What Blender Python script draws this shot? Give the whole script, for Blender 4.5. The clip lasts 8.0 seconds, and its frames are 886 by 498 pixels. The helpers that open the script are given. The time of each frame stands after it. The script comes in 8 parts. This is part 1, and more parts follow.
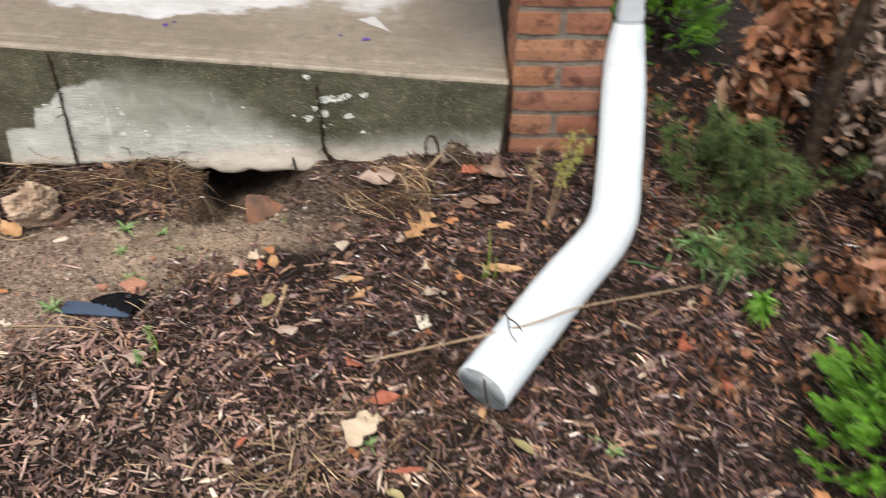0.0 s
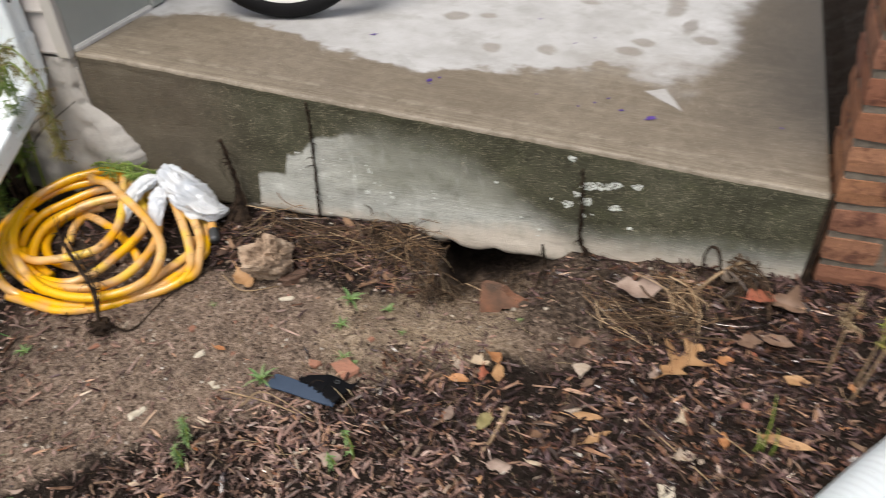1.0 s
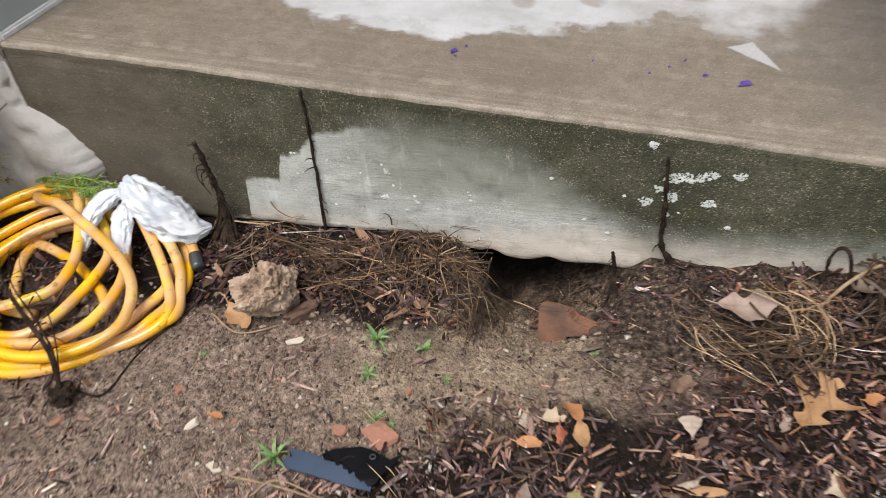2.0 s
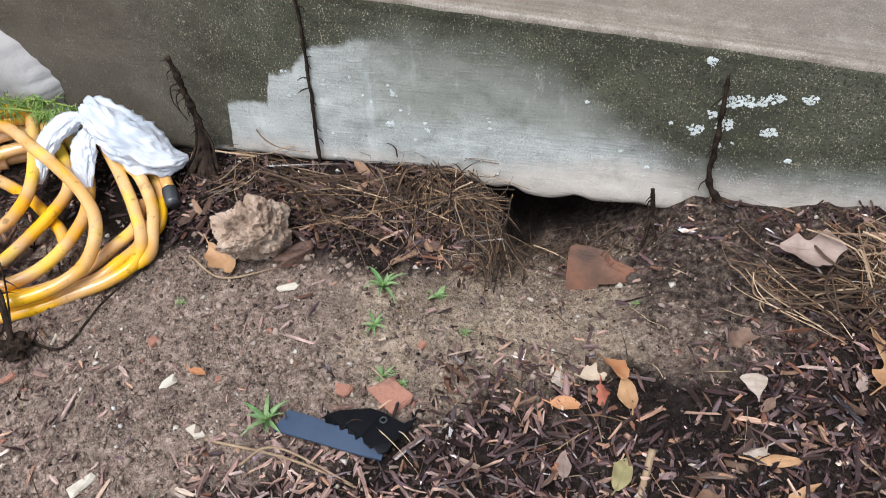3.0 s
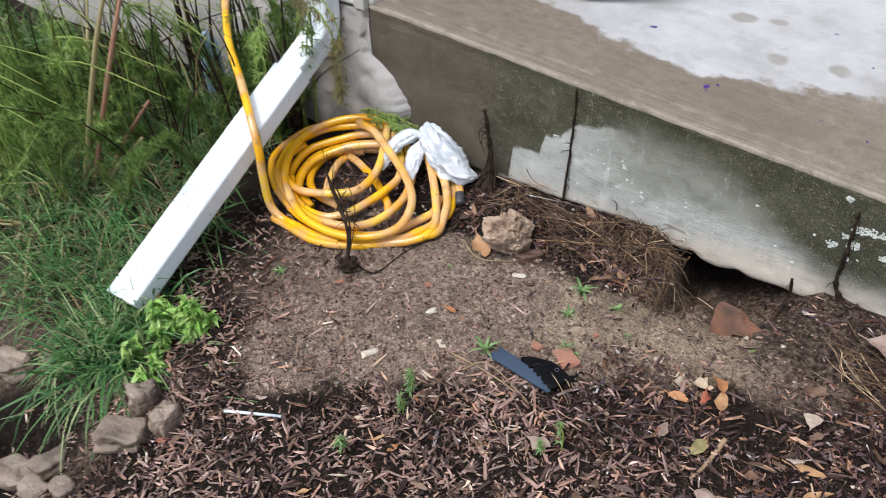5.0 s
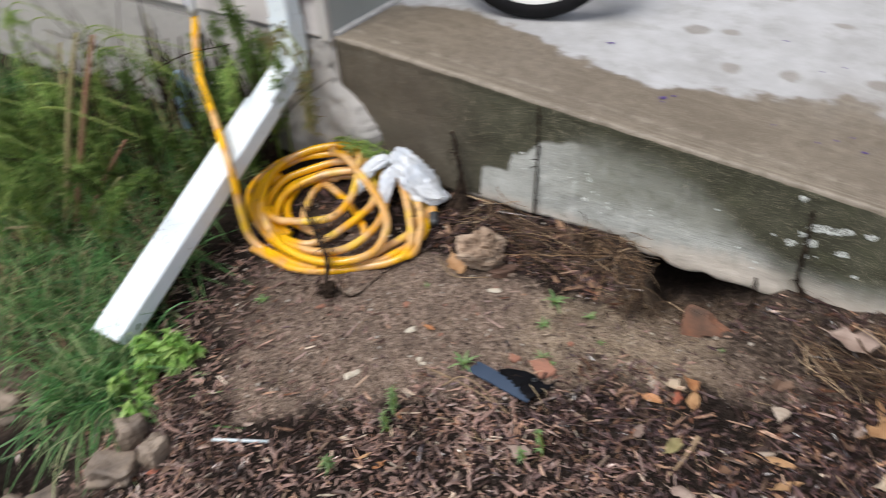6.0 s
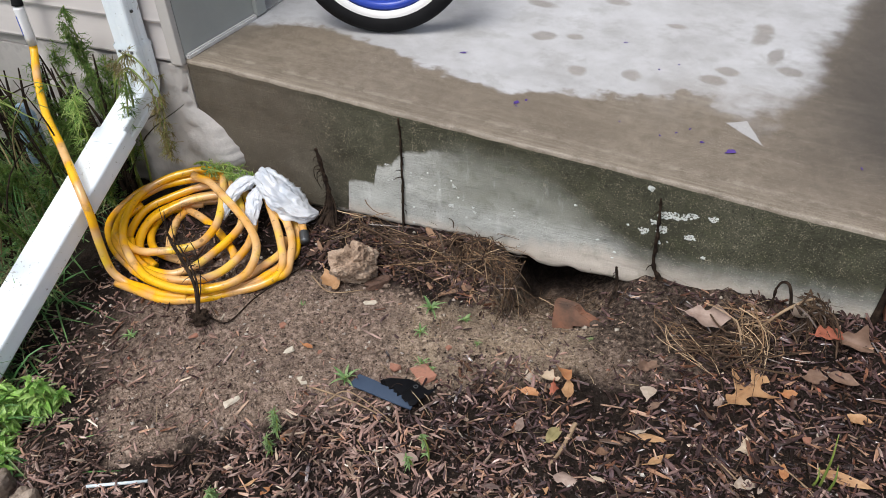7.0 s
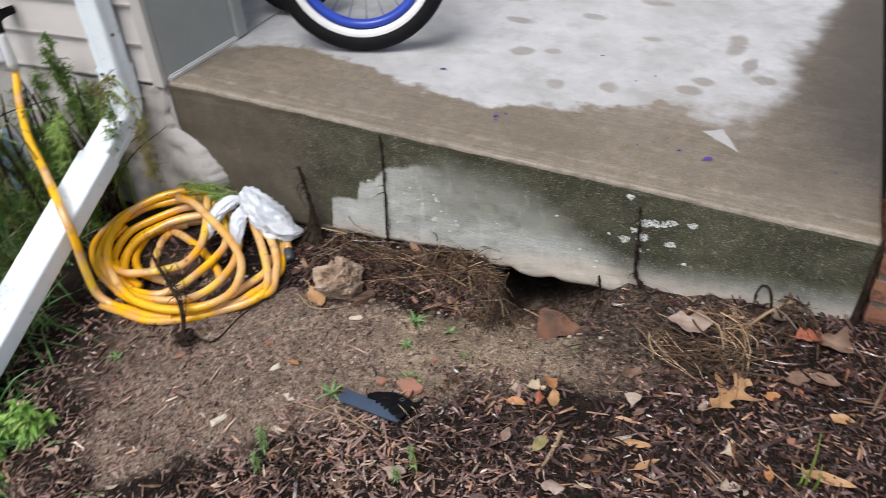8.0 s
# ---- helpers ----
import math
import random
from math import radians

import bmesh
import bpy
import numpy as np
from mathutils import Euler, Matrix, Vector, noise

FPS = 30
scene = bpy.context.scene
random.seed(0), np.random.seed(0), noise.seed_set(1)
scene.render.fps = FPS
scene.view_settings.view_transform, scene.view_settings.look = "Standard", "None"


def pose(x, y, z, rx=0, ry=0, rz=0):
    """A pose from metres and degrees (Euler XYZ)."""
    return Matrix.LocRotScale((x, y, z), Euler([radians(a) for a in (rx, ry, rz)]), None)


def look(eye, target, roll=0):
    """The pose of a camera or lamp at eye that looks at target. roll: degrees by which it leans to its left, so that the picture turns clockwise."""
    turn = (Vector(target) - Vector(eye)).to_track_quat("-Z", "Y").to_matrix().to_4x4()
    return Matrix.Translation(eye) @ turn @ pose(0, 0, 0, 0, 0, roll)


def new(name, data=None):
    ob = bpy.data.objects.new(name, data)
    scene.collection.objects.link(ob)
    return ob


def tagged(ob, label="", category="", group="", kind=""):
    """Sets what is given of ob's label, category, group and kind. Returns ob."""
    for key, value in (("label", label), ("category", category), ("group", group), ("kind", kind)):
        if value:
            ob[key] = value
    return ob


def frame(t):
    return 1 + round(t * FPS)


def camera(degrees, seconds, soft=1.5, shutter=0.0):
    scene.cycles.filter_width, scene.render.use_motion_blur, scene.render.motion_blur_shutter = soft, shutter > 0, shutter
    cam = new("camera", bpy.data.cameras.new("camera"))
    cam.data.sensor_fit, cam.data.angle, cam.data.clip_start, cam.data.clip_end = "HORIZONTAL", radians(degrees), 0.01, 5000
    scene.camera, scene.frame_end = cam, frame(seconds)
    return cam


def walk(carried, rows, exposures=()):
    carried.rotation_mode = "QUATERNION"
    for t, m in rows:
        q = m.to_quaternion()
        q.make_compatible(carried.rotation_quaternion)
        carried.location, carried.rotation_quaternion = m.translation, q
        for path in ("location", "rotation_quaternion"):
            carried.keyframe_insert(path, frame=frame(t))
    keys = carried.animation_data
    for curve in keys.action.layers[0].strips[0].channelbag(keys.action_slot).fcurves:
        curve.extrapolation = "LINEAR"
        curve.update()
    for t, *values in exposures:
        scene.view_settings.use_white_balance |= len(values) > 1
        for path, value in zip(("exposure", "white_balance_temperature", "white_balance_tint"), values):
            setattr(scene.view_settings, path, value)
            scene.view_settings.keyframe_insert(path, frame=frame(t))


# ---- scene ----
cam = camera(58.3, 8.0, soft=0.8, shutter=0.48)
PATH = [
    (0, (1.556, -1.752, 1.128), (1.554, -0.181, -0.109), 0.1),
    (0.5, (1.522, -1.595, 1.096), (1.262, -0.01, -0.096), 0.1),
    (1, (1.503, -1.405, 1.098), (0.89, 0.087, -0.084), -4.1),
    (1.2, (1.484, -1.36, 1.1), (0.816, 0.083, -0.114), -5.6),
    (2.3, (1.207, -1.031, 0.921), (0.685, 0.398, -0.378), -7.2),
    (2.5, (1.181, -1.023, 0.887), (0.675, 0.397, -0.426), -6.7),
    (3, (1.162, -1.01, 0.844), (0.69, 0.374, -0.52), -5.1),
    (3.5, (1.17, -1.026, 0.863), (0.69, 0.322, -0.534), -4.5),
    (4, (1.234, -1.162, 1.003), (0.584, 0.143, -0.366), -4.2),
    (4.5, (1.338, -1.321, 1.112), (0.484, -0.088, -0.211), -3.2),
    (4.7, (1.368, -1.396, 1.145), (0.43, -0.185, -0.141), -1.8),
    (5.8, (1.438, -1.469, 1.211), (0.377, -0.286, -0.002), -4.7),
    (6, (1.449, -1.454, 1.209), (0.462, -0.207, -0.005), -5.4),
    (6.5, (1.48, -1.445, 1.203), (0.692, -0.062, -0.007), -5.5),
    (7, (1.482, -1.454, 1.21), (0.737, -0.041, 0.007), -4.0),
    (7.5, (1.472, -1.473, 1.211), (0.669, -0.074, 0.028), -3.2),
    (8, (1.503, -1.467, 1.203), (0.771, -0.014, 0.04), -4.8),
]
walk(cam, [(t, look(eye, target, roll)) for t, eye, target, roll in PATH], [(0.0, 1.1, 6900, 10), (0.5, 0.82, 6800, 9), (1.0, 0.70, 6950, 10), (2.5, 0.9, 6300, 10), (3.5, 1.0, 5800, 9), (4.5, 0.93, 6000, 10), (6.0, 0.62, 6450, 10), (8.0, 0.66, 6400, 11)])

# ---------------------------------------------------------------- light
world = bpy.data.worlds.new("overcast_sky")
scene.world = world
world.use_nodes = True
wn = world.node_tree
wn.nodes.clear()
sky = wn.nodes.new("ShaderNodeTexSky")
sky.sky_type = 'NISHITA'
sky.sun_disc = False
sky.sun_elevation, sky.sun_rotation = radians(58), radians(200)
sky.dust_density = 3.0
hs = wn.nodes.new("ShaderNodeHueSaturation")
hs.inputs["Saturation"].default_value = 0.45
bg = wn.nodes.new("ShaderNodeBackground")
bg.inputs["Strength"].default_value = 0.11
wo = wn.nodes.new("ShaderNodeOutputWorld")
wn.links.new(sky.outputs[0], hs.inputs["Color"])
wn.links.new(hs.outputs[0], bg.inputs["Color"])
wn.links.new(bg.outputs[0], wo.inputs["Surface"])
sun_data = bpy.data.lights.new("sun", 'SUN')
sun_data.energy, sun_data.angle, sun_data.color = 1.5, radians(28), (1.0, 0.97, 0.93)
sun = new("sun", sun_data)
sun.matrix_world = look((0.9, -2.2, 5.0), (0.9, 0.2, 0))

# ---------------------------------------------------------------- materials
def material(name, rough=0.7, metal=0.0, spec=0.5):
    m = bpy.data.materials.new(name)
    m.use_nodes = True
    b = m.node_tree.nodes["Principled BSDF"]
    b.inputs["Roughness"].default_value = rough
    b.inputs["Metallic"].default_value = metal
    b.inputs["Specular IOR Level"].default_value = spec
    return m, m.node_tree, b


def node(nt, kind, **values):
    n = nt.nodes.new(kind)
    for k, v in values.items():
        n.inputs[k].default_value = v
    return n


def coords(nt):
    return nt.nodes.new("ShaderNodeTexCoord").outputs["Object"]


def noise_tex(nt, scale, detail=4.0, rough=0.55, vec=None, stretch=None):
    n = node(nt, "ShaderNodeTexNoise", Scale=scale, Detail=detail, Roughness=rough)
    v = vec or coords(nt)
    if stretch:
        mp = nt.nodes.new("ShaderNodeMapping")
        mp.inputs["Scale"].default_value = stretch
        nt.links.new(v, mp.inputs["Vector"])
        v = mp.outputs[0]
    nt.links.new(v, n.inputs["Vector"])
    return n.outputs["Fac"]


def ramp(nt, fac, stops, mode='LINEAR'):
    r = nt.nodes.new("ShaderNodeValToRGB")
    r.color_ramp.interpolation = mode
    e = r.color_ramp.elements
    while len(e) < len(stops):
        e.new(0.5)
    for el, (p, c) in zip(e, sorted(stops, key=lambda q: q[0])):
        el.position = p
        el.color = (*c, 1) if isinstance(c, tuple) else (c, c, c, 1)
    nt.links.new(fac, r.inputs["Fac"])
    return r.outputs["Color"]


def maths(nt, op, a, b=None, c=None, clamp=False):
    n = nt.nodes.new("ShaderNodeMath")
    n.operation, n.use_clamp = op, clamp
    for i, v in enumerate((a, b, c)):
        if v is None:
            continue
        if isinstance(v, (int, float)):
            n.inputs[i].default_value = v
        else:
            nt.links.new(v, n.inputs[i])
    return n.outputs[0]


def mix(nt, fac, a, b, mode='MIX'):
    n = nt.nodes.new("ShaderNodeMix")
    n.data_type, n.blend_type = 'RGBA', mode
    for sock, v in ((n.inputs[0], fac), (n.inputs[6], a), (n.inputs[7], b)):
        if isinstance(v, (int, float)):
            sock.default_value = v
        elif isinstance(v, tuple):
            sock.default_value = (*v, 1)
        else:
            nt.links.new(v, sock)
    return n.outputs[2]


def step(nt, v, lo, hi):
    n = nt.nodes.new("ShaderNodeMapRange")
    n.interpolation_type = 'SMOOTHSTEP'
    nt.links.new(v, n.inputs[0])
    n.inputs[1].default_value, n.inputs[2].default_value = lo, hi
    return n.outputs[0]


def bump(nt, b, height, strength=0.4, dist=0.004):
    n = node(nt, "ShaderNodeBump", Strength=strength, Distance=dist)
    nt.links.new(height, n.inputs["Height"])
    nt.links.new(n.outputs[0], b.inputs["Normal"])


def xyz(nt):
    s = nt.nodes.new("ShaderNodeSeparateXYZ")
    nt.links.new(coords(nt), s.inputs[0])
    return s.outputs


def curve_lookup(nt, v, lo, hi, pts, top):
    """A height given by points along v, as a value."""
    f = maths(nt, 'DIVIDE', maths(nt, 'SUBTRACT', v, lo), hi - lo, clamp=True)
    return maths(nt, 'MULTIPLY', ramp(nt, f, [((p - lo) / (hi - lo), q / top) for p, q in pts]), top)


def simple(name, colors, rough=0.7, scale=20, bump_scale=120, bump_strength=0.3, dist=0.002, metal=0.0, spec=0.5, stretch=None):
    m, nt, b = material(name, rough, metal, spec)
    c = ramp(nt, noise_tex(nt, scale, 5, 0.6, stretch=stretch), [(0.3 + 0.4 * i / max(1, len(colors) - 1), q) for i, q in enumerate(colors)])
    nt.links.new(c, b.inputs["Base Color"])
    bump(nt, b, noise_tex(nt, bump_scale, 3, stretch=stretch), bump_strength, dist)
    return m


def islands(name, colors, rough=0.6, spec=0.5, grain=150, translucent=0.0, stretch=None, mode='LINEAR', wet=0.0, own_grain=False):
    """Each separate piece of a mesh takes its own colour."""
    m, nt, b = material(name, rough, 0.0, spec)
    g = nt.nodes.new("ShaderNodeNewGeometry").outputs["Random Per Island"]
    c = ramp(nt, g, [(i / max(1, len(colors) - 1), q) for i, q in enumerate(colors)], mode)
    place = None
    if own_grain:
        at = nt.nodes.new("ShaderNodeAttribute")
        at.attribute_name = "chip"
        place = at.outputs["Vector"]
    n = noise_tex(nt, grain, 3, vec=place, stretch=stretch)
    c = mix(nt, 0.75 if own_grain else 0.55, c, ramp(nt, n, [(0.3, 0.35), (0.7, 1.0)]), 'MULTIPLY')
    nt.links.new(c, b.inputs["Base Color"])
    bump(nt, b, n, 0.3, 0.001)
    if own_grain:
        # sodden and drier patches, wider than a single chip
        c = mix(nt, 1.0, c, ramp(nt, noise_tex(nt, 11, 4, 0.65), [(0.36, 0.40), (0.50, 1.12), (0.64, 1.75)]), 'MULTIPLY')
        nt.links.new(c, b.inputs["Base Color"])
    if wet:
        # some pieces are wetter and shine, the others stay dull
        other = maths(nt, 'FRACT', maths(nt, 'MULTIPLY', g, 17.31))
        shine = step(nt, other, 1.0 - wet, 1.0)
        nt.links.new(maths(nt, 'ADD', 0.05, maths(nt, 'MULTIPLY', shine, 0.95)), b.inputs["Specular IOR Level"])
        nt.links.new(maths(nt, 'SUBTRACT', 0.6, maths(nt, 'MULTIPLY', shine, 0.46)), b.inputs["Roughness"])
    if translucent:
        t = nt.nodes.new("ShaderNodeBsdfTranslucent")
        nt.links.new(c, t.inputs["Color"])
        ms = nt.nodes.new("ShaderNodeMixShader")
        ms.inputs[0].default_value = translucent
        nt.links.new(b.outputs[0], ms.inputs[1])
        nt.links.new(t.outputs[0], ms.inputs[2])
        nt.links.new(ms.outputs[0], nt.nodes["Material Output"].inputs["Surface"])
    return m


def soil_material():
    m, nt, b = material("wet_soil", 0.75, spec=0.08)
    x, y, z = xyz(nt)
    n1, n2, n3 = noise_tex(nt, 9, 6, 0.65), noise_tex(nt, 95, 4, 0.7), noise_tex(nt, 320, 3, 0.65)
    brown = ramp(nt, n2, [(0.34, (0.085, 0.060, 0.047)), (0.5, (0.285, 0.208, 0.163)), (0.66, (0.48, 0.37, 0.30))])
    sand = ramp(nt, n2, [(0.32, (0.17, 0.125, 0.086)), (0.5, (0.37, 0.284, 0.203)), (0.68, (0.54, 0.435, 0.328))])
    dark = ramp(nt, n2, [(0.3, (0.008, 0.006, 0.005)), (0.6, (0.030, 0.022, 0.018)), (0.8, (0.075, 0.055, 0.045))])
    # bare earth lies in a tongue between the slab and the bark mulch
    line = curve_lookup(nt, x, 0.0, 1.7, [(0.0, 0.35), (0.15, 0.30), (0.35, 0.15), (0.6, 0.34), (0.85, 0.50), (1.0, 0.63), (1.2, 0.67), (1.35, 0.70), (1.45, 0.80), (1.55, 0.94), (1.7, 1.1)], 1.2)
    edge = maths(nt, 'SUBTRACT', maths(nt, 'ADD', y, 1.0), line)
    edge = maths(nt, 'ADD', edge, maths(nt, 'MULTIPLY', maths(nt, 'SUBTRACT', n1, 0.5), 0.25))
    bare = step(nt, edge, -0.03, 0.05)
    near_left = step(nt, maths(nt, 'ADD', x, maths(nt, 'MULTIPLY', n1, 0.2)), 0.10, 0.38)
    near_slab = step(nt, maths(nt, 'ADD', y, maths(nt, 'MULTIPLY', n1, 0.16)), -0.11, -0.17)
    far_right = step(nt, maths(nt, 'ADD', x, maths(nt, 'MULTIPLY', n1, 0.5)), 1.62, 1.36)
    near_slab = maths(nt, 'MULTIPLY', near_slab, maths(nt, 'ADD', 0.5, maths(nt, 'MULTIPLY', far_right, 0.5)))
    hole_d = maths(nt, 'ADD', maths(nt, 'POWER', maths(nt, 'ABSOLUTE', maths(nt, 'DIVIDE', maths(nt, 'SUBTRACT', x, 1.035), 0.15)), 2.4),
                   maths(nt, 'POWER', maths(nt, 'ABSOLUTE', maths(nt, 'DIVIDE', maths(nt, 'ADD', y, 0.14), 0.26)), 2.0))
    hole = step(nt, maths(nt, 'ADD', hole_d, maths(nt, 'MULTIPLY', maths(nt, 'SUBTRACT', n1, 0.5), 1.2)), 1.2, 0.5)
    # further in under the slab, the hollow's shade is put into the soil colour
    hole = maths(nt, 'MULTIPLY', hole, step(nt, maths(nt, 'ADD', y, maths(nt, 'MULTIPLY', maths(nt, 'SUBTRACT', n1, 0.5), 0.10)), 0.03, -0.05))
    sandy_d = maths(nt, 'ADD', maths(nt, 'POWER', maths(nt, 'ABSOLUTE', maths(nt, 'DIVIDE', maths(nt, 'SUBTRACT', x, 0.97), 0.24)), 2.0),
                    maths(nt, 'POWER', maths(nt, 'ABSOLUTE', maths(nt, 'DIVIDE', maths(nt, 'ADD', y, 0.28), 0.20)), 2.0))
    sandy = step(nt, maths(nt, 'ADD', sandy_d, maths(nt, 'MULTIPLY', maths(nt, 'SUBTRACT', n1, 0.5), 1.6)), 1.3, 0.3)
    earth = mix(nt, maths(nt, 'MAXIMUM', hole, maths(nt, 'MULTIPLY', sandy, 0.9)), mix(nt, ramp(nt, n1, [(0.45, 0.0), (0.75, 0.22)]), brown, sand), sand)
    spots = step(nt, noise_tex(nt, 42, 6, 0.75), 0.54, 0.70)
    earth = mix(nt, maths(nt, 'MULTIPLY', spots, 0.6), earth, (0.075, 0.056, 0.046))
    blotch = step(nt, noise_tex(nt, 13, 4, 0.6), 0.45, 0.66)
    earth = mix(nt, maths(nt, 'MULTIPLY', blotch, 0.45), earth, (0.125, 0.094, 0.078))
    speck = step(nt, noise_tex(nt, 150, 3, 0.7), 0.60, 0.66)
    earth = mix(nt, maths(nt, 'MULTIPLY', speck, 0.7), earth, (0.055, 0.040, 0.031))
    fleck = step(nt, noise_tex(nt, 260, 2, 0.6), 0.68, 0.73)
    earth = mix(nt, maths(nt, 'MULTIPLY', fleck, 0.7), earth, (0.56, 0.49, 0.42))
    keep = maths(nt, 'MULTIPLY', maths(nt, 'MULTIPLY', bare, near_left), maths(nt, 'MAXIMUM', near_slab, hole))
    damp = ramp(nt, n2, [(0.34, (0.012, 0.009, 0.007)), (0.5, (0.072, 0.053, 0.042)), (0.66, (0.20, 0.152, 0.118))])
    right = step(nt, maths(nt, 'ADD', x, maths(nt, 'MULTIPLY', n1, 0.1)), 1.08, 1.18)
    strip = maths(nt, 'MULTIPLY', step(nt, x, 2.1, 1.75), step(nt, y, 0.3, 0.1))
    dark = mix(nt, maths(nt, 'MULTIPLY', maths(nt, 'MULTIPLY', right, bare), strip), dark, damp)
    bank = maths(nt, 'MULTIPLY', step(nt, x, 0.30, 0.12), step(nt, y, -0.80, -0.98))
    gully_d = maths(nt, 'ADD', maths(nt, 'POWER', maths(nt, 'ABSOLUTE', maths(nt, 'DIVIDE', maths(nt, 'ADD', x, 0.02), 0.16)), 2.0),
                    maths(nt, 'POWER', maths(nt, 'ABSOLUTE', maths(nt, 'DIVIDE', maths(nt, 'ADD', y, 1.20), 0.15)), 2.0))
    wide = maths(nt, 'MULTIPLY', maths(nt, 'SUBTRACT', n1, 0.5), 0.9)
    bank = maths(nt, 'MULTIPLY', bank, maths(nt, 'MULTIPLY', step(nt, maths(nt, 'ADD', x, wide), -0.9, -0.3), step(nt, maths(nt, 'ADD', y, wide), -1.9, -1.4)))
    bank = maths(nt, 'MULTIPLY', bank, step(nt, maths(nt, 'ADD', gully_d, maths(nt, 'MULTIPLY', maths(nt, 'SUBTRACT', n1, 0.5), 1.2)), 0.7, 1.5))
    dark = mix(nt, maths(nt, 'MULTIPLY', bank, 0.8), dark, ramp(nt, n2, [(0.34, (0.05, 0.036, 0.028)), (0.5, (0.16, 0.115, 0.09)), (0.66, (0.30, 0.225, 0.18))]))
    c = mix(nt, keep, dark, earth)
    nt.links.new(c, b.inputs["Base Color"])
    nt.links.new(ramp(nt, n1, [(0.35, 0.5), (0.65, 0.9)]), b.inputs["Roughness"])
    bump(nt, b, maths(nt, 'ADD', n2, maths(nt, 'MULTIPLY', n3, 0.5)), 1.0, 0.012)
    return m


def porch_top_material():
    m, nt, b = material("porch_concrete", 0.7, spec=0.4)
    x, y, z = xyz(nt)
    n1, n2, n3 = noise_tex(nt, 5, 6, 0.65), noise_tex(nt, 30, 5, 0.65), noise_tex(nt, 380, 3, 0.7)
    wob = noise_tex(nt, 16, 4)
    line = curve_lookup(nt, x, 0.0, 1.75, [(0.0, 0.23), (0.1, 0.30), (0.2, 0.325), (0.36, 0.30), (0.5, 0.26), (0.76, 0.195), (0.9, 0.24), (1.08, 0.315),
                                          (1.2, 0.36), (1.29, 0.33), (1.36, 0.40), (1.42, 0.44), (1.48, 0.58), (1.54, 0.95), (1.62, 1.6), (1.75, 2.4)], 2.6)
    edge = maths(nt, 'SUBTRACT', y, line)
    edge = maths(nt, 'ADD', edge, maths(nt, 'MULTIPLY', maths(nt, 'SUBTRACT', wob, 0.5), 0.15))
    far = step(nt, x, 1.0, 1.45)
    edge = maths(nt, 'ADD', edge, maths(nt, 'MULTIPLY', far, maths(nt, 'MULTIPLY', maths(nt, 'SUBTRACT', noise_tex(nt, 6, 4, 0.6), 0.5), 1.1)))
    dry = maths(nt, 'ADD', maths(nt, 'MULTIPLY', step(nt, edge, -0.010, 0.028), maths(nt, 'SUBTRACT', 1.0, far)), maths(nt, 'MULTIPLY', step(nt, edge, -0.16, 0.30), far))
    # damp prints left on the dry part, and one dry patch in the wet
    def spot(cx, cy, rx, ry):
        d = maths(nt, 'ADD', maths(nt, 'POWER', maths(nt, 'ABSOLUTE', maths(nt, 'DIVIDE', maths(nt, 'SUBTRACT', x, cx), rx)), 2.0),
                  maths(nt, 'POWER', maths(nt, 'ABSOLUTE', maths(nt, 'DIVIDE', maths(nt, 'SUBTRACT', y, cy), ry)), 2.0))
        return step(nt, maths(nt, 'ADD', d, maths(nt, 'MULTIPLY', maths(nt, 'SUBTRACT', wob, 0.5), 3.2)), 1.5, 0.3)
    damp = None
    for q in [(0.784, 0.566, 0.035, 0.032), (0.86, 0.60, 0.026, 0.022), (0.929, 0.40, 0.024, 0.03), (1.066, 0.442, 0.025, 0.03), (1.258, 0.509, 0.034, 0.028),
              (1.28, 0.576, 0.03, 0.026), (1.423, 0.651, 0.034, 0.03), (0.70, 0.78, 0.05, 0.025), (0.9, 0.9, 0.04, 0.025), (1.1, 0.8, 0.03, 0.02),
              (1.33, 0.86, 0.03, 0.09), (1.38, 0.72, 0.02, 0.06), (0.62, 0.95, 0.06, 0.03), (1.05, 1.1, 0.05, 0.03)]:
        sp = spot(*q)
        damp = sp if damp is None else maths(nt, 'MAXIMUM', damp, sp)
    dry = maths(nt, 'MULTIPLY', dry, maths(nt, 'SUBTRACT', 1.0, maths(nt, 'MULTIPLY', damp, 0.55)))
    # a dry three-cornered patch within the wet strip
    tri = None
    wx = maths(nt, 'ADD', x, maths(nt, 'MULTIPLY', maths(nt, 'SUBTRACT', n2, 0.5), 0.012))
    for (ax, ay), (bx, by) in (((1.321, 0.302), (1.419, 0.229)), ((1.419, 0.229), (1.367, 0.336)), ((1.367, 0.336), (1.321, 0.302))):
        ln = math.hypot(bx - ax, by - ay)
        side = maths(nt, 'SUBTRACT', maths(nt, 'MULTIPLY', maths(nt, 'SUBTRACT', y, ay), (bx - ax) / ln), maths(nt, 'MULTIPLY', maths(nt, 'SUBTRACT', wx, ax), (by - ay) / ln))
        side = step(nt, side, -0.001, 0.004)
        tri = side if tri is None else maths(nt, 'MULTIPLY', tri, side)
    dry = maths(nt, 'MAXIMUM', dry, maths(nt, 'MULTIPLY', tri, 0.75))
    pale = ramp(nt, n1, [(0.25, (0.35, 0.345, 0.34)), (0.55, (0.49, 0.492, 0.50)), (0.8, (0.57, 0.575, 0.59))])
    mottle = maths(nt, 'MULTIPLY', step(nt, noise_tex(nt, 11, 5, 0.7), 0.50, 0.66), 0.35)
    pale = mix(nt, mottle, pale, (0.30, 0.29, 0.275))
    wet = ramp(nt, n2, [(0.3, (0.166, 0.136, 0.101)), (0.55, (0.230, 0.191, 0.146)), (0.8, (0.30, 0.257, 0.202))])
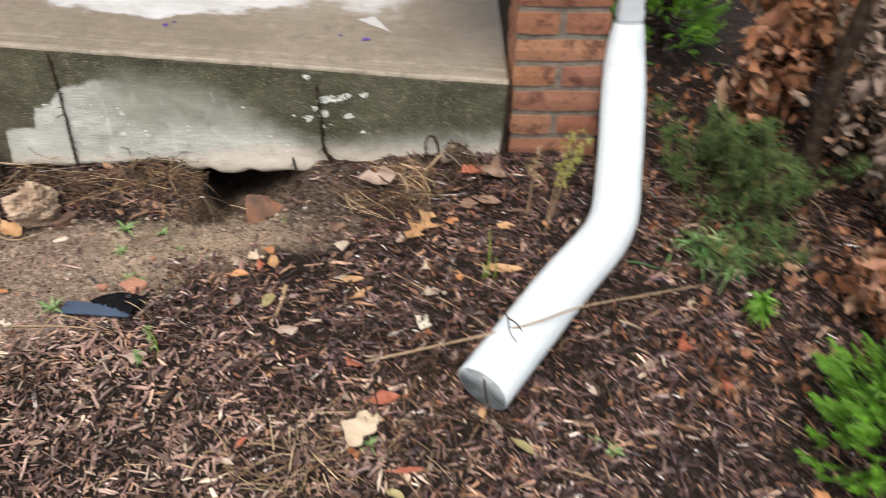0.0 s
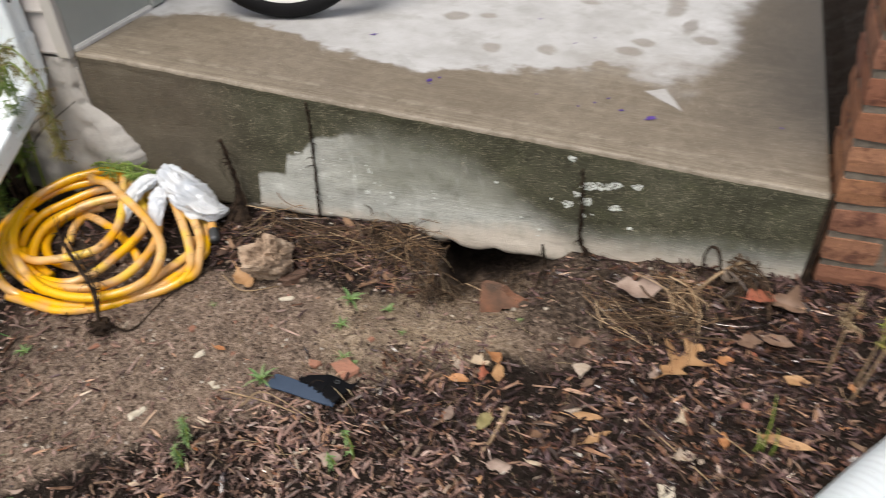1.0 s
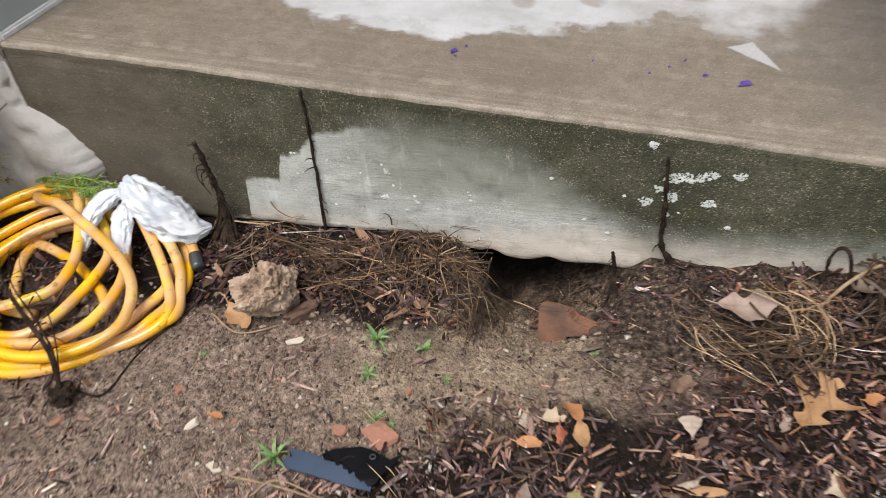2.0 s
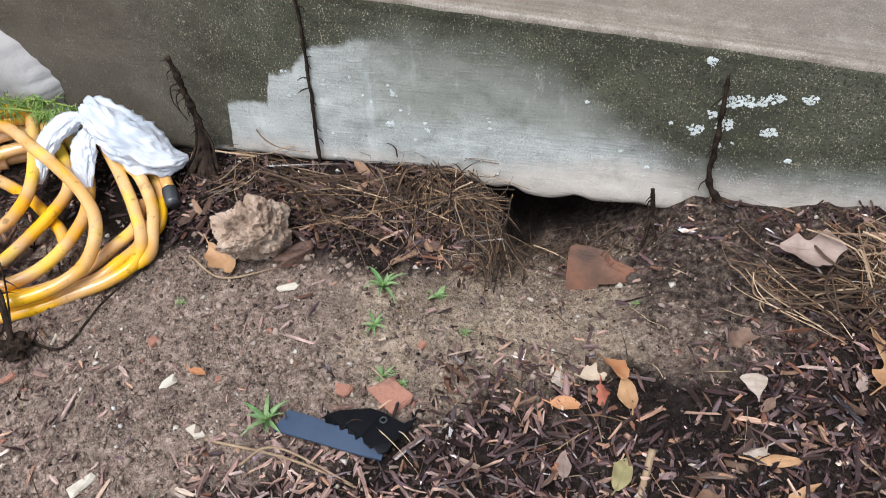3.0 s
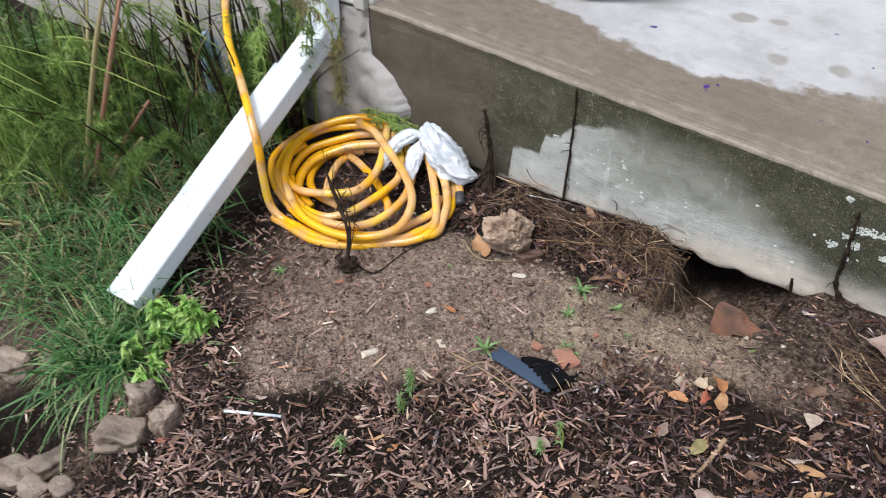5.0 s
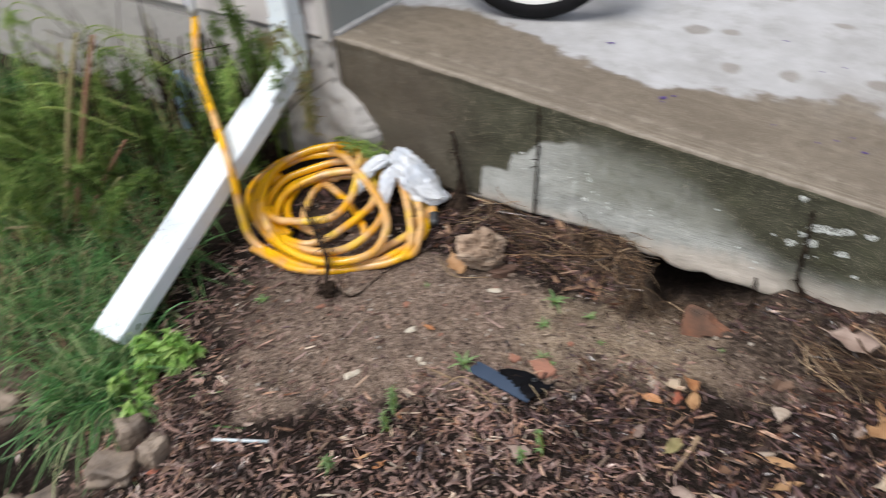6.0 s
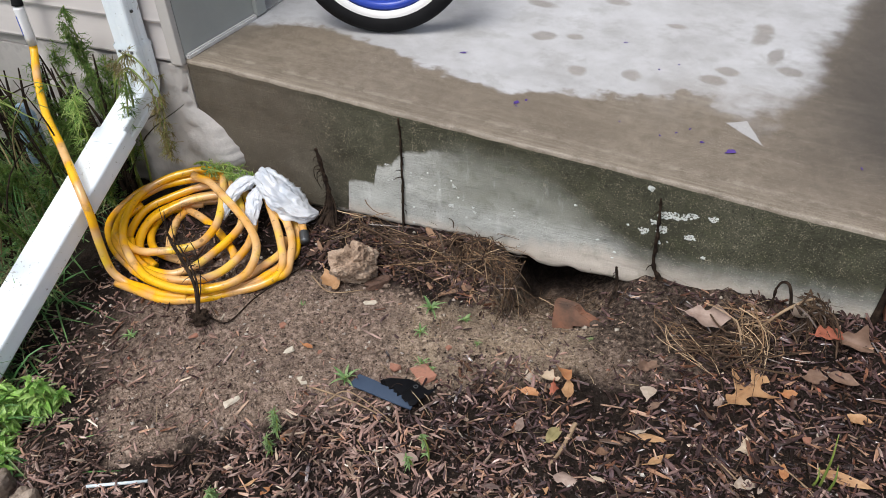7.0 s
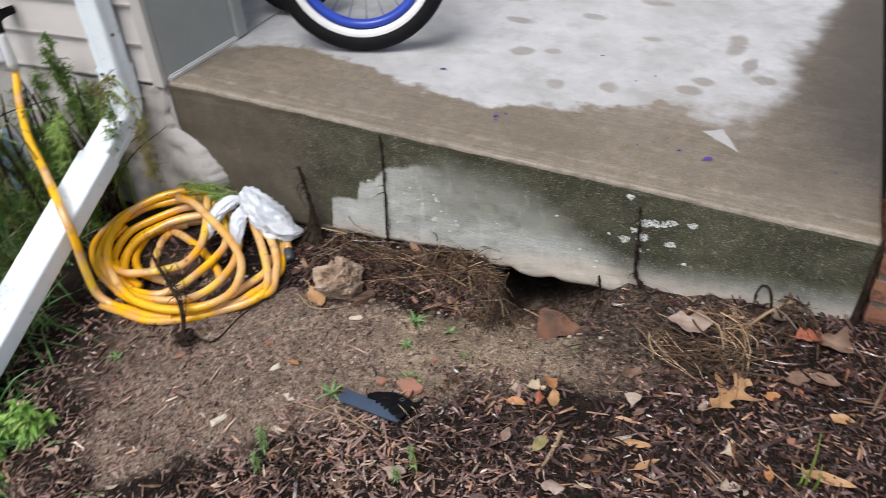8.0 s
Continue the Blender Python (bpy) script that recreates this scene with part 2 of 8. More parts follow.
    wet = mix(nt, maths(nt, 'MULTIPLY', step(nt, n1, 0.38, 0.68), 0.55), wet, (0.155, 0.125, 0.092))
    drag = noise_tex(nt, 22, 5, 0.65, stretch=(0.12, 2.2, 1))
    wet = mix(nt, maths(nt, 'MULTIPLY', step(nt, drag, 0.48, 0.66), 0.20), wet, (0.36, 0.31, 0.245))
    wet = mix(nt, maths(nt, 'MULTIPLY', step(nt, drag, 0.42, 0.30), 0.15), wet, (0.13, 0.105, 0.08))
    # the wet right end, with the shade there also put into the colour
    wet_shade = maths(nt, 'MULTIPLY', step(nt, maths(nt, 'ADD', x, maths(nt, 'MULTIPLY', n1, 0.25)), 1.40, 1.85), step(nt, y, -0.05, 0.45))
    wet = mix(nt, maths(nt, 'MULTIPLY', wet_shade, 0.85), wet, (0.055, 0.044, 0.034))
    rub = maths(nt, 'MULTIPLY', step(nt, y, 0.085, 0.0), step(nt, noise_tex(nt, 40, 4, stretch=(0.08, 3.5, 1)), 0.40, 0.65))
    wet = mix(nt, maths(nt, 'MULTIPLY', rub, 0.28), wet, (0.42, 0.365, 0.295))
    band = maths(nt, 'MULTIPLY', step(nt, y, 0.045, 0.052), step(nt, y, 0.068, 0.058))
    wet = mix(nt, maths(nt, 'MULTIPLY', band, maths(nt, 'MULTIPLY', step(nt, n2, 0.35, 0.6), 0.30)), wet, (0.46, 0.41, 0.34))
    lip = maths(nt, 'MULTIPLY', step(nt, y, 0.012, 0.003), step(nt, n2, 0.36, 0.56))
    wet = mix(nt, maths(nt, 'MULTIPLY', lip, 0.12), wet, (0.50, 0.46, 0.40))
    c = mix(nt, dry, wet, pale)
    c = mix(nt, maths(nt, 'SUBTRACT', 0.62, maths(nt, 'MULTIPLY', dry, 0.40)), c, ramp(nt, n3, [(0.34, 0.36), (0.50, 0.92), (0.66, 1.0)]), 'MULTIPLY')
    sand = maths(nt, 'MULTIPLY', step(nt, n3, 0.60, 0.68), maths(nt, 'SUBTRACT', 0.6, maths(nt, 'MULTIPLY', dry, 0.5)))
    c = mix(nt, sand, c, (0.50, 0.45, 0.38))
    nt.links.new(c, b.inputs["Base Color"])
    nt.links.new(maths(nt, 'ADD', maths(nt, 'MULTIPLY', dry, 0.35), 0.5), b.inputs["Roughness"])
    bump(nt, b, maths(nt, 'ADD', n3, n2), 0.25, 0.002)
    return m


def porch_face_material():
    m, nt, b = material("porch_face_concrete", 0.8, spec=0.12)
    x, y, z = xyz(nt)
    n1, n2, n3 = noise_tex(nt, 6, 5, 0.6), noise_tex(nt, 40, 4, 0.65), noise_tex(nt, 260, 2, 0.6)
    n4 = noise_tex(nt, 420, 1, 0.5)
    brush = noise_tex(nt, 70, 3, stretch=(0.22, 1, 5))
    line = curve_lookup(nt, x, 0.38, 1.75, [(0.38, 0.02), (0.44, 0.035), (0.453, 0.125), (0.532, 0.132), (0.546, 0.190), (0.59, 0.205), (0.62, 0.245), (0.72, 0.262), (0.80, 0.265),
                                           (0.94, 0.248), (1.03, 0.210), (1.13, 0.135), (1.22, 0.078), (1.34, 0.080), (1.51, 0.100), (1.75, 0.105)], 0.4)
    edge = maths(nt, 'SUBTRACT', line, z)
    edge = maths(nt, 'ADD', edge, maths(nt, 'MULTIPLY', maths(nt, 'SUBTRACT', noise_tex(nt, 22, 4), 0.5), 0.05))
    hard = step(nt, edge, -0.006, 0.008)
    soft = step(nt, edge, -0.05, 0.06)
    right = step(nt, x, 0.66, 0.80)
    pale_f = maths(nt, 'ADD', maths(nt, 'MULTIPLY', hard, maths(nt, 'SUBTRACT', 1.0, right)), maths(nt, 'MULTIPLY', soft, right))
    dark = ramp(nt, n1, [(0.3, (0.046, 0.046, 0.031)), (0.55, (0.074, 0.074, 0.050)), (0.75, (0.115, 0.113, 0.080))])
    left = step(nt, x, 0.55, 0.25)
    dark = mix(nt, left, dark, ramp(nt, n1, [(0.3, (0.090, 0.076, 0.058)), (0.7, (0.135, 0.116, 0.090))]))
    grit = step(nt, maths(nt, 'MULTIPLY', n4, ramp(nt, n2, [(0.3, 0.85), (0.7, 1.12)])), 0.60, 0.70)
    dark = mix(nt, maths(nt, 'MULTIPLY', grit, maths(nt, 'SUBTRACT', 0.62, maths(nt, 'MULTIPLY', left, 0.42))), dark, (0.44, 0.40, 0.29))
    pits = step(nt, n3, 0.48, 0.36)
    dark = mix(nt, maths(nt, 'MULTIPLY', pits, maths(nt, 'SUBTRACT', 0.7, maths(nt, 'MULTIPLY', left, 0.45))), dark, (0.026, 0.026, 0.020))
    pale = ramp(nt, brush, [(0.2, (0.31, 0.32, 0.297)), (0.5, (0.425, 0.437, 0.41)), (0.8, (0.54, 0.552, 0.52))])
    pale = mix(nt, maths(nt, 'MULTIPLY', step(nt, n2, 0.45, 0.75), 0.4), pale, (0.25, 0.255, 0.225))
    pale = mix(nt, maths(nt, 'MULTIPLY', step(nt, n1, 0.5, 0.7), 0.35), pale, (0.64, 0.66, 0.625))
    pale = mix(nt, maths(nt, 'MULTIPLY', step(nt, n4, 0.40, 0.30), 0.5), pale, (0.16, 0.16, 0.14))
    pale = mix(nt, maths(nt, 'MULTIPLY', grit, 0.45), pale, (0.70, 0.71, 0.69))
    pock = step(nt, noise_tex(nt, 55, 5, 0.75), 0.62, 0.68)
    pale = mix(nt, maths(nt, 'MULTIPLY', pock, 0.5), pale, (0.13, 0.125, 0.10))
    # the wash thins out upwards to the right, and lime and earth show at the foot
    thin = maths(nt, 'MULTIPLY', step(nt, maths(nt, 'ADD', z, maths(nt, 'MULTIPLY', maths(nt, 'SUBTRACT', n1, 0.5), 0.16)), 0.08, 0.17), step(nt, maths(nt, 'ADD', x, maths(nt, 'MULTIPLY', maths(nt, 'SUBTRACT', n2, 0.5), 0.12)), 0.60, 0.82))
    pale = mix(nt, maths(nt, 'MULTIPLY', thin, 0.75), pale, (0.215, 0.220, 0.180))
    drip = maths(nt, 'MULTIPLY', step(nt, noise_tex(nt, 26, 4, 0.6, stretch=(1, 1, 0.25)), 0.56, 0.68), 0.35)
    pale = mix(nt, drip, pale, (0.60, 0.62, 0.60))
    foot = step(nt, maths(nt, 'SUBTRACT', maths(nt, 'ADD', z, maths(nt, 'MULTIPLY', maths(nt, 'SUBTRACT', n2, 0.5), 0.05)), maths(nt, 'MULTIPLY', step(nt, x, 0.85, 1.15), 0.035)), 0.075, 0.02)
    pale = mix(nt, maths(nt, 'MULTIPLY', foot, 0.75), pale, (0.60, 0.53, 0.455))
    c = mix(nt, pale_f, dark, pale)
    moss = maths(nt, 'MULTIPLY', step(nt, noise_tex(nt, 15, 5, 0.7), 0.50, 0.68), step(nt, x, 0.42, 0.75))
    c = mix(nt, maths(nt, 'MULTIPLY', moss, 0.26), c, (0.075, 0.085, 0.040))
    # rubbed rim under the top edge
    top = maths(nt, 'ADD', z, maths(nt, 'MULTIPLY', x, 0.0787))
    rim = maths(nt, 'MULTIPLY', step(nt, top, 0.388, 0.396), step(nt, n2, 0.42, 0.58))
    c = mix(nt, maths(nt, 'MULTIPLY', rim, 0.45), c, (0.50, 0.475, 0.42))
    soilmark = maths(nt, 'MULTIPLY', step(nt, maths(nt, 'ADD', z, maths(nt, 'MULTIPLY', n2, 0.05)), 0.065, 0.025), 0.30)
    c = mix(nt, soilmark, c, (0.30, 0.245, 0.18))
    nt.links.new(c, b.inputs["Base Color"])
    bump(nt, b, maths(nt, 'ADD', n3, maths(nt, 'MULTIPLY', brush, 0.7)), 0.5, 0.003)
    return m


def brick_material():
    m, nt, b = material("rustic_brick", 0.85, spec=0.25)
    o = nt.nodes.new("ShaderNodeObjectInfo").outputs["Random"]
    body = ramp(nt, o, [(0.0, (0.25, 0.105, 0.068)), (0.35, (0.31, 0.150, 0.080)), (0.6, (0.21, 0.090, 0.068)), (0.85, (0.33, 0.165, 0.098)), (1.0, (0.16, 0.068, 0.052))])
    off = nt.nodes.new("ShaderNodeVectorMath")
    off.operation = 'ADD'
    nt.links.new(coords(nt), off.inputs[0])
    cmb = nt.nodes.new("ShaderNodeCombineXYZ")
    nt.links.new(maths(nt, 'MULTIPLY', o, 37.0), cmb.inputs[0])
    nt.links.new(cmb.outputs[0], off.inputs[1])
    v = off.outputs[0]
    n1, n2 = noise_tex(nt, 26, 5, 0.7, v), noise_tex(nt, 160, 3, 0.6, v)
    c = mix(nt, maths(nt, 'MULTIPLY', step(nt, n1, 0.50, 0.66), 0.8), body, (0.085, 0.035, 0.028))
    c = mix(nt, maths(nt, 'MULTIPLY', step(nt, n1, 0.42, 0.25), 0.5), c, (0.58, 0.27, 0.13))
    c = mix(nt, 0.4, c, ramp(nt, n2, [(0.3, 0.5), (0.7, 1.0)]), 'MULTIPLY')
    nt.links.new(c, b.inputs["Base Color"])
    bump(nt, b, maths(nt, 'ADD', n1, n2), 0.6, 0.004)
    return m


def hose_material():
    m, nt, b = material("hose_vinyl", 0.2, spec=0.7)
    n1, n2 = noise_tex(nt, 8, 2, 0.5), noise_tex(nt, 60, 4, 0.6)
    c = ramp(nt, n1, [(0.40, (0.86, 0.47, 0.006)), (0.48, (0.80, 0.40, 0.012)), (0.53, (0.66, 0.35, 0.10)), (0.60, (0.70, 0.43, 0.19)), (0.70, (0.84, 0.56, 0.05))])
    c = mix(nt, maths(nt, 'MULTIPLY', step(nt, n2, 0.61, 0.72), 0.6), c, (0.13, 0.075, 0.03))
    smear = step(nt, noise_tex(nt, 17, 5, 0.7), 0.57, 0.72)
    c = mix(nt, maths(nt, 'MULTIPLY', smear, 0.65), c, (0.26, 0.155, 0.065))
    nt.links.new(c, b.inputs["Base Color"])
    bump(nt, b, n2, 0.2, 0.001)
    return m


def let_light_through(m, color, share):
    nt = m.node_tree
    t = nt.nodes.new("ShaderNodeBsdfTranslucent")
    t.inputs["Color"].default_value = (*color, 1)
    ms = nt.nodes.new("ShaderNodeMixShader")
    ms.inputs[0].default_value = share
    nt.links.new(nt.nodes["Principled BSDF"].outputs[0], ms.inputs[1])
    nt.links.new(t.outputs[0], ms.inputs[2])
    nt.links.new(ms.outputs[0], nt.nodes["Material Output"].inputs["Surface"])
    return m


def white_metal(name, base=0.80):
    m, nt, b = material(name, 0.35, spec=0.5)
    n1, n2 = noise_tex(nt, 14, 5, 0.65), noise_tex(nt, 120, 3, 0.7)
    c = ramp(nt, n1, [(0.3, (base * 0.93, base * 1.0, base * 1.05)), (0.7, (base * 0.84, base * 0.92, base * 0.97))])
    c = mix(nt, maths(nt, 'MULTIPLY', step(nt, maths(nt, 'ADD', n2, maths(nt, 'MULTIPLY', maths(nt, 'SUBTRACT', n1, 0.5), 0.35)), 0.64, 0.74), 0.7), c, (0.10, 0.085, 0.06))
    nt.links.new(c, b.inputs["Base Color"])
    bump(nt, b, n1, 0.08, 0.002)
    return m


SOIL = soil_material()
PORCH_TOP = porch_top_material()
PORCH_FACE = porch_face_material()
BRICK = brick_material()
MORTAR = simple("mortar", [(0.09, 0.075, 0.06), (0.20, 0.17, 0.14)], 0.9, 40, 200, 0.6, 0.003)
PARGE = simple("parging", [(0.27, 0.255, 0.238), (0.42, 0.40, 0.38), (0.37, 0.352, 0.335)], 0.85, 9, 70, 0.6, 0.004)
SIDING = simple("vinyl_siding", [(0.52, 0.485, 0.47), (0.59, 0.555, 0.535)], 0.55, 5, 90, 0.12, 0.001, stretch=(0.3, 1, 3))
TRIM = simple("grey_trim", [(0.42, 0.40, 0.38), (0.50, 0.48, 0.45)], 0.55, 6, 90, 0.1, 0.001)
PANEL = simple("grey_green_panel", [(0.32, 0.34, 0.325), (0.38, 0.40, 0.38)], 0.6, 5, 60, 0.15, 0.001)
CAULK = simple("pale_sealant", [(0.50, 0.49, 0.48), (0.66, 0.65, 0.64)], 0.7, 30, 90, 0.3, 0.002)
BACKWALL = simple("plain_wall", [(0.36, 0.34, 0.32), (0.42, 0.40, 0.38)], 0.7, 3, 60, 0.1, 0.001)
SPOUT = white_metal("white_aluminium", 0.88)
SPOUT_GREY = simple("grey_blue_aluminium", [(0.42, 0.46, 0.50), (0.52, 0.56, 0.60)], 0.4, 12, 90, 0.1, 0.001)
PIPE = let_light_through(white_metal("white_plastic_pipe", 0.93), (0.93, 0.96, 0.98), 0.40)
HOSE = hose_material()
BLACK = simple("black_rubber", [(0.005, 0.005, 0.006), (0.009, 0.009, 0.010)], 0.75, 20, 100, 0.2, 0.001, spec=0.2)
GREYCAP = simple("dark_grey_metal", [(0.06, 0.065, 0.07), (0.12, 0.125, 0.13)], 0.4, 20, 100, 0.2, 0.001, 0.6)
WHITEWALL = simple("white_rubber", [(0.74, 0.73, 0.71), (0.82, 0.81, 0.80)], 0.5, 12, 80, 0.1, 0.001)
BLUE = simple("blue_paint", [(0.02, 0.05, 0.36), (0.03, 0.075, 0.46)], 0.3, 10, 60, 0.05, 0.001)
CHROME = simple("steel", [(0.55, 0.55, 0.56), (0.65, 0.65, 0.66)], 0.25, 10, 60, 0.05, 0.001, 1.0)
BAG = let_light_through(simple("thin_white_film", [(0.66, 0.73, 0.83), (0.84, 0.88, 0.94), (0.93, 0.95, 0.97)], 0.10, 18, 40, 0.5, 0.005), (0.88, 0.90, 0.94), 0.30)
DARKLUMP = simple("dark_mud", [(0.022, 0.017, 0.014), (0.075, 0.056, 0.045), (0.13, 0.10, 0.08)], 0.8, 40, 160, 0.8, 0.004, spec=0.12)
CLOD = simple("pale_clay_clod", [(0.14, 0.095, 0.068), (0.35, 0.255, 0.185), (0.49, 0.385, 0.295)], 0.95, 30, 140, 0.9, 0.004, spec=0.15)
STONE = simple("muddy_stone", [(0.07, 0.053, 0.042), (0.21, 0.163, 0.125), (0.34, 0.268, 0.205)], 0.6, 10, 90, 0.5, 0.004)
WOOD_DEAD = simple("dead_root_bark", [(0.009, 0.006, 0.005), (0.024, 0.016, 0.011), (0.055, 0.037, 0.026)], 0.85, 60, 200, 0.8, 0.003, spec=0.12)
TWIG = simple("pale_twig", [(0.20, 0.13, 0.075), (0.36, 0.26, 0.16)], 0.8, 40, 200, 0.5, 0.002)
STALK = simple("weed_stalk", [(0.27, 0.25, 0.10), (0.33, 0.27, 0.13), (0.38, 0.36, 0.17)], 0.7, 9, 100, 0.4, 0.002)
RED_STALK = simple("reddish_weed_stalk", [(0.28, 0.12, 0.075), (0.36, 0.19, 0.12), (0.30, 0.21, 0.11)], 0.7, 9, 100, 0.4, 0.002)
GREEN_STEM = simple("green_stem", [(0.13, 0.20, 0.035), (0.25, 0.30, 0.06)], 0.6, 20, 100, 0.3, 0.002)
CHIPS = islands("bark_mulch", [(0.017, 0.013, 0.013), (0.093, 0.055, 0.055), (0.022, 0.014, 0.015), (0.180, 0.112, 0.106), (0.042, 0.024, 0.023), (0.125, 0.069, 0.062), (0.026, 0.016, 0.015),
                                (0.288, 0.185, 0.165), (0.068, 0.040, 0.037), (0.019, 0.013, 0.013), (0.153, 0.100, 0.105), (0.055, 0.031, 0.028), (0.234, 0.110, 0.066), (0.032, 0.020, 0.018), (0.36, 0.205, 0.128), (0.48, 0.33, 0.25)], 0.30, 0.40, 420, wet=0.55, stretch=(0.10, 1.0, 1.0), own_grain=True)
CHIPS_PALE = islands("weathered_mulch", [(0.085, 0.052, 0.046), (0.33, 0.215, 0.178), (0.155, 0.096, 0.082), (0.43, 0.295, 0.25), (0.058, 0.036, 0.032), (0.37, 0.225, 0.172), (0.25, 0.162, 0.142),
                                         (0.50, 0.36, 0.305), (0.125, 0.077, 0.067), (0.30, 0.195, 0.165), (0.44, 0.26, 0.172), (0.58, 0.50, 0.40)], 0.42, 0.30, 420, wet=0.5, stretch=(0.10, 1.0, 1.0), own_grain=True)
def chip_material():
    m, nt, b = material("bark_chip", 0.4, spec=0.25)
    o = nt.nodes.new("ShaderNodeObjectInfo").outputs["Random"]
    c = ramp(nt, o, [(0.0, (0.020, 0.013, 0.012)), (0.2, (0.075, 0.047, 0.040)), (0.4, (0.034, 0.022, 0.019)), (0.6, (0.13, 0.083, 0.070)), (0.75, (0.055, 0.034, 0.028)), (0.9, (0.24, 0.15, 0.10)), (1.0, (0.34, 0.25, 0.19))])
    n = noise_tex(nt, 120, 4, 0.6, stretch=(0.25, 2, 1))
    c = mix(nt, 0.6, c, ramp(nt, n, [(0.3, 0.3), (0.7, 1.0)]), 'MULTIPLY')
    nt.links.new(c, b.inputs["Base Color"])
    bump(nt, b, n, 0.6, 0.002)
    return m


CHIP_PIECE = chip_material()
CRUMBS = islands("soil_crumbs", [(0.125, 0.092, 0.072), (0.285, 0.213, 0.164), (0.19, 0.141, 0.110), (0.36, 0.272, 0.212), (0.24, 0.178, 0.138), (0.095, 0.069, 0.055), (0.46, 0.36, 0.285), (0.26, 0.195, 0.152)], 0.85, 0.12)
DARKCRUMBS = islands("rotted_bark", [(0.020, 0.014, 0.012), (0.060, 0.043, 0.037), (0.012, 0.009, 0.008), (0.10, 0.072, 0.062), (0.034, 0.023, 0.019), (0.16, 0.12, 0.10), (0.018, 0.012, 0.010)], 0.4, 0.3, wet=0.35)
PEBBLES = islands("pebbles", [(0.45, 0.38, 0.30), (0.60, 0.55, 0.48), (0.30, 0.22, 0.16), (0.34, 0.12, 0.07), (0.66, 0.62, 0.56), (0.24, 0.18, 0.14)], 0.6, 0.5)
DRYGRASS = islands("dry_grass", [(0.029, 0.018, 0.014), (0.091, 0.059, 0.040), (0.046, 0.030, 0.021), (0.171, 0.115, 0.072), (0.024, 0.016, 0.011), (0.118, 0.078, 0.053), (0.037, 0.024, 0.018)], 0.6, 0.15, wet=0.3)
STRAW = islands("pale_straw", [(0.30, 0.205, 0.115), (0.16, 0.100, 0.058), (0.60, 0.47, 0.30), (0.10, 0.062, 0.04), (0.40, 0.285, 0.165)], 0.6, 0.15)
STRAW_BRIGHT = islands("bleached_straw", [(0.44, 0.29, 0.165), (0.21, 0.125, 0.07), (0.66, 0.49, 0.31), (0.115, 0.066, 0.040), (0.36, 0.23, 0.125), (0.16, 0.092, 0.054)], 0.55, 0.2)
GRASS = islands("green_grass", [(0.05, 0.15, 0.045), (0.19, 0.42, 0.13), (0.04, 0.12, 0.04), (0.30, 0.54, 0.20), (0.08, 0.25, 0.08), (0.52, 0.62, 0.30), (0.03, 0.08, 0.025)], 0.4, 0.35, translucent=0.35)
WILTED = islands("wilted_weed", [(0.20, 0.22, 0.07), (0.32, 0.28, 0.09), (0.16, 0.14, 0.06), (0.26, 0.18, 0.09), (0.36, 0.34, 0.12)], 0.6, 0.4, translucent=0.3)
YELLOWWEED = islands("yellow_weed", [(0.36, 0.36, 0.08), (0.50, 0.46, 0.14), (0.28, 0.34, 0.08), (0.56, 0.50, 0.20)], 0.6, 0.2, translucent=0.3)
BRIGHTWEED = islands("bright_weed", [(0.19, 0.38, 0.065), (0.40, 0.58, 0.14), (0.58, 0.68, 0.24), (0.26, 0.45, 0.10), (0.07, 0.15, 0.03)], 0.55, 0.4, translucent=0.35)
SPRINGLEAF = islands("spring_leaf", [(0.26, 0.52, 0.09), (0.40, 0.68, 0.16), (0.52, 0.72, 0.23), (0.14, 0.34, 0.06)], 0.45, 0.5, translucent=0.35)
BARK = simple("dark_bark", [(0.035, 0.020, 0.014), (0.11, 0.060, 0.040), (0.06, 0.035, 0.026)], 0.7, 60, 200, 0.7, 0.003)
DARKLEAF = islands("rotting_leaf", [(0.13, 0.050, 0.030), (0.20, 0.085, 0.050), (0.07, 0.036, 0.026), (0.26, 0.13, 0.08), (0.10, 0.046, 0.032), (0.15, 0.085, 0.062)], 0.5, 0.4)
CHIP_TAN = simple("tan_wood", [(0.16, 0.085, 0.05), (0.30, 0.18, 0.11), (0.22, 0.14, 0.09)], 0.7, 60, 200, 0.5, 0.002)
FEATHER = islands("feathery_weed", [(0.06, 0.14, 0.03), (0.16, 0.28, 0.06), (0.25, 0.34, 0.09), (0.09, 0.19, 0.045), (0.19, 0.20, 0.08)], 0.6, 0.15, translucent=0.3)
LEAFGREEN = islands("young_leaf", [(0.16, 0.30, 0.10), (0.25, 0.40, 0.155), (0.33, 0.47, 0.20)], 0.45, 0.5, translucent=0.3)
ARBOR = islands("bright_evergreen", [(0.09, 0.24, 0.02), (0.16, 0.38, 0.03), (0.12, 0.30, 0.025), (0.22, 0.46, 0.05)], 0.5, 0.5, translucent=0.3)
JUNIPER = islands("dull_evergreen", [(0.056, 0.122, 0.036), (0.105, 0.195, 0.054), (0.170, 0.255, 0.084), (0.16, 0.125, 0.070), (0.045, 0.095, 0.030), (0.072, 0.140, 0.048)], 0.6, 0.15, translucent=0.25)
BROWNLEAF = islands("dead_brown_leaf", [(0.25, 0.098, 0.046), (0.36, 0.168, 0.090), (0.13, 0.057, 0.034), (0.46, 0.29, 0.19), (0.088, 0.047, 0.034), (0.31, 0.128, 0.062), (0.42, 0.24, 0.17)], 0.75, 0.12, translucent=0.15)
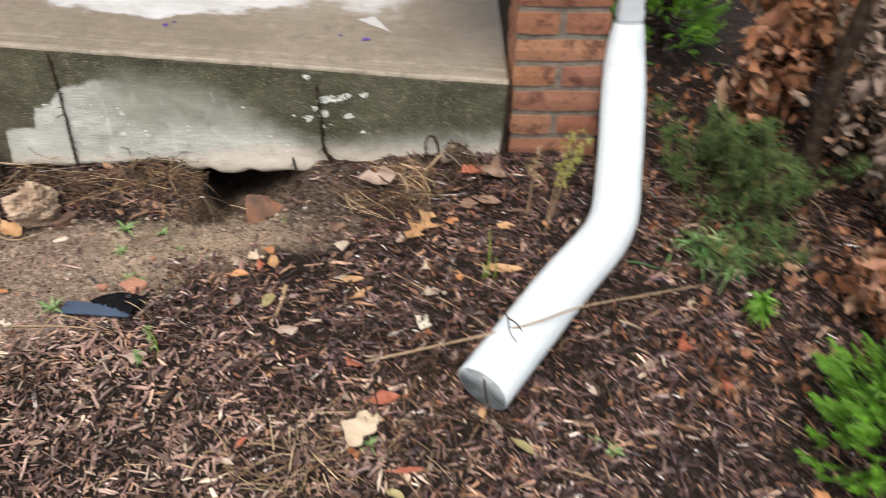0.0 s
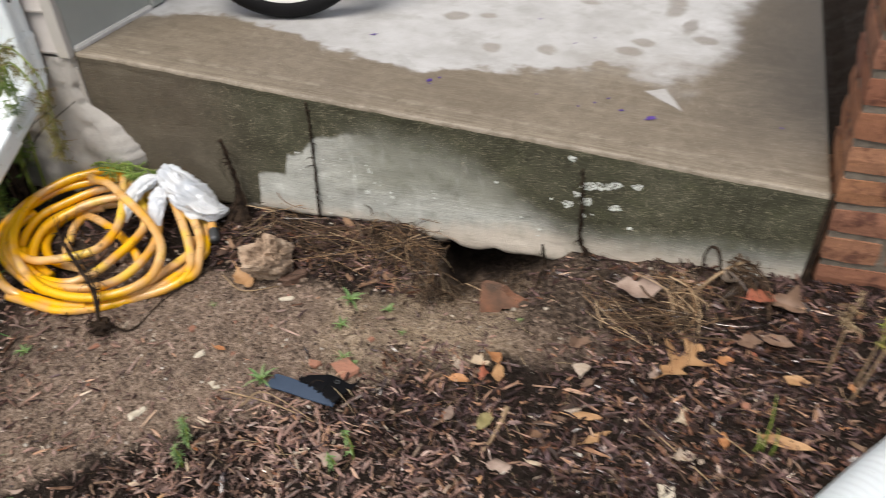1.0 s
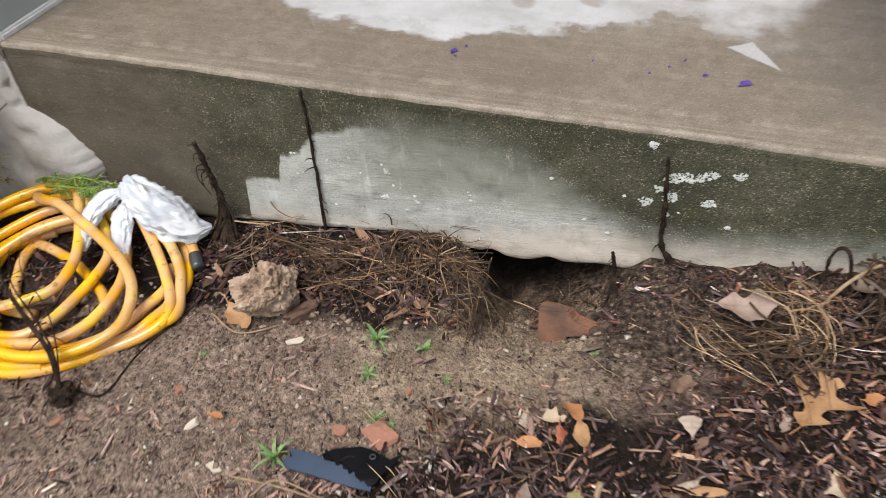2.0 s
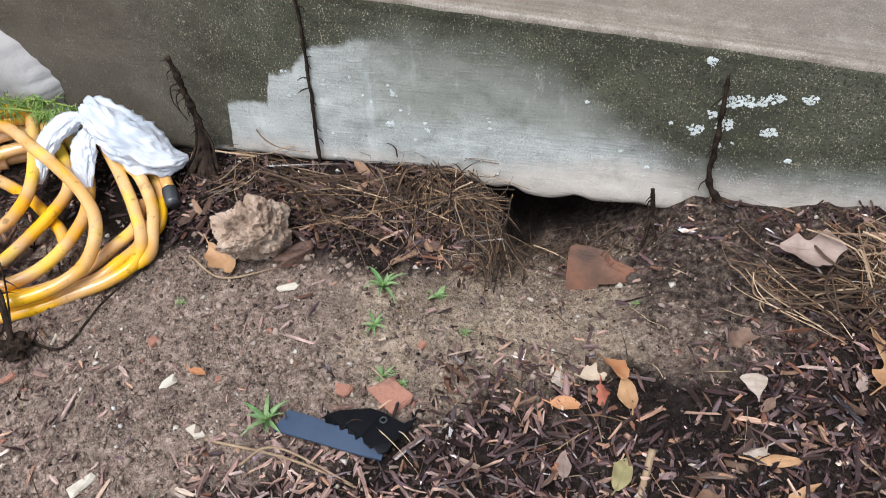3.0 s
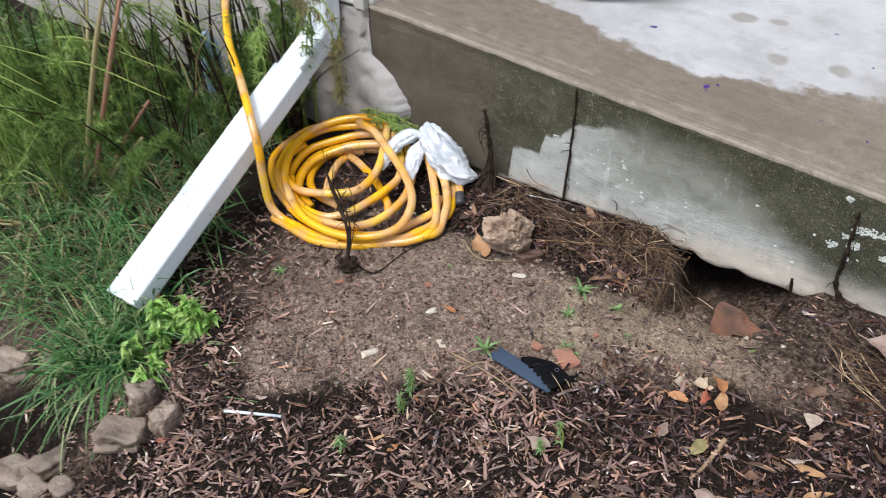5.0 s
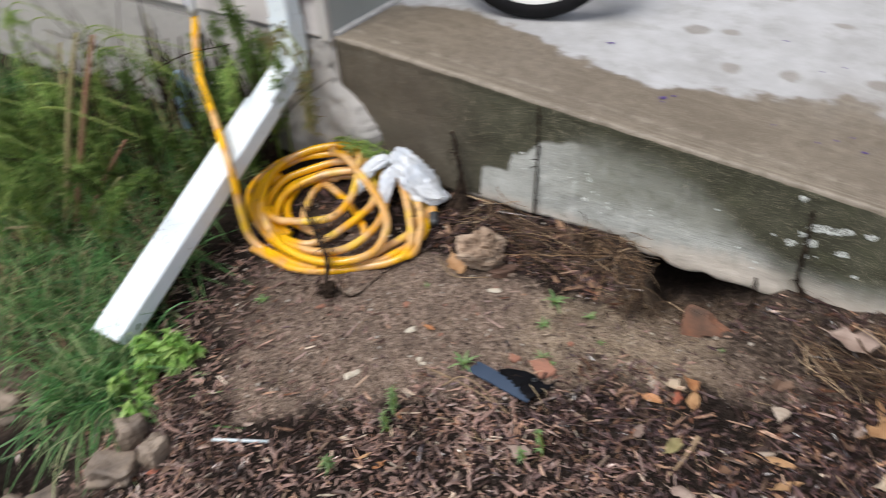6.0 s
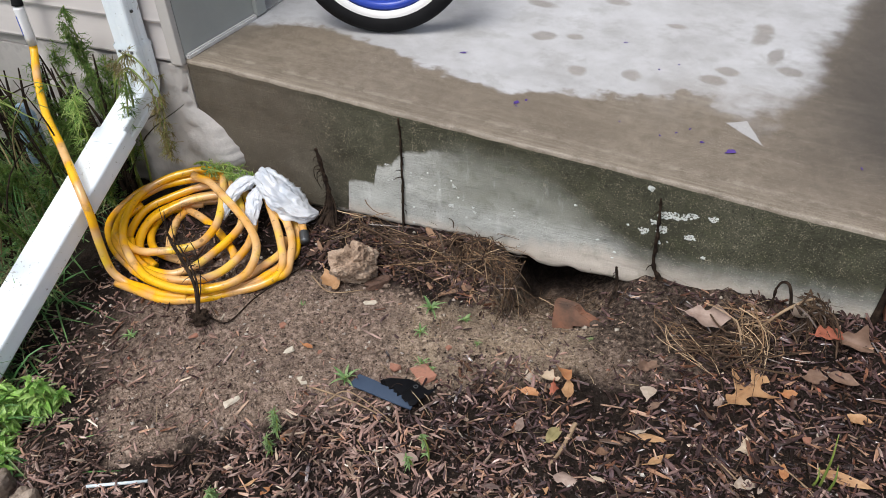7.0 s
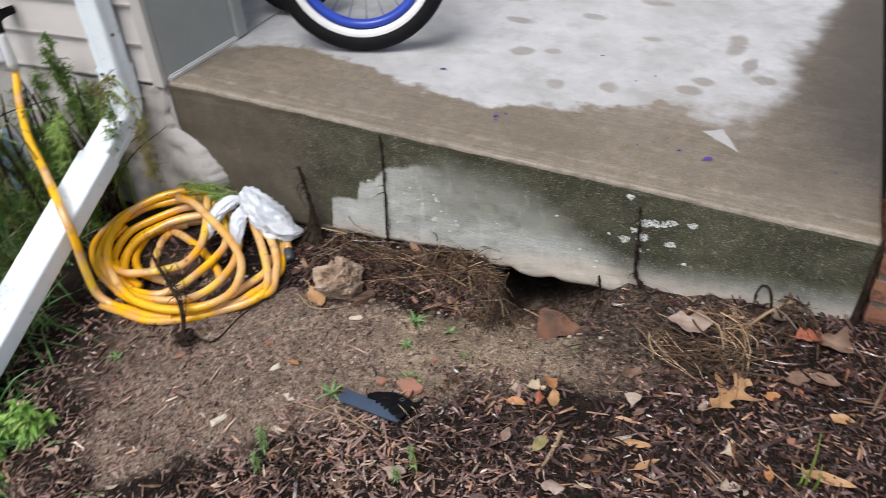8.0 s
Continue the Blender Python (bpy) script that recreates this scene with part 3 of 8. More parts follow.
GREYLEAF = islands("dead_grey_leaf", [(0.19, 0.14, 0.11), (0.30, 0.23, 0.19), (0.24, 0.18, 0.14), (0.13, 0.09, 0.07), (0.30, 0.16, 0.09)], 0.8, 0.12, translucent=0.1)


def leaf_material(name, c1, c2, vein):
    m, nt, b = material(name, 0.6, spec=0.4)
    n1, n2 = noise_tex(nt, 35, 5, 0.6), noise_tex(nt, 180, 3)
    c = ramp(nt, n1, [(0.3, c1), (0.65, c2)])
    c = mix(nt, maths(nt, 'MULTIPLY', step(nt, n2, 0.58, 0.75), 0.5), c, vein)
    nt.links.new(c, b.inputs["Base Color"])
    bump(nt, b, n2, 0.3, 0.001)
    t = nt.nodes.new("ShaderNodeBsdfTranslucent")
    nt.links.new(c, t.inputs["Color"])
    ms = nt.nodes.new("ShaderNodeMixShader")
    ms.inputs[0].default_value = 0.15
    nt.links.new(b.outputs[0], ms.inputs[1])
    nt.links.new(t.outputs[0], ms.inputs[2])
    nt.links.new(ms.outputs[0], nt.nodes["Material Output"].inputs["Surface"])
    return m


L_TAN = leaf_material("tan_leaf", (0.36, 0.19, 0.09), (0.52, 0.32, 0.165), (0.30, 0.14, 0.06))
L_ORANGE = leaf_material("orange_leaf", (0.44, 0.18, 0.075), (0.52, 0.27, 0.125), (0.30, 0.10, 0.04))
L_RED = leaf_material("red_leaf", (0.30, 0.085, 0.05), (0.40, 0.14, 0.085), (0.20, 0.05, 0.03))
L_PALE = leaf_material("pale_leaf", (0.36, 0.28, 0.21), (0.54, 0.45, 0.37), (0.34, 0.25, 0.18))
L_CREAM = leaf_material("cream_leaf", (0.54, 0.42, 0.29), (0.64, 0.53, 0.40), (0.42, 0.28, 0.15))
L_PINK = leaf_material("dry_pink_leaf", (0.27, 0.19, 0.155), (0.43, 0.33, 0.275), (0.25, 0.17, 0.13))
L_GREY = leaf_material("grey_brown_leaf", (0.15, 0.090, 0.062), (0.27, 0.175, 0.125), (0.12, 0.08, 0.06))
L_PURPLE = leaf_material("purple_petal", (0.07, 0.035, 0.22), (0.11, 0.06, 0.30), (0.04, 0.02, 0.10))
L_OLIVE = leaf_material("olive_leaf", (0.30, 0.26, 0.12), (0.42, 0.36, 0.18), (0.20, 0.16, 0.08))
BLACKPLASTIC = simple("wet_black_plastic", [(0.003, 0.003, 0.004), (0.006, 0.006, 0.007)], 0.3, 12, 60, 0.1, 0.001, spec=0.15)
# blue-grey painted in for the sky reflected on wet black plastic
SKY_SHEEN = simple("sky_sheen_plastic", [(0.030, 0.046, 0.078), (0.046, 0.068, 0.108)], 0.55, 14, 120, 0.2, 0.001, spec=0.2)
SHARDBRICK = simple("broken_brick", [(0.14, 0.085, 0.062), (0.32, 0.150, 0.10), (0.26, 0.125, 0.085)], 0.9, 30, 160, 0.6, 0.003)
MUDBRICK = simple("muddy_brick", [(0.088, 0.056, 0.041), (0.175, 0.092, 0.060), (0.32, 0.135, 0.075)], 0.9, 17, 160, 0.6, 0.004)
LICHEN = simple("white_lichen", [(0.50, 0.53, 0.50), (0.68, 0.71, 0.69)], 0.95, 60, 200, 0.6, 0.002)
TEAL = simple("blue_white_stick", [(0.50, 0.62, 0.68), (0.74, 0.78, 0.80)], 0.35, 40, 90, 0.1, 0.001, stretch=(3, 3, 1))
BLUEFILM = simple("blue_film", [(0.05, 0.16, 0.34), (0.30, 0.42, 0.55), (0.12, 0.22, 0.36)], 0.3, 30, 90, 0.2, 0.001)
WHITEPLASTIC = simple("white_plastic", [(0.74, 0.74, 0.75), (0.80, 0.80, 0.81)], 0.4, 20, 90, 0.1, 0.001)
CREAMCHIP = simple("pale_chip", [(0.46, 0.40, 0.31), (0.62, 0.57, 0.48)], 0.7, 60, 200, 0.4, 0.002)

# ---------------------------------------------------------------- building helpers
rng = np.random.default_rng(7)
TABLE = np.random.default_rng(3).random((256, 256))


def vnoise(x, y, size, shift=0.0):
    """Smooth noise from -1 to 1 with bumps of that size."""
    x, y = np.asarray(x, float) / size + shift + 500, np.asarray(y, float) / size + shift * 1.7 + 500
    i, j = np.floor(x).astype(int), np.floor(y).astype(int)
    u, v = x - i, y - j
    u, v = u * u * (3 - 2 * u), v * v * (3 - 2 * v)
    a, b_, c, d = TABLE[i % 256, j % 256], TABLE[(i + 1) % 256, j % 256], TABLE[i % 256, (j + 1) % 256], TABLE[(i + 1) % 256, (j + 1) % 256]
    return 2 * ((a * (1 - u) + b_ * u) * (1 - v) + (c * (1 - u) + d * u) * v) - 1


def smooth(v, lo, hi):
    t = np.clip((v - lo) / (hi - lo), 0, 1)
    return t * t * (3 - 2 * t)


def ground_height(x, y, fine=True):
    x, y = np.asarray(x, float), np.asarray(y, float)
    xx, yy = np.clip(x, -1.5, 3.0), np.clip(y, -1.6, 0.1)
    z = 0.010 + 0.015 * xx + 0.122 * yy
    z = z + 0.024 * np.exp(-((x - 1.55) / 0.16) ** 2 - ((y + 0.01) / 0.09) ** 2)
    z = z + 0.030 * np.exp(-((x - 0.78) / 0.13) ** 2 - ((y + 0.06) / 0.09) ** 2)
    z = z + 0.035 * np.exp(-((x - 1.82) / 0.16) ** 2 - ((y + 0.03) / 0.10) ** 2)
    # the washed-out hollow under the slab: a steep bank to one side, a gentle one to the other
    pit = smooth(x, 0.885 + 0.15 * np.clip(-y, 0, 0.3), 0.955) * smooth(x, 1.25, 1.08)
    z = z - 0.035 * np.exp(-((x - 0.957) / 0.035) ** 2) * smooth(y, -0.17, -0.03)
    z = z - 0.105 * pit * smooth(y, -0.25, 0.0) + 0.20 * pit * smooth(y, 0.10, 0.24)
    z = z - 0.030 * np.exp(-((x - 1.02) / 0.14) ** 2 - ((y + 0.16) / 0.16) ** 2)
    z = z - 0.120 * np.exp(-((x + 0.02) / 0.13) ** 2 - ((y + 1.20) / 0.12) ** 2)
    z = z - 0.070 * (1 - pit) * smooth(y, 0.02, 0.16) * smooth(x, -0.3, -0.1) * smooth(x, 1.95, 1.75)
    z = z + 0.012 * vnoise(x, y, 0.45, 3) * smooth(np.hypot(x - 1, y + 0.4), 6, 2)
    if fine:
        z = z + 0.007 * vnoise(x, y, 0.09, 9) + 0.0058 * vnoise(x, y, 0.036, 21) + 0.0058 * vnoise(x, y, 0.019, 33)
    return z


def gh(x, y):
    return float(ground_height(x, y))


def mulch_line(x):
    """The edge between bare earth and bark mulch: y as a function of x."""
    return np.interp(x, [0.0, 0.15, 0.35, 0.6, 0.85, 1.0, 1.2, 1.35, 1.45, 1.55, 1.7], [-0.75, -0.80, -0.85, -0.66, -0.50, -0.37, -0.33, -0.30, -0.20, -0.06, 0.1])


def mesh_data(name, verts, faces, mats, shade_smooth=False, indices=None):
    me = bpy.data.meshes.new(name)
    me.from_pydata([tuple(v) for v in verts], [], [tuple(int(i) for i in f) for f in faces])
    for mt in (mats if isinstance(mats, (list, tuple)) else [mats]):
        me.materials.append(mt)
    if indices is not None:
        me.polygons.foreach_set("material_index", indices)
    if shade_smooth:
        me.polygons.foreach_set("use_smooth", [True] * len(me.polygons))
    me.update()
    return me


def mesh_part(name, verts, faces, mats, parent=None, shade_smooth=False, label="", indices=None):
    ob = new(name, mesh_data(name, verts, faces, mats, shade_smooth, indices))
    if parent is not None:
        ob.parent = parent
    if label:
        ob["label"] = label
    return ob


def part(name, bm, mat, parent=None, label="", shade_smooth=False):
    me = bpy.data.meshes.new(name)
    bmesh.ops.recalc_face_normals(bm, faces=bm.faces)
    bm.to_mesh(me)
    bm.free()
    me.materials.append(mat)
    if shade_smooth:
        me.polygons.foreach_set("use_smooth", [True] * len(me.polygons))
    ob = new(name, me)
    if parent is not None:
        ob.parent = parent
    if label:
        ob["label"] = label
    return ob


def thing(name, label, category, group="", at=(0, 0, 0)):
    e = new(name)
    e.location = at
    e.empty_display_size = 0.05
    return tagged(e, label, category, group)


def box_bm(x0, x1, y0, y1, z0, z1, bevel=0.0):
    bm = bmesh.new()
    bmesh.ops.create_cube(bm, size=1)
    for v in bm.verts:
        v.co = Vector(((x0 + x1) / 2 + v.co.x * (x1 - x0), (y0 + y1) / 2 + v.co.y * (y1 - y0), (z0 + z1) / 2 + v.co.z * (z1 - z0)))
    if bevel:
        bmesh.ops.bevel(bm, geom=bm.edges[:], offset=bevel, segments=2, affect='EDGES', profile=0.5)
    return bm


def spline(pts, n):
    """n points on a smooth line through pts."""
    p = np.array(pts, float)
    p = np.vstack([2 * p[0] - p[1], p, 2 * p[-1] - p[-2]])
    out = []
    k = len(p) - 3
    for s in np.linspace(0, k - 1e-6, n):
        i = int(s)
        t = s - i
        a, b_, c, d = p[i:i + 4]
        out.append(0.5 * (2 * b_ + (c - a) * t + (2 * a - 5 * b_ + 4 * c - d) * t * t + (3 * b_ - a - 3 * c + d) * t ** 3))
    return np.array(out)


def tube(pts, radius, segs=10, caps=True, square=None):
    """Verts and faces of a tube along pts; radius is a number or one per point. square: (half width, half height) of a box section."""
    pts = np.array(pts, float)
    n = len(pts)
    r = np.full(n, radius) if np.isscalar(radius) else np.array(radius)
    tan = np.gradient(pts, axis=0)
    tan /= np.linalg.norm(tan, axis=1)[:, None] + 1e-12
    up = np.array([0, 0, 1.0]) if abs(tan[0][2]) < 0.9 else np.array([0, 1.0, 0])
    side = np.cross(tan[0], up)
    side /= np.linalg.norm(side)
    ang = np.arange(segs) * 2 * np.pi / segs
    verts, faces = [], []
    for i in range(n):
        side = side - tan[i] * np.dot(side, tan[i])
        side /= np.linalg.norm(side) + 1e-12
        upv = np.cross(side, tan[i])
        for a in ang:
            verts.append(pts[i] + r[i] * (np.cos(a) * side + np.sin(a) * upv))
    for i in range(n - 1):
        for k in range(segs):
            a, b_ = i * segs + k, i * segs + (k + 1) % segs
            faces.append((a, b_, b_ + segs, a + segs))
    if caps:
        faces.append(tuple(range(segs))[::-1])
        faces.append(tuple((n - 1) * segs + k for k in range(segs)))
    return np.array(verts), faces


def tube_part(name, pts, radius, mat, parent=None, segs=10, caps=True, label="", n=None):
    if n:
        pts = spline(pts, n)
        if not np.isscalar(radius):
            radius = np.interp(np.linspace(0, 1, n), np.linspace(0, 1, len(radius)), radius)
    v, f = tube(pts, radius, segs, caps)
    return mesh_part(name, v, f, mat, parent, True, label)


def merge(pieces):
    vs, fs, k = [], [], 0
    for v, f in pieces:
        vs.append(np.asarray(v))
        fs.extend(tuple(i + k for i in q) for q in f)
        k += len(v)
    return np.vstack(vs), fs


def flakes(pos, yaw, pitch, roll, size):
    """Splintered strips with ragged ends: verts and faces for all of them, and each vertex's place along its own chip."""
    n = len(pos)
    out = np.array([[-1, -.55], [.1, -.8], [.92, -.6], [1, .35], [-.1, .8], [-.86, .65]]) * 0.5
    base = np.concatenate([np.column_stack([out, np.full(6, -.5)]), np.column_stack([out * 0.88, np.full(6, .5)])])
    v = np.repeat(base[None], n, 0)
    v = v + (rng.random((n, 12, 3)) - .5) * np.array((0.30, 0.50, 0.5))
    v = v * size[:, None, :]
    own = v + rng.random((n, 1, 3))
    bend = rng.normal(0, 1.6, n)
    v[..., 2] += bend[:, None] * v[..., 0] ** 2
    cy, sy, cp, sp, cr, sr = np.cos(yaw), np.sin(yaw), np.cos(pitch), np.sin(pitch), np.cos(roll), np.sin(roll)
    x, y, z = v[..., 0], v[..., 1], v[..., 2]
    y, z = y * cr[:, None] - z * sr[:, None], y * sr[:, None] + z * cr[:, None]
    x, z = x * cp[:, None] + z * sp[:, None], -x * sp[:, None] + z * cp[:, None]
    x, y = x * cy[:, None] - y * sy[:, None], x * sy[:, None] + y * cy[:, None]
    v = np.stack([x, y, z], -1) + pos[:, None, :]
    q = [[6, 7, 10, 11], [7, 8, 9, 10]] + [[i, (i + 1) % 6, (i + 1) % 6 + 6, i + 6] for i in range(6)]
    f = (np.array(q)[None] + 12 * np.arange(n)[:, None, None]).reshape(-1, 4)
    return v.reshape(-1, 3), f, own.reshape(-1, 3)


def ribbons(base, way, length, droop, width, segs=4, fold=0.0):
    """Thin tapering blades with a fold down the middle: verts and faces."""
    n = len(base)
    s = np.linspace(0, 1, segs + 1)
    way = way / np.linalg.norm(way, axis=1)[:, None]
    c = base[:, None] + way[:, None] * (length[:, None] * s)[..., None]
    c[..., 2] -= droop[:, None] * length[:, None] * s ** 2
    side = np.cross(way, rng.normal(size=(n, 3)) * 0.4 + np.array([0, 0, 1.0]))
    side /= np.linalg.norm(side, axis=1)[:, None] + 1e-9
    w = width[:, None] * (1 - s ** 2.0 * 0.92)[None] * 0.5
    lift = np.cross(side, way)[:, None] * (w * 0.5)[..., None]
    a, b_ = c - side[:, None] * w[..., None] + lift, c + side[:, None] * w[..., None] + lift
    v = np.stack([a, c, b_], 2).reshape(n, -1, 3)
    q = []
    for i in range(segs):
        q += [[3 * i, 3 * i + 1, 3 * i + 4, 3 * i + 3], [3 * i + 1, 3 * i + 2, 3 * i + 5, 3 * i + 4]]
    f = (np.array(q)[None] + 3 * (segs + 1) * np.arange(n)[:, None, None]).reshape(-1, 4)
    return v.reshape(-1, 3), f


def blob(radius, detail=3, rough=0.25, flat=1.0, seed=0, size=0.6):
    """A lumpy stone as a bmesh, centred at the origin."""
    bm = bmesh.new()
    bmesh.ops.create_icosphere(bm, subdivisions=detail, radius=1.0)
    for v in bm.verts:
        p = v.co.copy()
        k = 1 + rough * noise.noise(p / size + Vector((seed, 0, 0))) + rough * 0.45 * noise.noise(p / (size * 0.3) + Vector((0, seed, 0)))
        v.co = Vector((p.x * radius[0], p.y * radius[1], p.z * radius[2] * flat)) * k
    return bm


def moved(bm, m):
    bmesh.ops.transform(bm, matrix=m, verts=bm.verts[:])
    return bm


# ---------------------------------------------------------------- setting: ground
def axis_lines(lo, hi, step_, far_lo, far_hi):
    c = list(np.arange(lo, hi + 1e-6, step_))
    a, d = lo, step_
    while a > far_lo:
        d *= 1.22
        a -= d
        c.insert(0, a)
    a, d = hi, step_
    while a < far_hi:
        d *= 1.22
        a += d
        c.append(a)
    return np.array(c)


gx, gy = axis_lines(-0.35, 2.3, 0.0095, -400, 400), axis_lines(-1.25, 0.10, 0.0095, -400, 400)
GX, GY = np.meshgrid(gx, gy, indexing="ij")
GZ = ground_height(GX, GY)
ny = len(gy)
ii, jj = np.meshgrid(np.arange(len(gx) - 1), np.arange(ny - 1), indexing="ij")
k = (ii * ny + jj).ravel()
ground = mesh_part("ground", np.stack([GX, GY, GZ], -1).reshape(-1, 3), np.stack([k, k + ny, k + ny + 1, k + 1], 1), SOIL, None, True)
tagged(ground, "wet brown garden soil, sandy by the washed-out hollow", "ground", kind="structure")

# ---------------------------------------------------------------- setting: porch slab
SLOPE = 0.0787
SLAB_W, SLAB_D = 1.712, 2.6


def slab_top(x):
    return 0.398 - SLOPE * x


def build_slab():
    xs = np.arange(0, SLAB_W + 1e-6, 0.008)
    bottom = np.interp(xs, [0, 0.42, 0.6, 0.75, 0.84, 0.90, 1.0, 1.1, 1.2, 1.3, 1.45, 1.72], [-0.02, 0.012, 0.012, 0.026, 0.016, -0.001, -0.006, -0.002, 0.003, -0.004, 0.0, -0.03])
    bottom = bottom + 0.006 * vnoise(xs, xs * 0, 0.05, 4) + 0.004 * vnoise(xs, xs * 0, 0.02, 8) + 0.012 * np.clip(vnoise(xs, xs * 0, 0.035, 19) - 0.2, 0, 1) * smooth(xs, 0.85, 0.95) * smooth(xs, 1.2, 1.1)
    cols = []
    for x, zb in zip(xs, bottom):
        top = slab_top(x)
        h = top - zb
        prof = [(0.5, -h + 0.01), (0.12, -h + 0.008), (0.03, -h), (0.008, -h + 0.003), (0.0, -h + 0.012)]
        prof += [(0.0, -h + 0.012 + (h - 0.046) * q) for q in np.linspace(0, 1, 35)[1:]]
        prof += [(0.0012, -0.026), (0.0, -0.021), (-0.0008, -0.010), (0.0008, -0.004), (0.0034, -0.0012), (0.009, 0.0)]
        prof += [(q, 0.0) for q in (0.03, 0.07, 0.15, 0.3, 0.6, 1.0, 1.6, SLAB_D)]
        cols.append([(x, y, top + z) for y, z in prof])
    cols = np.array(cols)
    nface = len(prof)
    # trowel waves, pits and a chipped arris
    f = cols[:, 4:46]
    f[..., 1] += 0.0022 * vnoise(f[..., 0], f[..., 2], 0.05, 5) + 0.0014 * vnoise(f[..., 0], f[..., 2], 0.018, 15) + 0.0022 * vnoise(f[..., 0], f[..., 2], 0.3, 2)
    chip = np.clip(vnoise(xs, xs * 0, 0.11, 12) - 0.35, 0, 1) * np.clip(vnoise(xs, xs * 0, 0.021, 14) + 0.2, 0, 1)
    cols[:, 40:44, 1] += chip[:, None] * 0.008
    cols[:, 41:46, 2] -= chip[:, None] * 0.003
    n = len(xs)
    faces, idx = [], []
    for i in range(n - 1):
        for j in range(nface - 1):
            a = i * nface + j
            faces.append((a, a + nface, a + nface + 1, a + 1))
            idx.append(1 if j < 41 else 0)
    faces += [tuple(range(nface)), tuple((n - 1) * nface + q for q in range(nface))[::-1]]
    idx += [1, 1]
    ob = mesh_part("porch_slab", cols.reshape(-1, 3), faces, [PORCH_TOP, PORCH_FACE], None, True, indices=idx)
    return tagged(ob, "concrete porch slab, part wet, stained green below its edge", "porch slab", kind="structure")


slab = build_slab()


def face_y(x, z):
    return float(0.0022 * vnoise(x, z, 0.05, 5) + 0.0014 * vnoise(x, z, 0.018, 15) + 0.0022 * vnoise(x, z, 0.3, 2))


def lichen_patch(cx, cz, r, wide, seed):
    """Thin ragged crusts that hug the concrete."""
    rr = random.Random(seed)
    pieces = []
    for q in range(max(4, int(r * wide * 4200))):
        a, d = rr.uniform(0, 6.28), r * rr.random() ** 0.5
        x, z, s = cx + math.cos(a) * d * wide + 0.003 * noise.noise(Vector((a * 2, seed, 0))), cz + math.sin(a) * d * 0.95 + 0.006 * noise.noise(Vector((cx * 90 + math.cos(a) * d * wide * 160, seed, 3))) + 0.10 * math.cos(a) * d * wide, rr.choice((0.0007, 0.0011, 0.0011, 0.0022)) * rr.uniform(0.6, 1.2)
        m = 9
        rad = [s * rr.uniform(.3, 1.6) for _ in range(m)]
        y = face_y(x, z) - 0.0009 - 0.00003 * (q % 12)
        ring = [(x + 1.2 * rad[t] * math.cos(t * 6.283 / m), y, z + rad[t] * math.sin(t * 6.283 / m)) for t in range(m)]
        back = [(p[0], 0.006, p[2]) for p in ring]
        pieces.append((np.array(ring + back), [tuple(range(m))[::-1]] + [(t, t + m, (t + 1) % m + m, (t + 1) % m) for t in range(m)]))
    v, f = merge(pieces)
    return mesh_part("lichen_patch", v, f, LICHEN, slab, False, "crusty white lichen on the concrete")


for k, (cx, cz, r, wide) in enumerate([(1.262, 0.212, 0.009, 2.2), (1.290, 0.214, 0.009, 2.0), (1.316, 0.222, 0.008, 1.4), (1.219, 0.162, 0.008, 1.6), (1.258, 0.172, 0.011, 1.2), (1.252, 0.140, 0.007, 1.0), (1.318, 0.167, 0.007, 1.8),
                                       (1.360, 0.226, 0.007, 1.4), (1.225, 0.272, 0.007, 1.0), (1.352, 0.122, 0.003, 1.4), (0.757, 0.174, 0.005, 0.8), (0.747, 0.117, 0.006, 1.0), (0.81, 0.112, 0.003, 1.2), (1.238, 0.19, 0.006, 1.0)]):
    lichen_patch(cx, cz, r, wide, k)
rz = random.Random(64)
for k in range(30):
    lichen_patch(rz.uniform(0.56, 1.30), rz.uniform(0.03, 0.20), rz.uniform(0.0005, 0.0015), rz.uniform(0.8, 1.6), 100 + k)

# ---------------------------------------------------------------- setting: house walls
wall_front = part("wall_front", box_bm(-3.0, -0.006, 0.0, 0.16, 0.36, 2.6), BACKWALL)
tagged(wall_front, "house wall clad in beige-grey lapped vinyl siding", "wall", kind="structure")
foundation = part("foundation_wall", box_bm(-3.0, -0.003, -0.004, 0.18, -0.35, 0.357), PARGE)
tagged(foundation, "rough grey parged concrete foundation wall", "wall", kind="structure")


def slat_mesh(length, lap):
    prof = [(0.0, lap), (-0.003, lap), (-0.0135, 0.012), (-0.015, 0.006), (-0.013, 0.0), (-0.004, 0.0), (0.0, 0.003)]
    m = len(prof)
    n = 26
    v = []
    for i in range(n):
        x = -length * i / (n - 1)
        w = 0.0015 * math.sin(i * 1.3)
        v += [(x, y - (w if y < -0.002 else 0), z) for y, z in prof]
    f = [(i * m + j, i * m + (j + 1) % m, (i + 1) * m + (j + 1) % m, (i + 1) * m + j) for i in range(n - 1) for j in range(m)]
    f += [tuple(range(m))[::-1], tuple((n - 1) * m + j for j in range(m))]
    return mesh_data("siding_slat", v, f, SIDING)


lap = 0.102
sd = slat_mesh(2.94, lap)
for k in range(21):
    s_ = new("siding_slat", sd)
    s_.parent = wall_front
    s_.location = (-0.036, -0.002, 0.392 + lap * k)
corner_post = part("corner_trim", box_bm(-0.036, 0.0, -0.020, -0.001, 0.385, 2.6, 0.003), TRIM)
tagged(corner_post, "beige-grey vinyl corner post of the siding", "trim", kind="structure")
wall_return = part("wall_return", box_bm(-0.10, 0.0, -0.0005, 0.30, 0.4005, 2.6), PANEL)
tagged(wall_return, "smooth grey-green panel beside the porch", "wall", kind="structure")
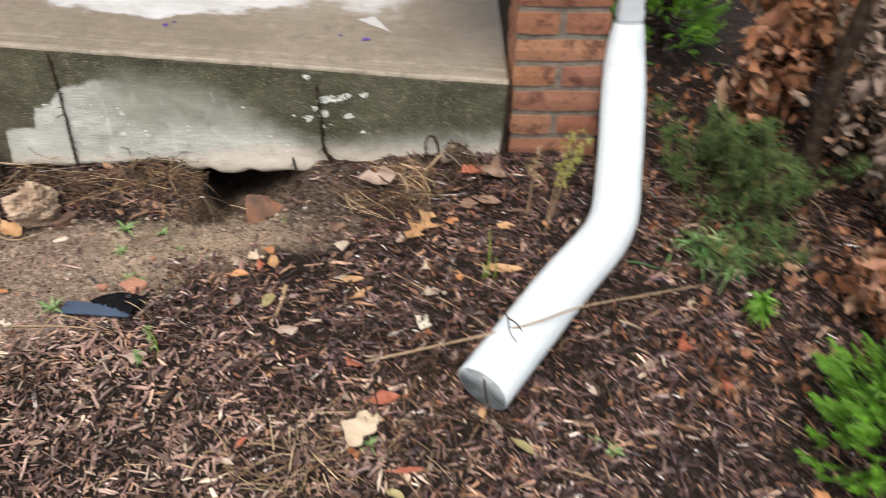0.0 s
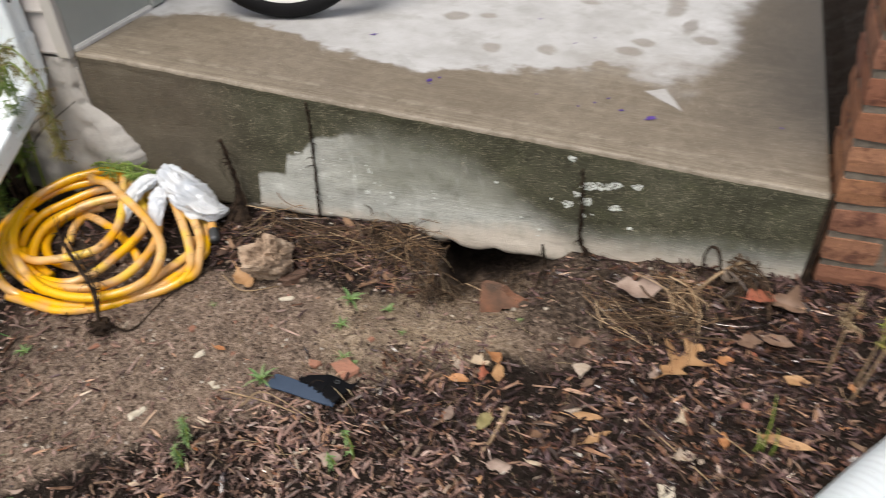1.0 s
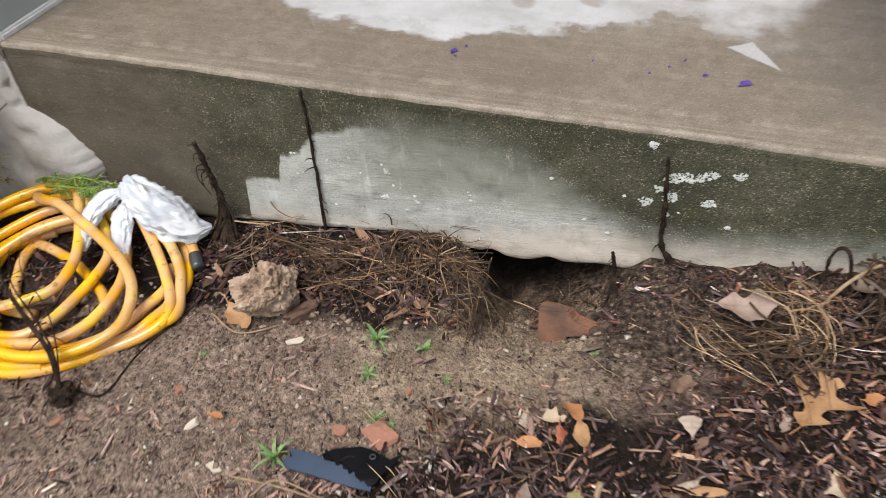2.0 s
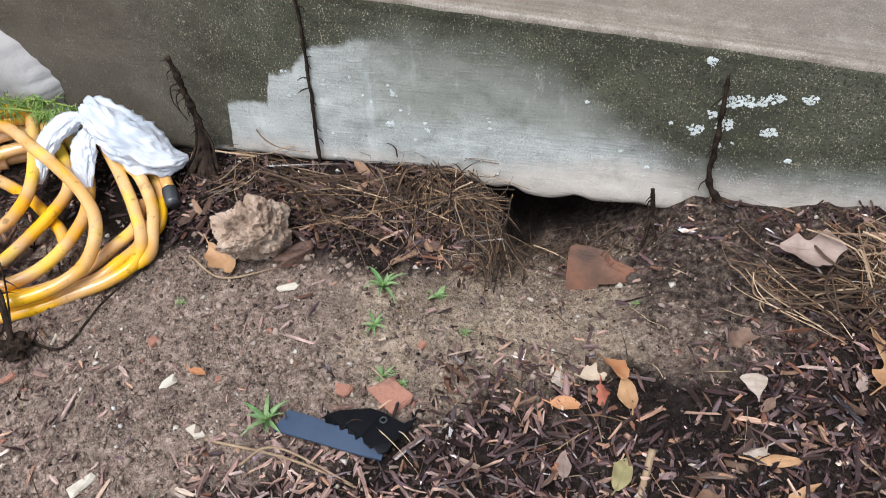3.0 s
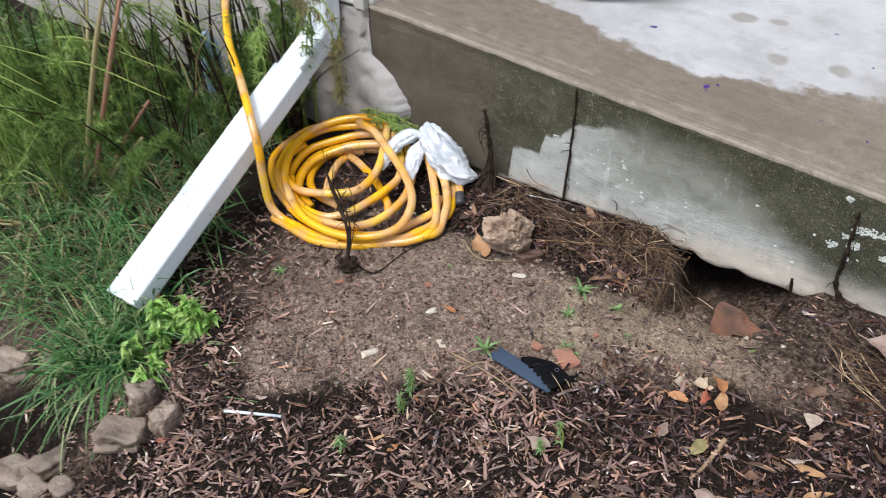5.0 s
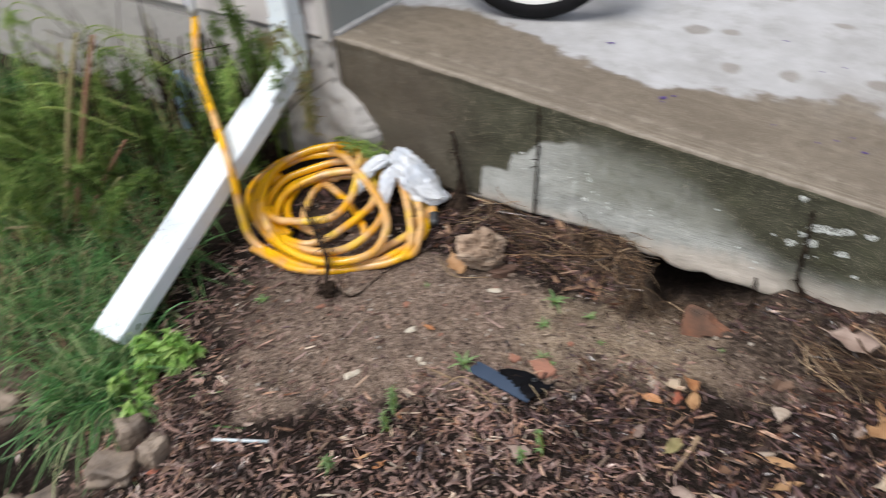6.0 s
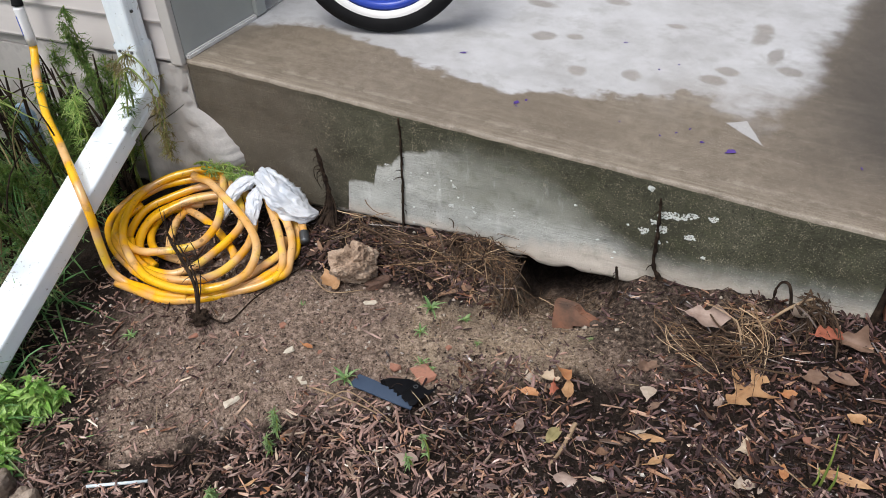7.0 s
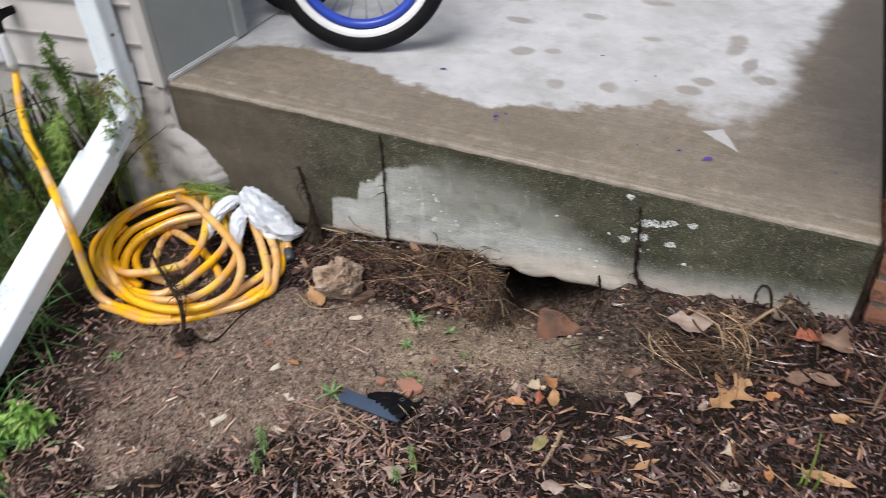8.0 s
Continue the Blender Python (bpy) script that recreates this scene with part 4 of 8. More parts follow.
jamb = part("door_trim", box_bm(-0.10, 0.012, 0.301, 0.345, 0.4005, 2.6, 0.003), PANEL)
tagged(jamb, "grey-green door trim at the porch", "trim", kind="structure")
wall_side = part("wall_side", box_bm(-0.30, -0.22, 0.346, 2.6, 0.3, 2.6), PANEL)
tagged(wall_side, "grey-green recessed wall beside the porch", "wall", kind="structure")
sill_block = part("recess_floor", box_bm(-0.22, -0.001, 0.346, 2.6, 0.2, 0.402), PORCH_TOP)
tagged(sill_block, "pale concrete strip of the recess", "floor", kind="structure")
wall_back = part("wall_back", box_bm(-0.4, 1.72, 2.602, 2.75, -0.2, 2.6), BACKWALL)
tagged(wall_back, "plain house wall behind the porch", "wall", kind="structure")
bead = bmesh.new()
bmesh.ops.create_cube(bead, size=1)
for v in bead.verts:
    v.co = Vector((0.005 + v.co.x * 0.014, 0.15 + v.co.y * 0.30, 0.402 + v.co.z * 0.016))
bmesh.ops.bevel(bead, geom=bead.edges[:], offset=0.004, segments=2, affect='EDGES')
tagged(part("sealant_trim", bead, CAULK), "pale sealant bead at the foot of the wall", "trim", kind="structure")


def build_parging():
    """The lumpy mortar flare that runs from the foundation on to the slab's end."""
    us, vs = np.linspace(0, 1, 46), np.linspace(0, 1, 60)
    front, faces = [], []
    for v in vs:
        z = 0.385 - 0.44 * v
        right = float(np.interp(z, [-0.05, 0.05, 0.10, 0.152, 0.175, 0.196, 0.216, 0.262, 0.33, 0.385], [0.130, 0.122, 0.115, 0.116, 0.100, 0.076, 0.048, -0.004, -0.010, 0.002]))
        right += 0.010 * float(vnoise(z, 0, 0.03, 7)) + 0.005 * float(vnoise(z, 0, 0.011, 9))
        left = -0.55
        for u in us:
            x = left + (right - left) * u
            e = min(1, (1 - u) * 14)
            thick = 0.008 + 0.030 * min(1, v * 1.6) + 0.009 * float(vnoise(x, z, 0.07, 17)) + 0.005 * float(vnoise(x, z, 0.025, 27))
            y = -0.005 - max(0.002, thick) * math.sqrt(max(0, e)) if u < 1 else 0.004
            front.append((x, y, z))
    m = len(us)
    for j in range(len(vs) - 1):
        for i in range(m - 1):
            a = j * m + i
            faces.append((a, a + m, a + m + 1, a + 1))
    ob = mesh_part("parging", front, faces, PARGE, None, True)
    return tagged(ob, "lumpy grey mortar flare against the slab", "parging", kind="structure")


build_parging()

# ---------------------------------------------------------------- brick pier with its bricks
PX0, PX1, PY0, PY1 = 1.719, 1.941, 0.0, 0.222
pier = part("brick_pier", box_bm(PX0 + 0.007, PX1 - 0.007, PY0 + 0.007, PY1 - 0.007, -0.2, 2.44), MORTAR)
tagged(pier, "orange-red rustic brick pier with grey mortar", "brick pier", kind="structure")


def brick_mesh(lx, ly, seed):
    bm = box_bm(-lx / 2, lx / 2, -ly / 2, ly / 2, -0.028, 0.028)
    bmesh.ops.subdivide_edges(bm, edges=bm.edges[:], cuts=1, use_grid_fill=True)
    rr = random.Random(seed)
    for v in bm.verts:
        edge = sum(abs(abs(c) - h) < 1e-5 for c, h in zip(v.co, (lx / 2, ly / 2, 0.028)))
        k = 0.0035 if edge == 3 else 0.0022 if edge == 2 else 0.0
        for ax, h in ((0, lx / 2), (1, ly / 2), (2, 0.028)):
            if abs(abs(v.co[ax]) - h) < 1e-5:
                v.co[ax] -= math.copysign(k * rr.uniform(0.6, 1.5), v.co[ax])
        v.co += Vector([rr.uniform(-0.0012, 0.0012) for _ in range(3)])
    me = bpy.data.meshes.new("brick")
    bm.to_mesh(me)
    bm.free()
    me.materials.append(BRICK)
    return me


W = PX1 - PX0
bricks_long = [brick_mesh(W, 0.106, q) for q in range(4)]
bricks_head = [brick_mesh(0.106, W, q + 9) for q in range(4)]
for c in range(39):
    z = -0.188 + 0.066 * c
    for q in range(2):
        if c % 2 == 0:
            o = new("brick", bricks_long[(c + q) % 4])
            o.location = ((PX0 + PX1) / 2, PY0 + 0.053 + q * (W - 0.106), z)
        else:
            o = new("brick", bricks_head[(c + q) % 4])
            o.location = (PX0 + 0.053 + q * (W - 0.106), (PY0 + PY1) / 2, z)
        o.parent = pier


# ---------------------------------------------------------------- downspouts
def box_sweep(pts, hw, hh, n=None, rib=0.0, open_end=False):
    """A rectangular pipe with rounded, ribbed faces along pts; width runs level."""
    pts = np.array(pts, float)
    sec = []
    for k in range(4):
        sx, sz = [(1, 1), (-1, 1), (-1, -1), (1, -1)][k]
        for a in np.linspace(0, 90, 4):
            t = radians(a + 90 * k)
            sec.append((sx * (hw - 0.008) + 0.008 * math.cos(t), sz * (hh - 0.008) + 0.008 * math.sin(t)))
        if rib:
            nxt = [(-1, 1), (-1, -1), (1, -1), (1, 1)][k]
            for q in (0.3, 0.4, 0.6, 0.7):
                px, pz = sx * hw + (nxt[0] - sx) * hw * q, sz * hh + (nxt[1] - sz) * hh * q
                inn = rib if q in (0.4, 0.6) else 0
                sec.append((px - (math.copysign(inn, px) if abs(abs(px) - hw) < 1e-6 else 0), pz - (math.copysign(inn, pz) if abs(abs(pz) - hh) < 1e-6 else 0)))
    m = len(sec)
    verts, faces = [], []
    tan = np.gradient(pts, axis=0)
    tan /= np.linalg.norm(tan, axis=1)[:, None]
    side0 = np.array([1.0, 0, 0])
    for p, t in zip(pts, tan):
        s = side0 - t * np.dot(side0, t)
        s /= np.linalg.norm(s)
        u = np.cross(s, t)
        verts += [p + a * s + b_ * u for a, b_ in sec]
    n_ = len(pts)
    for i in range(n_ - 1):
        for k in range(m):
            a, b_ = i * m + k, i * m + (k + 1) % m
            faces.append((a, b_, b_ + m, a + m))
    if open_end:
        # inner skin at the mouth
        t = tan[-1]
        cen = pts[-1]
        ring = len(verts)
        verts += [cen + (np.array(v) - cen) * 0.95 for v in verts[(n_ - 1) * m:n_ * m]]
        deep = len(verts)
        verts += [np.array(v) - t * 0.12 for v in verts[ring:ring + m]]
        for k in range(m):
            a, b_ = (n_ - 1) * m + k, (n_ - 1) * m + (k + 1) % m
            faces.append((a, b_, ring + (k + 1) % m, ring + k))
            faces.append((ring + k, ring + (k + 1) % m, deep + (k + 1) % m, deep + k))
        faces.append(tuple(deep + k for k in range(m)))
    return verts, faces


downspout = thing("downspout", "white aluminium downspout with a long ground extension", "downspout", at=(-0.10, -0.06, 0.3))
downspout.location = (0, 0, 0)
v, f = box_sweep([(-0.122, -0.049, 2.6), (-0.122, -0.049, 1.4), (-0.122, -0.049, 0.42)], 0.036, 0.027, rib=0.0025)
mesh_part("pipe", v, f, SPOUT, downspout)
bend = spline([(-0.122, -0.049, 0.450), (-0.122, -0.049, 0.400), (-0.121, -0.053, 0.352), (-0.118, -0.070, 0.322), (-0.113, -0.105, 0.300), (-0.103, -0.24, 0.239)], 26)
v, f = box_sweep(bend, 0.039, 0.029, rib=0.002, open_end=True)
mesh_part("elbow", v, f, SPOUT, downspout)
v, f = box_sweep([(-0.122, -0.049, 0.447), (-0.122, -0.049, 0.437)], 0.0405, 0.0305)
mesh_part("joint_band", v, f, SPOUT, downspout)
d0, d1 = np.array((-0.107, -0.200, 0.258)), np.array((-0.0645, -0.842, -0.0484))
v, f = box_sweep([d0 + (d1 - d0) * q for q in (0, 0.3, 0.6, 1)], 0.050, 0.026, rib=0.0, open_end=True)
mesh_part("extension", v, f, SPOUT, downspout, label="scuffed white extension lying on the grass")
part("bracket", box_bm(-0.163, -0.081, -0.079, -0.001, 0.70, 0.722, 0.002), SPOUT, downspout)
for x, y, z in ((-0.0845, -0.055, 0.535), (-0.14, -0.079, 0.433), (-0.10, -0.079, 0.433)):
    bm = bmesh.new()
    bmesh.ops.create_uvsphere(bm, u_segments=8, v_segments=5, radius=0.0045)
    part("screw", moved(bm, Matrix.Translation((x, y, z))), GREYCAP, downspout)

pier_spout = thing("downspout", "narrow grey downspout beside the brick pier", "downspout")
v, f = box_sweep([(1.977, -0.006, 2.44), (1.977, -0.006, 1.2), (1.977, -0.006, 0.35)], 0.027, 0.020, rib=0.0025)
mesh_part("pipe", v, f, SPOUT_GREY, pier_spout)
v, f = box_sweep([(1.977, -0.006, 0.45), (1.977, -0.006, 0.425)], 0.030, 0.023)
mesh_part("sleeve", v, f, SPOUT_GREY, pier_spout)

# ---------------------------------------------------------------- white corrugated drain pipe
PIPE_WAY = [(1.977, -0.008, 0.415), (1.977, -0.020, 0.34), (1.976, -0.075, 0.240), (1.962, -0.19, 0.130), (1.922, -0.345, 0.078), (1.796, -0.528, 0.062), (1.628, -0.756, 0.014)]


def build_drain_pipe():
    p = spline(PIPE_WAY, 900)
    d = np.r_[0, np.cumsum(np.linalg.norm(np.diff(p, axis=0), axis=1))]
    total = d[-1]
    s = np.arange(0, total, 0.0028)
    pts = np.stack([np.interp(s, d, p[:, a]) for a in range(3)], 1)
    base = np.interp(s, [0, 0.03, 0.10, 0.16, total], [0.034, 0.040, 0.048, 0.0515, 0.055])
    ridge = 0.0004 * np.cos(s / 0.0135 * 2 * np.pi) * smooth(s, 0.05, 0.09) * smooth(s, total - 0.005, total - 0.03)
    r = base + ridge
    v, f = tube(pts, r, 40, caps=False)
    m_in = 50
    vi, fi = tube(pts[-m_in:], r[-m_in:] - 0.0035, 40, caps=False)
    k = len(v)
    fi = [tuple(i + k for i in q[::-1]) for q in fi]
    n = len(pts)
    rim = [((n - 1) * 40 + q, (n - 1) * 40 + (q + 1) % 40, k + (m_in - 1) * 40 + (q + 1) % 40, k + (m_in - 1) * 40 + q) for q in range(40)]
    root = thing("drain_pipe", "white corrugated plastic drain pipe lying on mulch", "drain pipe")
    mesh_part("hose_body", np.vstack([v, vi]), list(f) + fi + rim, PIPE, root, True)
    bm = bmesh.new()
    bmesh.ops.create_uvsphere(bm, u_segments=8, v_segments=6, radius=0.0035)
    part("screw", moved(bm, Matrix.Translation((1.977, -0.047, 0.385))), GREYCAP, root)
    return root


build_drain_pipe()

# ---------------------------------------------------------------- garden hose
def build_hose():
    root = thing("garden_hose", "dirty yellow garden hose coiled on the soil", "garden hose")
    def strand(name, pts):
        """A length of hose over the coil, given as x, y and height over the soil."""
        p = spline([(x_, y_, float(ground_height(x_, y_, False)) + max(u, 0.0112)) for x_, y_, u in pts], 110)
        p[:, 2] += 0.0012 * np.sin(np.arange(110) * 0.21 + len(pts))
        v, f = tube(p, 0.0107, 14)
        return mesh_part(name, v, f, HOSE, root, True)
    # from the tap over the downspout's extension into the lowest turn
    g0 = float(ground_height(-0.087, -0.368, False))
    lead = spline([(-0.475, -0.075, 0.405), (-0.468, -0.085, 0.385), (-0.418, -0.14, 0.340), (-0.322, -0.22, 0.294), (-0.183, -0.31, 0.272), (-0.085, -0.375, 0.246), (-0.035, -0.408, 0.212), (-0.016, -0.420, 0.165), (-0.012, -0.427, 0.095),
                   (-0.006, -0.428, g0 + 0.045), (0.028, -0.424, g0 + 0.012), (0.085, -0.424, g0 + 0.010), (0.148, -0.426, g0 + 0.012), (0.220, -0.412, g0 + 0.014)], 170)
    v, f = tube(lead, 0.0107, 14)
    mesh_part("lead", v, f, HOSE, root, True)
    strand("outer_turn", [(-0.011, -0.062, 0.070), (-0.096, -0.108, 0.060), (-0.149, -0.161, 0.050), (-0.171, -0.228, 0.040), (-0.152, -0.285, 0.035), (-0.099, -0.333, 0.030), (-0.028, -0.370, 0.026), (0.054, -0.395, 0.024), (0.13, -0.40, 0.012)])
    strand("lower_turn", [(0.233, -0.077, 0.070), (0.287, -0.125, 0.050), (0.340, -0.179, 0.035), (0.385, -0.238, 0.025), (0.391, -0.277, 0.015), (0.364, -0.314, 0.012), (0.321, -0.349, 0.012), (0.279, -0.385, 0.012), (0.216, -0.418, 0.012), (0.147, -0.438, 0.012), (0.076, -0.436, 0.012), (0.0, -0.43, 0.012)])
    strand("right_turn", [(0.255, -0.070, 0.075), (0.290, -0.107, 0.060), (0.329, -0.127, 0.045), (0.372, -0.173, 0.030), (0.395, -0.224, 0.016), (0.403, -0.259, 0.012), (0.380, -0.29, 0.012)])
    strand("right_turn", [(0.335, -0.150, 0.012), (0.350, -0.205, 0.013), (0.335, -0.258, 0.013), (0.314, -0.303, 0.013), (0.283, -0.343, 0.013), (0.235, -0.372, 0.016), (0.165, -0.396, 0.018), (0.097, -0.401, 0.020), (0.022, -0.389, 0.024)])
    strand("right_turn", [(0.362, -0.195, 0.012), (0.376, -0.238, 0.012), (0.361, -0.284, 0.012), (0.337, -0.323, 0.012), (0.307, -0.354, 0.012), (0.272, -0.378, 0.012), (0.22, -0.395, 0.012)])
    strand("right_turn", [(0.27, -0.055, 0.040), (0.298, -0.066, 0.025), (0.343, -0.108, 0.015), (0.371, -0.151, 0.012), (0.387, -0.194, 0.012), (0.378, -0.235, 0.012)])
    strand("inner_turn", [(0.110, -0.065, 0.070), (0.146, -0.094, 0.060), (0.184, -0.127, 0.050), (0.211, -0.171, 0.040), (0.210, -0.222, 0.034), (0.194, -0.280, 0.030), (0.173, -0.335, 0.028), (0.139, -0.371, 0.028), (0.077, -0.378, 0.030), (0.011, -0.361, 0.034), (-0.05, -0.31, 0.036)])
    strand("inner_turn", [(0.135, -0.055, 0.060), (0.176, -0.087, 0.050), (0.228, -0.134, 0.040), (0.265, -0.204, 0.034), (0.272, -0.262, 0.032), (0.260, -0.319, 0.032), (0.231, -0.362, 0.034), (0.188, -0.386, 0.036), (0.126, -0.398, 0.038), (0.055, -0.391, 0.040), (-0.016, -0.368, 0.044), (-0.082, -0.330, 0.048), (-0.115, -0.27, 0.05), (-0.10, -0.20, 0.052)])
    strand("hanging_loop", [(0.060, -0.052, 0.086), (0.082, -0.058, 0.085), (0.105, -0.092, 0.075), (0.141, -0.156, 0.060), (0.163, -0.211, 0.054), (0.163, -0.262, 0.052), (0.141, -0.297, 0.052), (0.098, -0.326, 0.052), (0.040, -0.347, 0.052), (-0.012, -0.347, 0.054), (-0.05, -0.33, 0.056)])
    strand("cross_strand", [(-0.02, -0.140, 0.022), (0.016, -0.149, 0.018), (0.062, -0.159, 0.015), (0.119, -0.176, 0.012), (0.187, -0.213, 0.012), (0.225, -0.236, 0.012), (0.25, -0.26, 0.012)])
    strand("back_turn", [(0.120, -0.052, 0.040), (0.074, -0.058, 0.050), (0.008, -0.103, 0.052), (-0.052, -0.164, 0.050), (-0.082, -0.216, 0.044), (-0.076, -0.278, 0.036), (-0.039, -0.333, 0.024), (0.02, -0.36, 0.014)])
    strand("back_turn", [(0.130, -0.060, 0.020), (0.078, -0.075, 0.032), (0.009, -0.122, 0.034), (-0.040, -0.174, 0.032), (-0.060, -0.231, 0.028), (-0.040, -0.294, 0.022), (0.011, -0.334, 0.014)])
    strand("back_turn", [(0.120, -0.072, 0.014), (0.065, -0.090, 0.018), (0.017, -0.125, 0.018), (0.007, -0.183, 0.016), (0.026, -0.242, 0.013), (0.055, -0.286, 0.012)])
    strand("back_turn", [(0.040, -0.115, 0.018), (-0.001, -0.140, 0.020), (-0.043, -0.181, 0.018), (-0.041, -0.234, 0.015), (-0.011, -0.281, 0.012), (0.045, -0.309, 0.012), (0.12, -0.31, 0.012)])
    strand("back_turn", [(0.140, -0.085, 0.045), (0.086, -0.101, 0.050), (0.017, -0.151, 0.048), (-0.033, -0.213, 0.042), (-0.039, -0.274, 0.034), (-0.007, -0.326, 0.022), (0.06, -0.35, 0.014)])
    strand("back_turn", [(0.09, -0.050, 0.070), (0.02, -0.075, 0.072), (-0.070, -0.135, 0.070), (-0.112, -0.195, 0.066), (-0.118, -0.255, 0.060), (-0.090, -0.315, 0.054), (-0.03, -0.352, 0.05)])
    # the topmost slack turn, thrown over all the others
    strand("top_turn", [(0.015, -0.098, 0.094), (0.038, -0.105, 0.096), (0.080, -0.110, 0.095), (0.146, -0.139, 0.088), (0.221, -0.174, 0.079), (0.282, -0.210, 0.070), (0.321, -0.249, 0.060), (0.337, -0.299, 0.050), (0.331, -0.338, 0.046), (0.298, -0.378, 0.044), (0.244, -0.410, 0.044), (0.174, -0.423, 0.046),
                        (0.100, -0.416, 0.050), (0.019, -0.381, 0.058), (-0.047, -0.331, 0.066), (-0.086, -0.269, 0.074), (-0.094, -0.194, 0.084), (-0.053, -0.127, 0.092), (-0.002, -0.087, 0.096), (0.042, -0.067, 0.097), (0.085, -0.06, 0.09)])
    tube_part("tail", [(0.27, -0.055, 0.06), (0.306, -0.066, 0.045), (0.344, -0.090, 0.032), (0.375, -0.123, 0.020)], 0.0108, HOSE, root, 14, n=20)
    tube_part("coupling", [(0.374, -0.122, 0.020), (0.383, -0.134, 0.015), (0.394, -0.149, 0.011)], [0.0125, 0.0132, 0.0120], GREYCAP, root, 14, n=8, label="dark grey metal end coupling")
    return root


build_hose()


def build_spigot():
    root = thing("hose_bib", "black hose tap on the siding with white connector", "tap")
    tube_part("spout", [(-0.475, -0.001, 0.555), (-0.475, -0.045, 0.555), (-0.475, -0.068, 0.545), (-0.475, -0.075, 0.515)], [0.011, 0.012, 0.013, 0.015], BLACK, root, 12, n=16)
    tube_part("handle_stem", [(-0.475, -0.05, 0.56), (-0.475, -0.06, 0.60)], 0.006, BLACK, root, 8)
    bm = bmesh.new()
    bmesh.ops.create_cone(bm, cap_ends=True, segments=14, radius1=0.026, radius2=0.023, depth=0.012)
    for v in bm.verts:
        v.co *= 1 + 0.10 * math.cos(5 * math.atan2(v.co.y, v.co.x))
    part("handle", moved(bm, pose(-0.475, -0.061, 0.603, 20, 0, 0)), BLACK, root)
    tube_part("connector", [(-0.475, -0.075, 0.512), (-0.475, -0.075, 0.506), (-0.475, -0.075, 0.43), (-0.475, -0.075, 0.405)], [0.0135, 0.0145, 0.0140, 0.0120], WHITEPLASTIC, root, 16, label="white plastic connector with blue print")
    part("printed_bar", box_bm(-0.4800, -0.4770, -0.0895, -0.0880, 0.435, 0.492), BLUE, root)
    return root


build_spigot()


# ---------------------------------------------------------------- crumpled plastic bag
def build_bag():
    root = thing("plastic_bag", "crumpled thin white plastic bag on the hose", "plastic bag")

    def gathered(name, way, width, thick, seed, pleats):
        """Thin film gathered along a bent line, with pleats that run lengthwise and a crumpled skin."""
        m, n = 64, 72
        line = spline(way, m)
        wd, th = (np.interp(np.linspace(0, 1, m), np.linspace(0, 1, len(a)), a) for a in (width, thick))
        verts, faces = [], []
        for i in range(m):
            t = line[min(m - 1, i + 1)] - line[max(0, i - 1)]
            t /= np.linalg.norm(t)
            side = np.cross(t, (0, 0, 1.0))
            side /= np.linalg.norm(side)
            up = np.cross(side, t)
            for k in range(n):
                a = 2 * math.pi * k / n
                q = Vector((i / m * 2.2, math.cos(a) * 1.5, math.sin(a) * 1.5)) + Vector((seed, 0, seed))
                drift = noise.noise(q * 1.3) * 2.6
                fold = abs(((a * pleats / (2 * math.pi) + drift + 0.8 * i / m) % 1.0) - 0.5) * 2
                r = 0.80 + 0.20 * fold ** 1.4 + 0.34 * noise.noise(q * 1.5) + 0.13 * (1 - abs(noise.noise(q * 3.7)) * 3) + 0.05 * noise.noise(q * 9)
                verts.append(line[i] + side * (math.cos(a) * wd[i] * r) + up * (math.sin(a) * th[i] * r))
        for i in range(m - 1):
            for k in range(n):
                faces.append((i * n + k, i * n + (k + 1) % n, (i + 1) * n + (k + 1) % n, (i + 1) * n + k))
        faces += [tuple(range(n))[::-1], tuple((m - 1) * n + k for k in range(n))]
        return mesh_part(name, verts, faces, BAG, root, True)
    gathered("body", [(0.212, -0.058, 0.122), (0.232, -0.066, 0.128), (0.270, -0.080, 0.108), (0.315, -0.084, 0.076), (0.352, -0.076, 0.048), (0.378, -0.052, 0.036)], (0.008, 0.026, 0.038, 0.050, 0.048, 0.036, 0.006), (0.006, 0.022, 0.030, 0.030, 0.028, 0.022, 0.005), 3.1, 8)
    gathered("hem", [(0.232, -0.078, 0.110), (0.228, -0.112, 0.088), (0.236, -0.142, 0.062), (0.250, -0.165, 0.036)], (0.010, 0.018, 0.022, 0.016, 0.006), (0.008, 0.012, 0.012, 0.010, 0.004), 6.4, 5)
    gathered("tail", [(0.212, -0.070, 0.116), (0.190, -0.085, 0.112), (0.168, -0.110, 0.098), (0.152, -0.140, 0.066), (0.150, -0.168, 0.034)], (0.008, 0.020, 0.026, 0.026, 0.018, 0.006), (0.006, 0.014, 0.016, 0.014, 0.010, 0.004), 8.3, 5)
    return root


build_bag()


# ---------------------------------------------------------------- things on the porch
def torus_bm(R, r, seg=64, ring=14, flat=1.0):
    bm = bmesh.new()
    rows = []
    for i in range(seg):
        a = 2 * math.pi * i / seg
        rows.append([bm.verts.new(((R + r * math.cos(b_)) * math.cos(a), r * flat * math.sin(b_), (R + r * math.cos(b_)) * math.sin(a))) for b_ in [2 * math.pi * j / ring for j in range(ring)]])
    for i in range(seg):
        for j in range(ring):
            bm.faces.new((rows[i][j], rows[(i + 1) % seg][j], rows[(i + 1) % seg][(j + 1) % ring], rows[i][(j + 1) % ring]))
    return bm


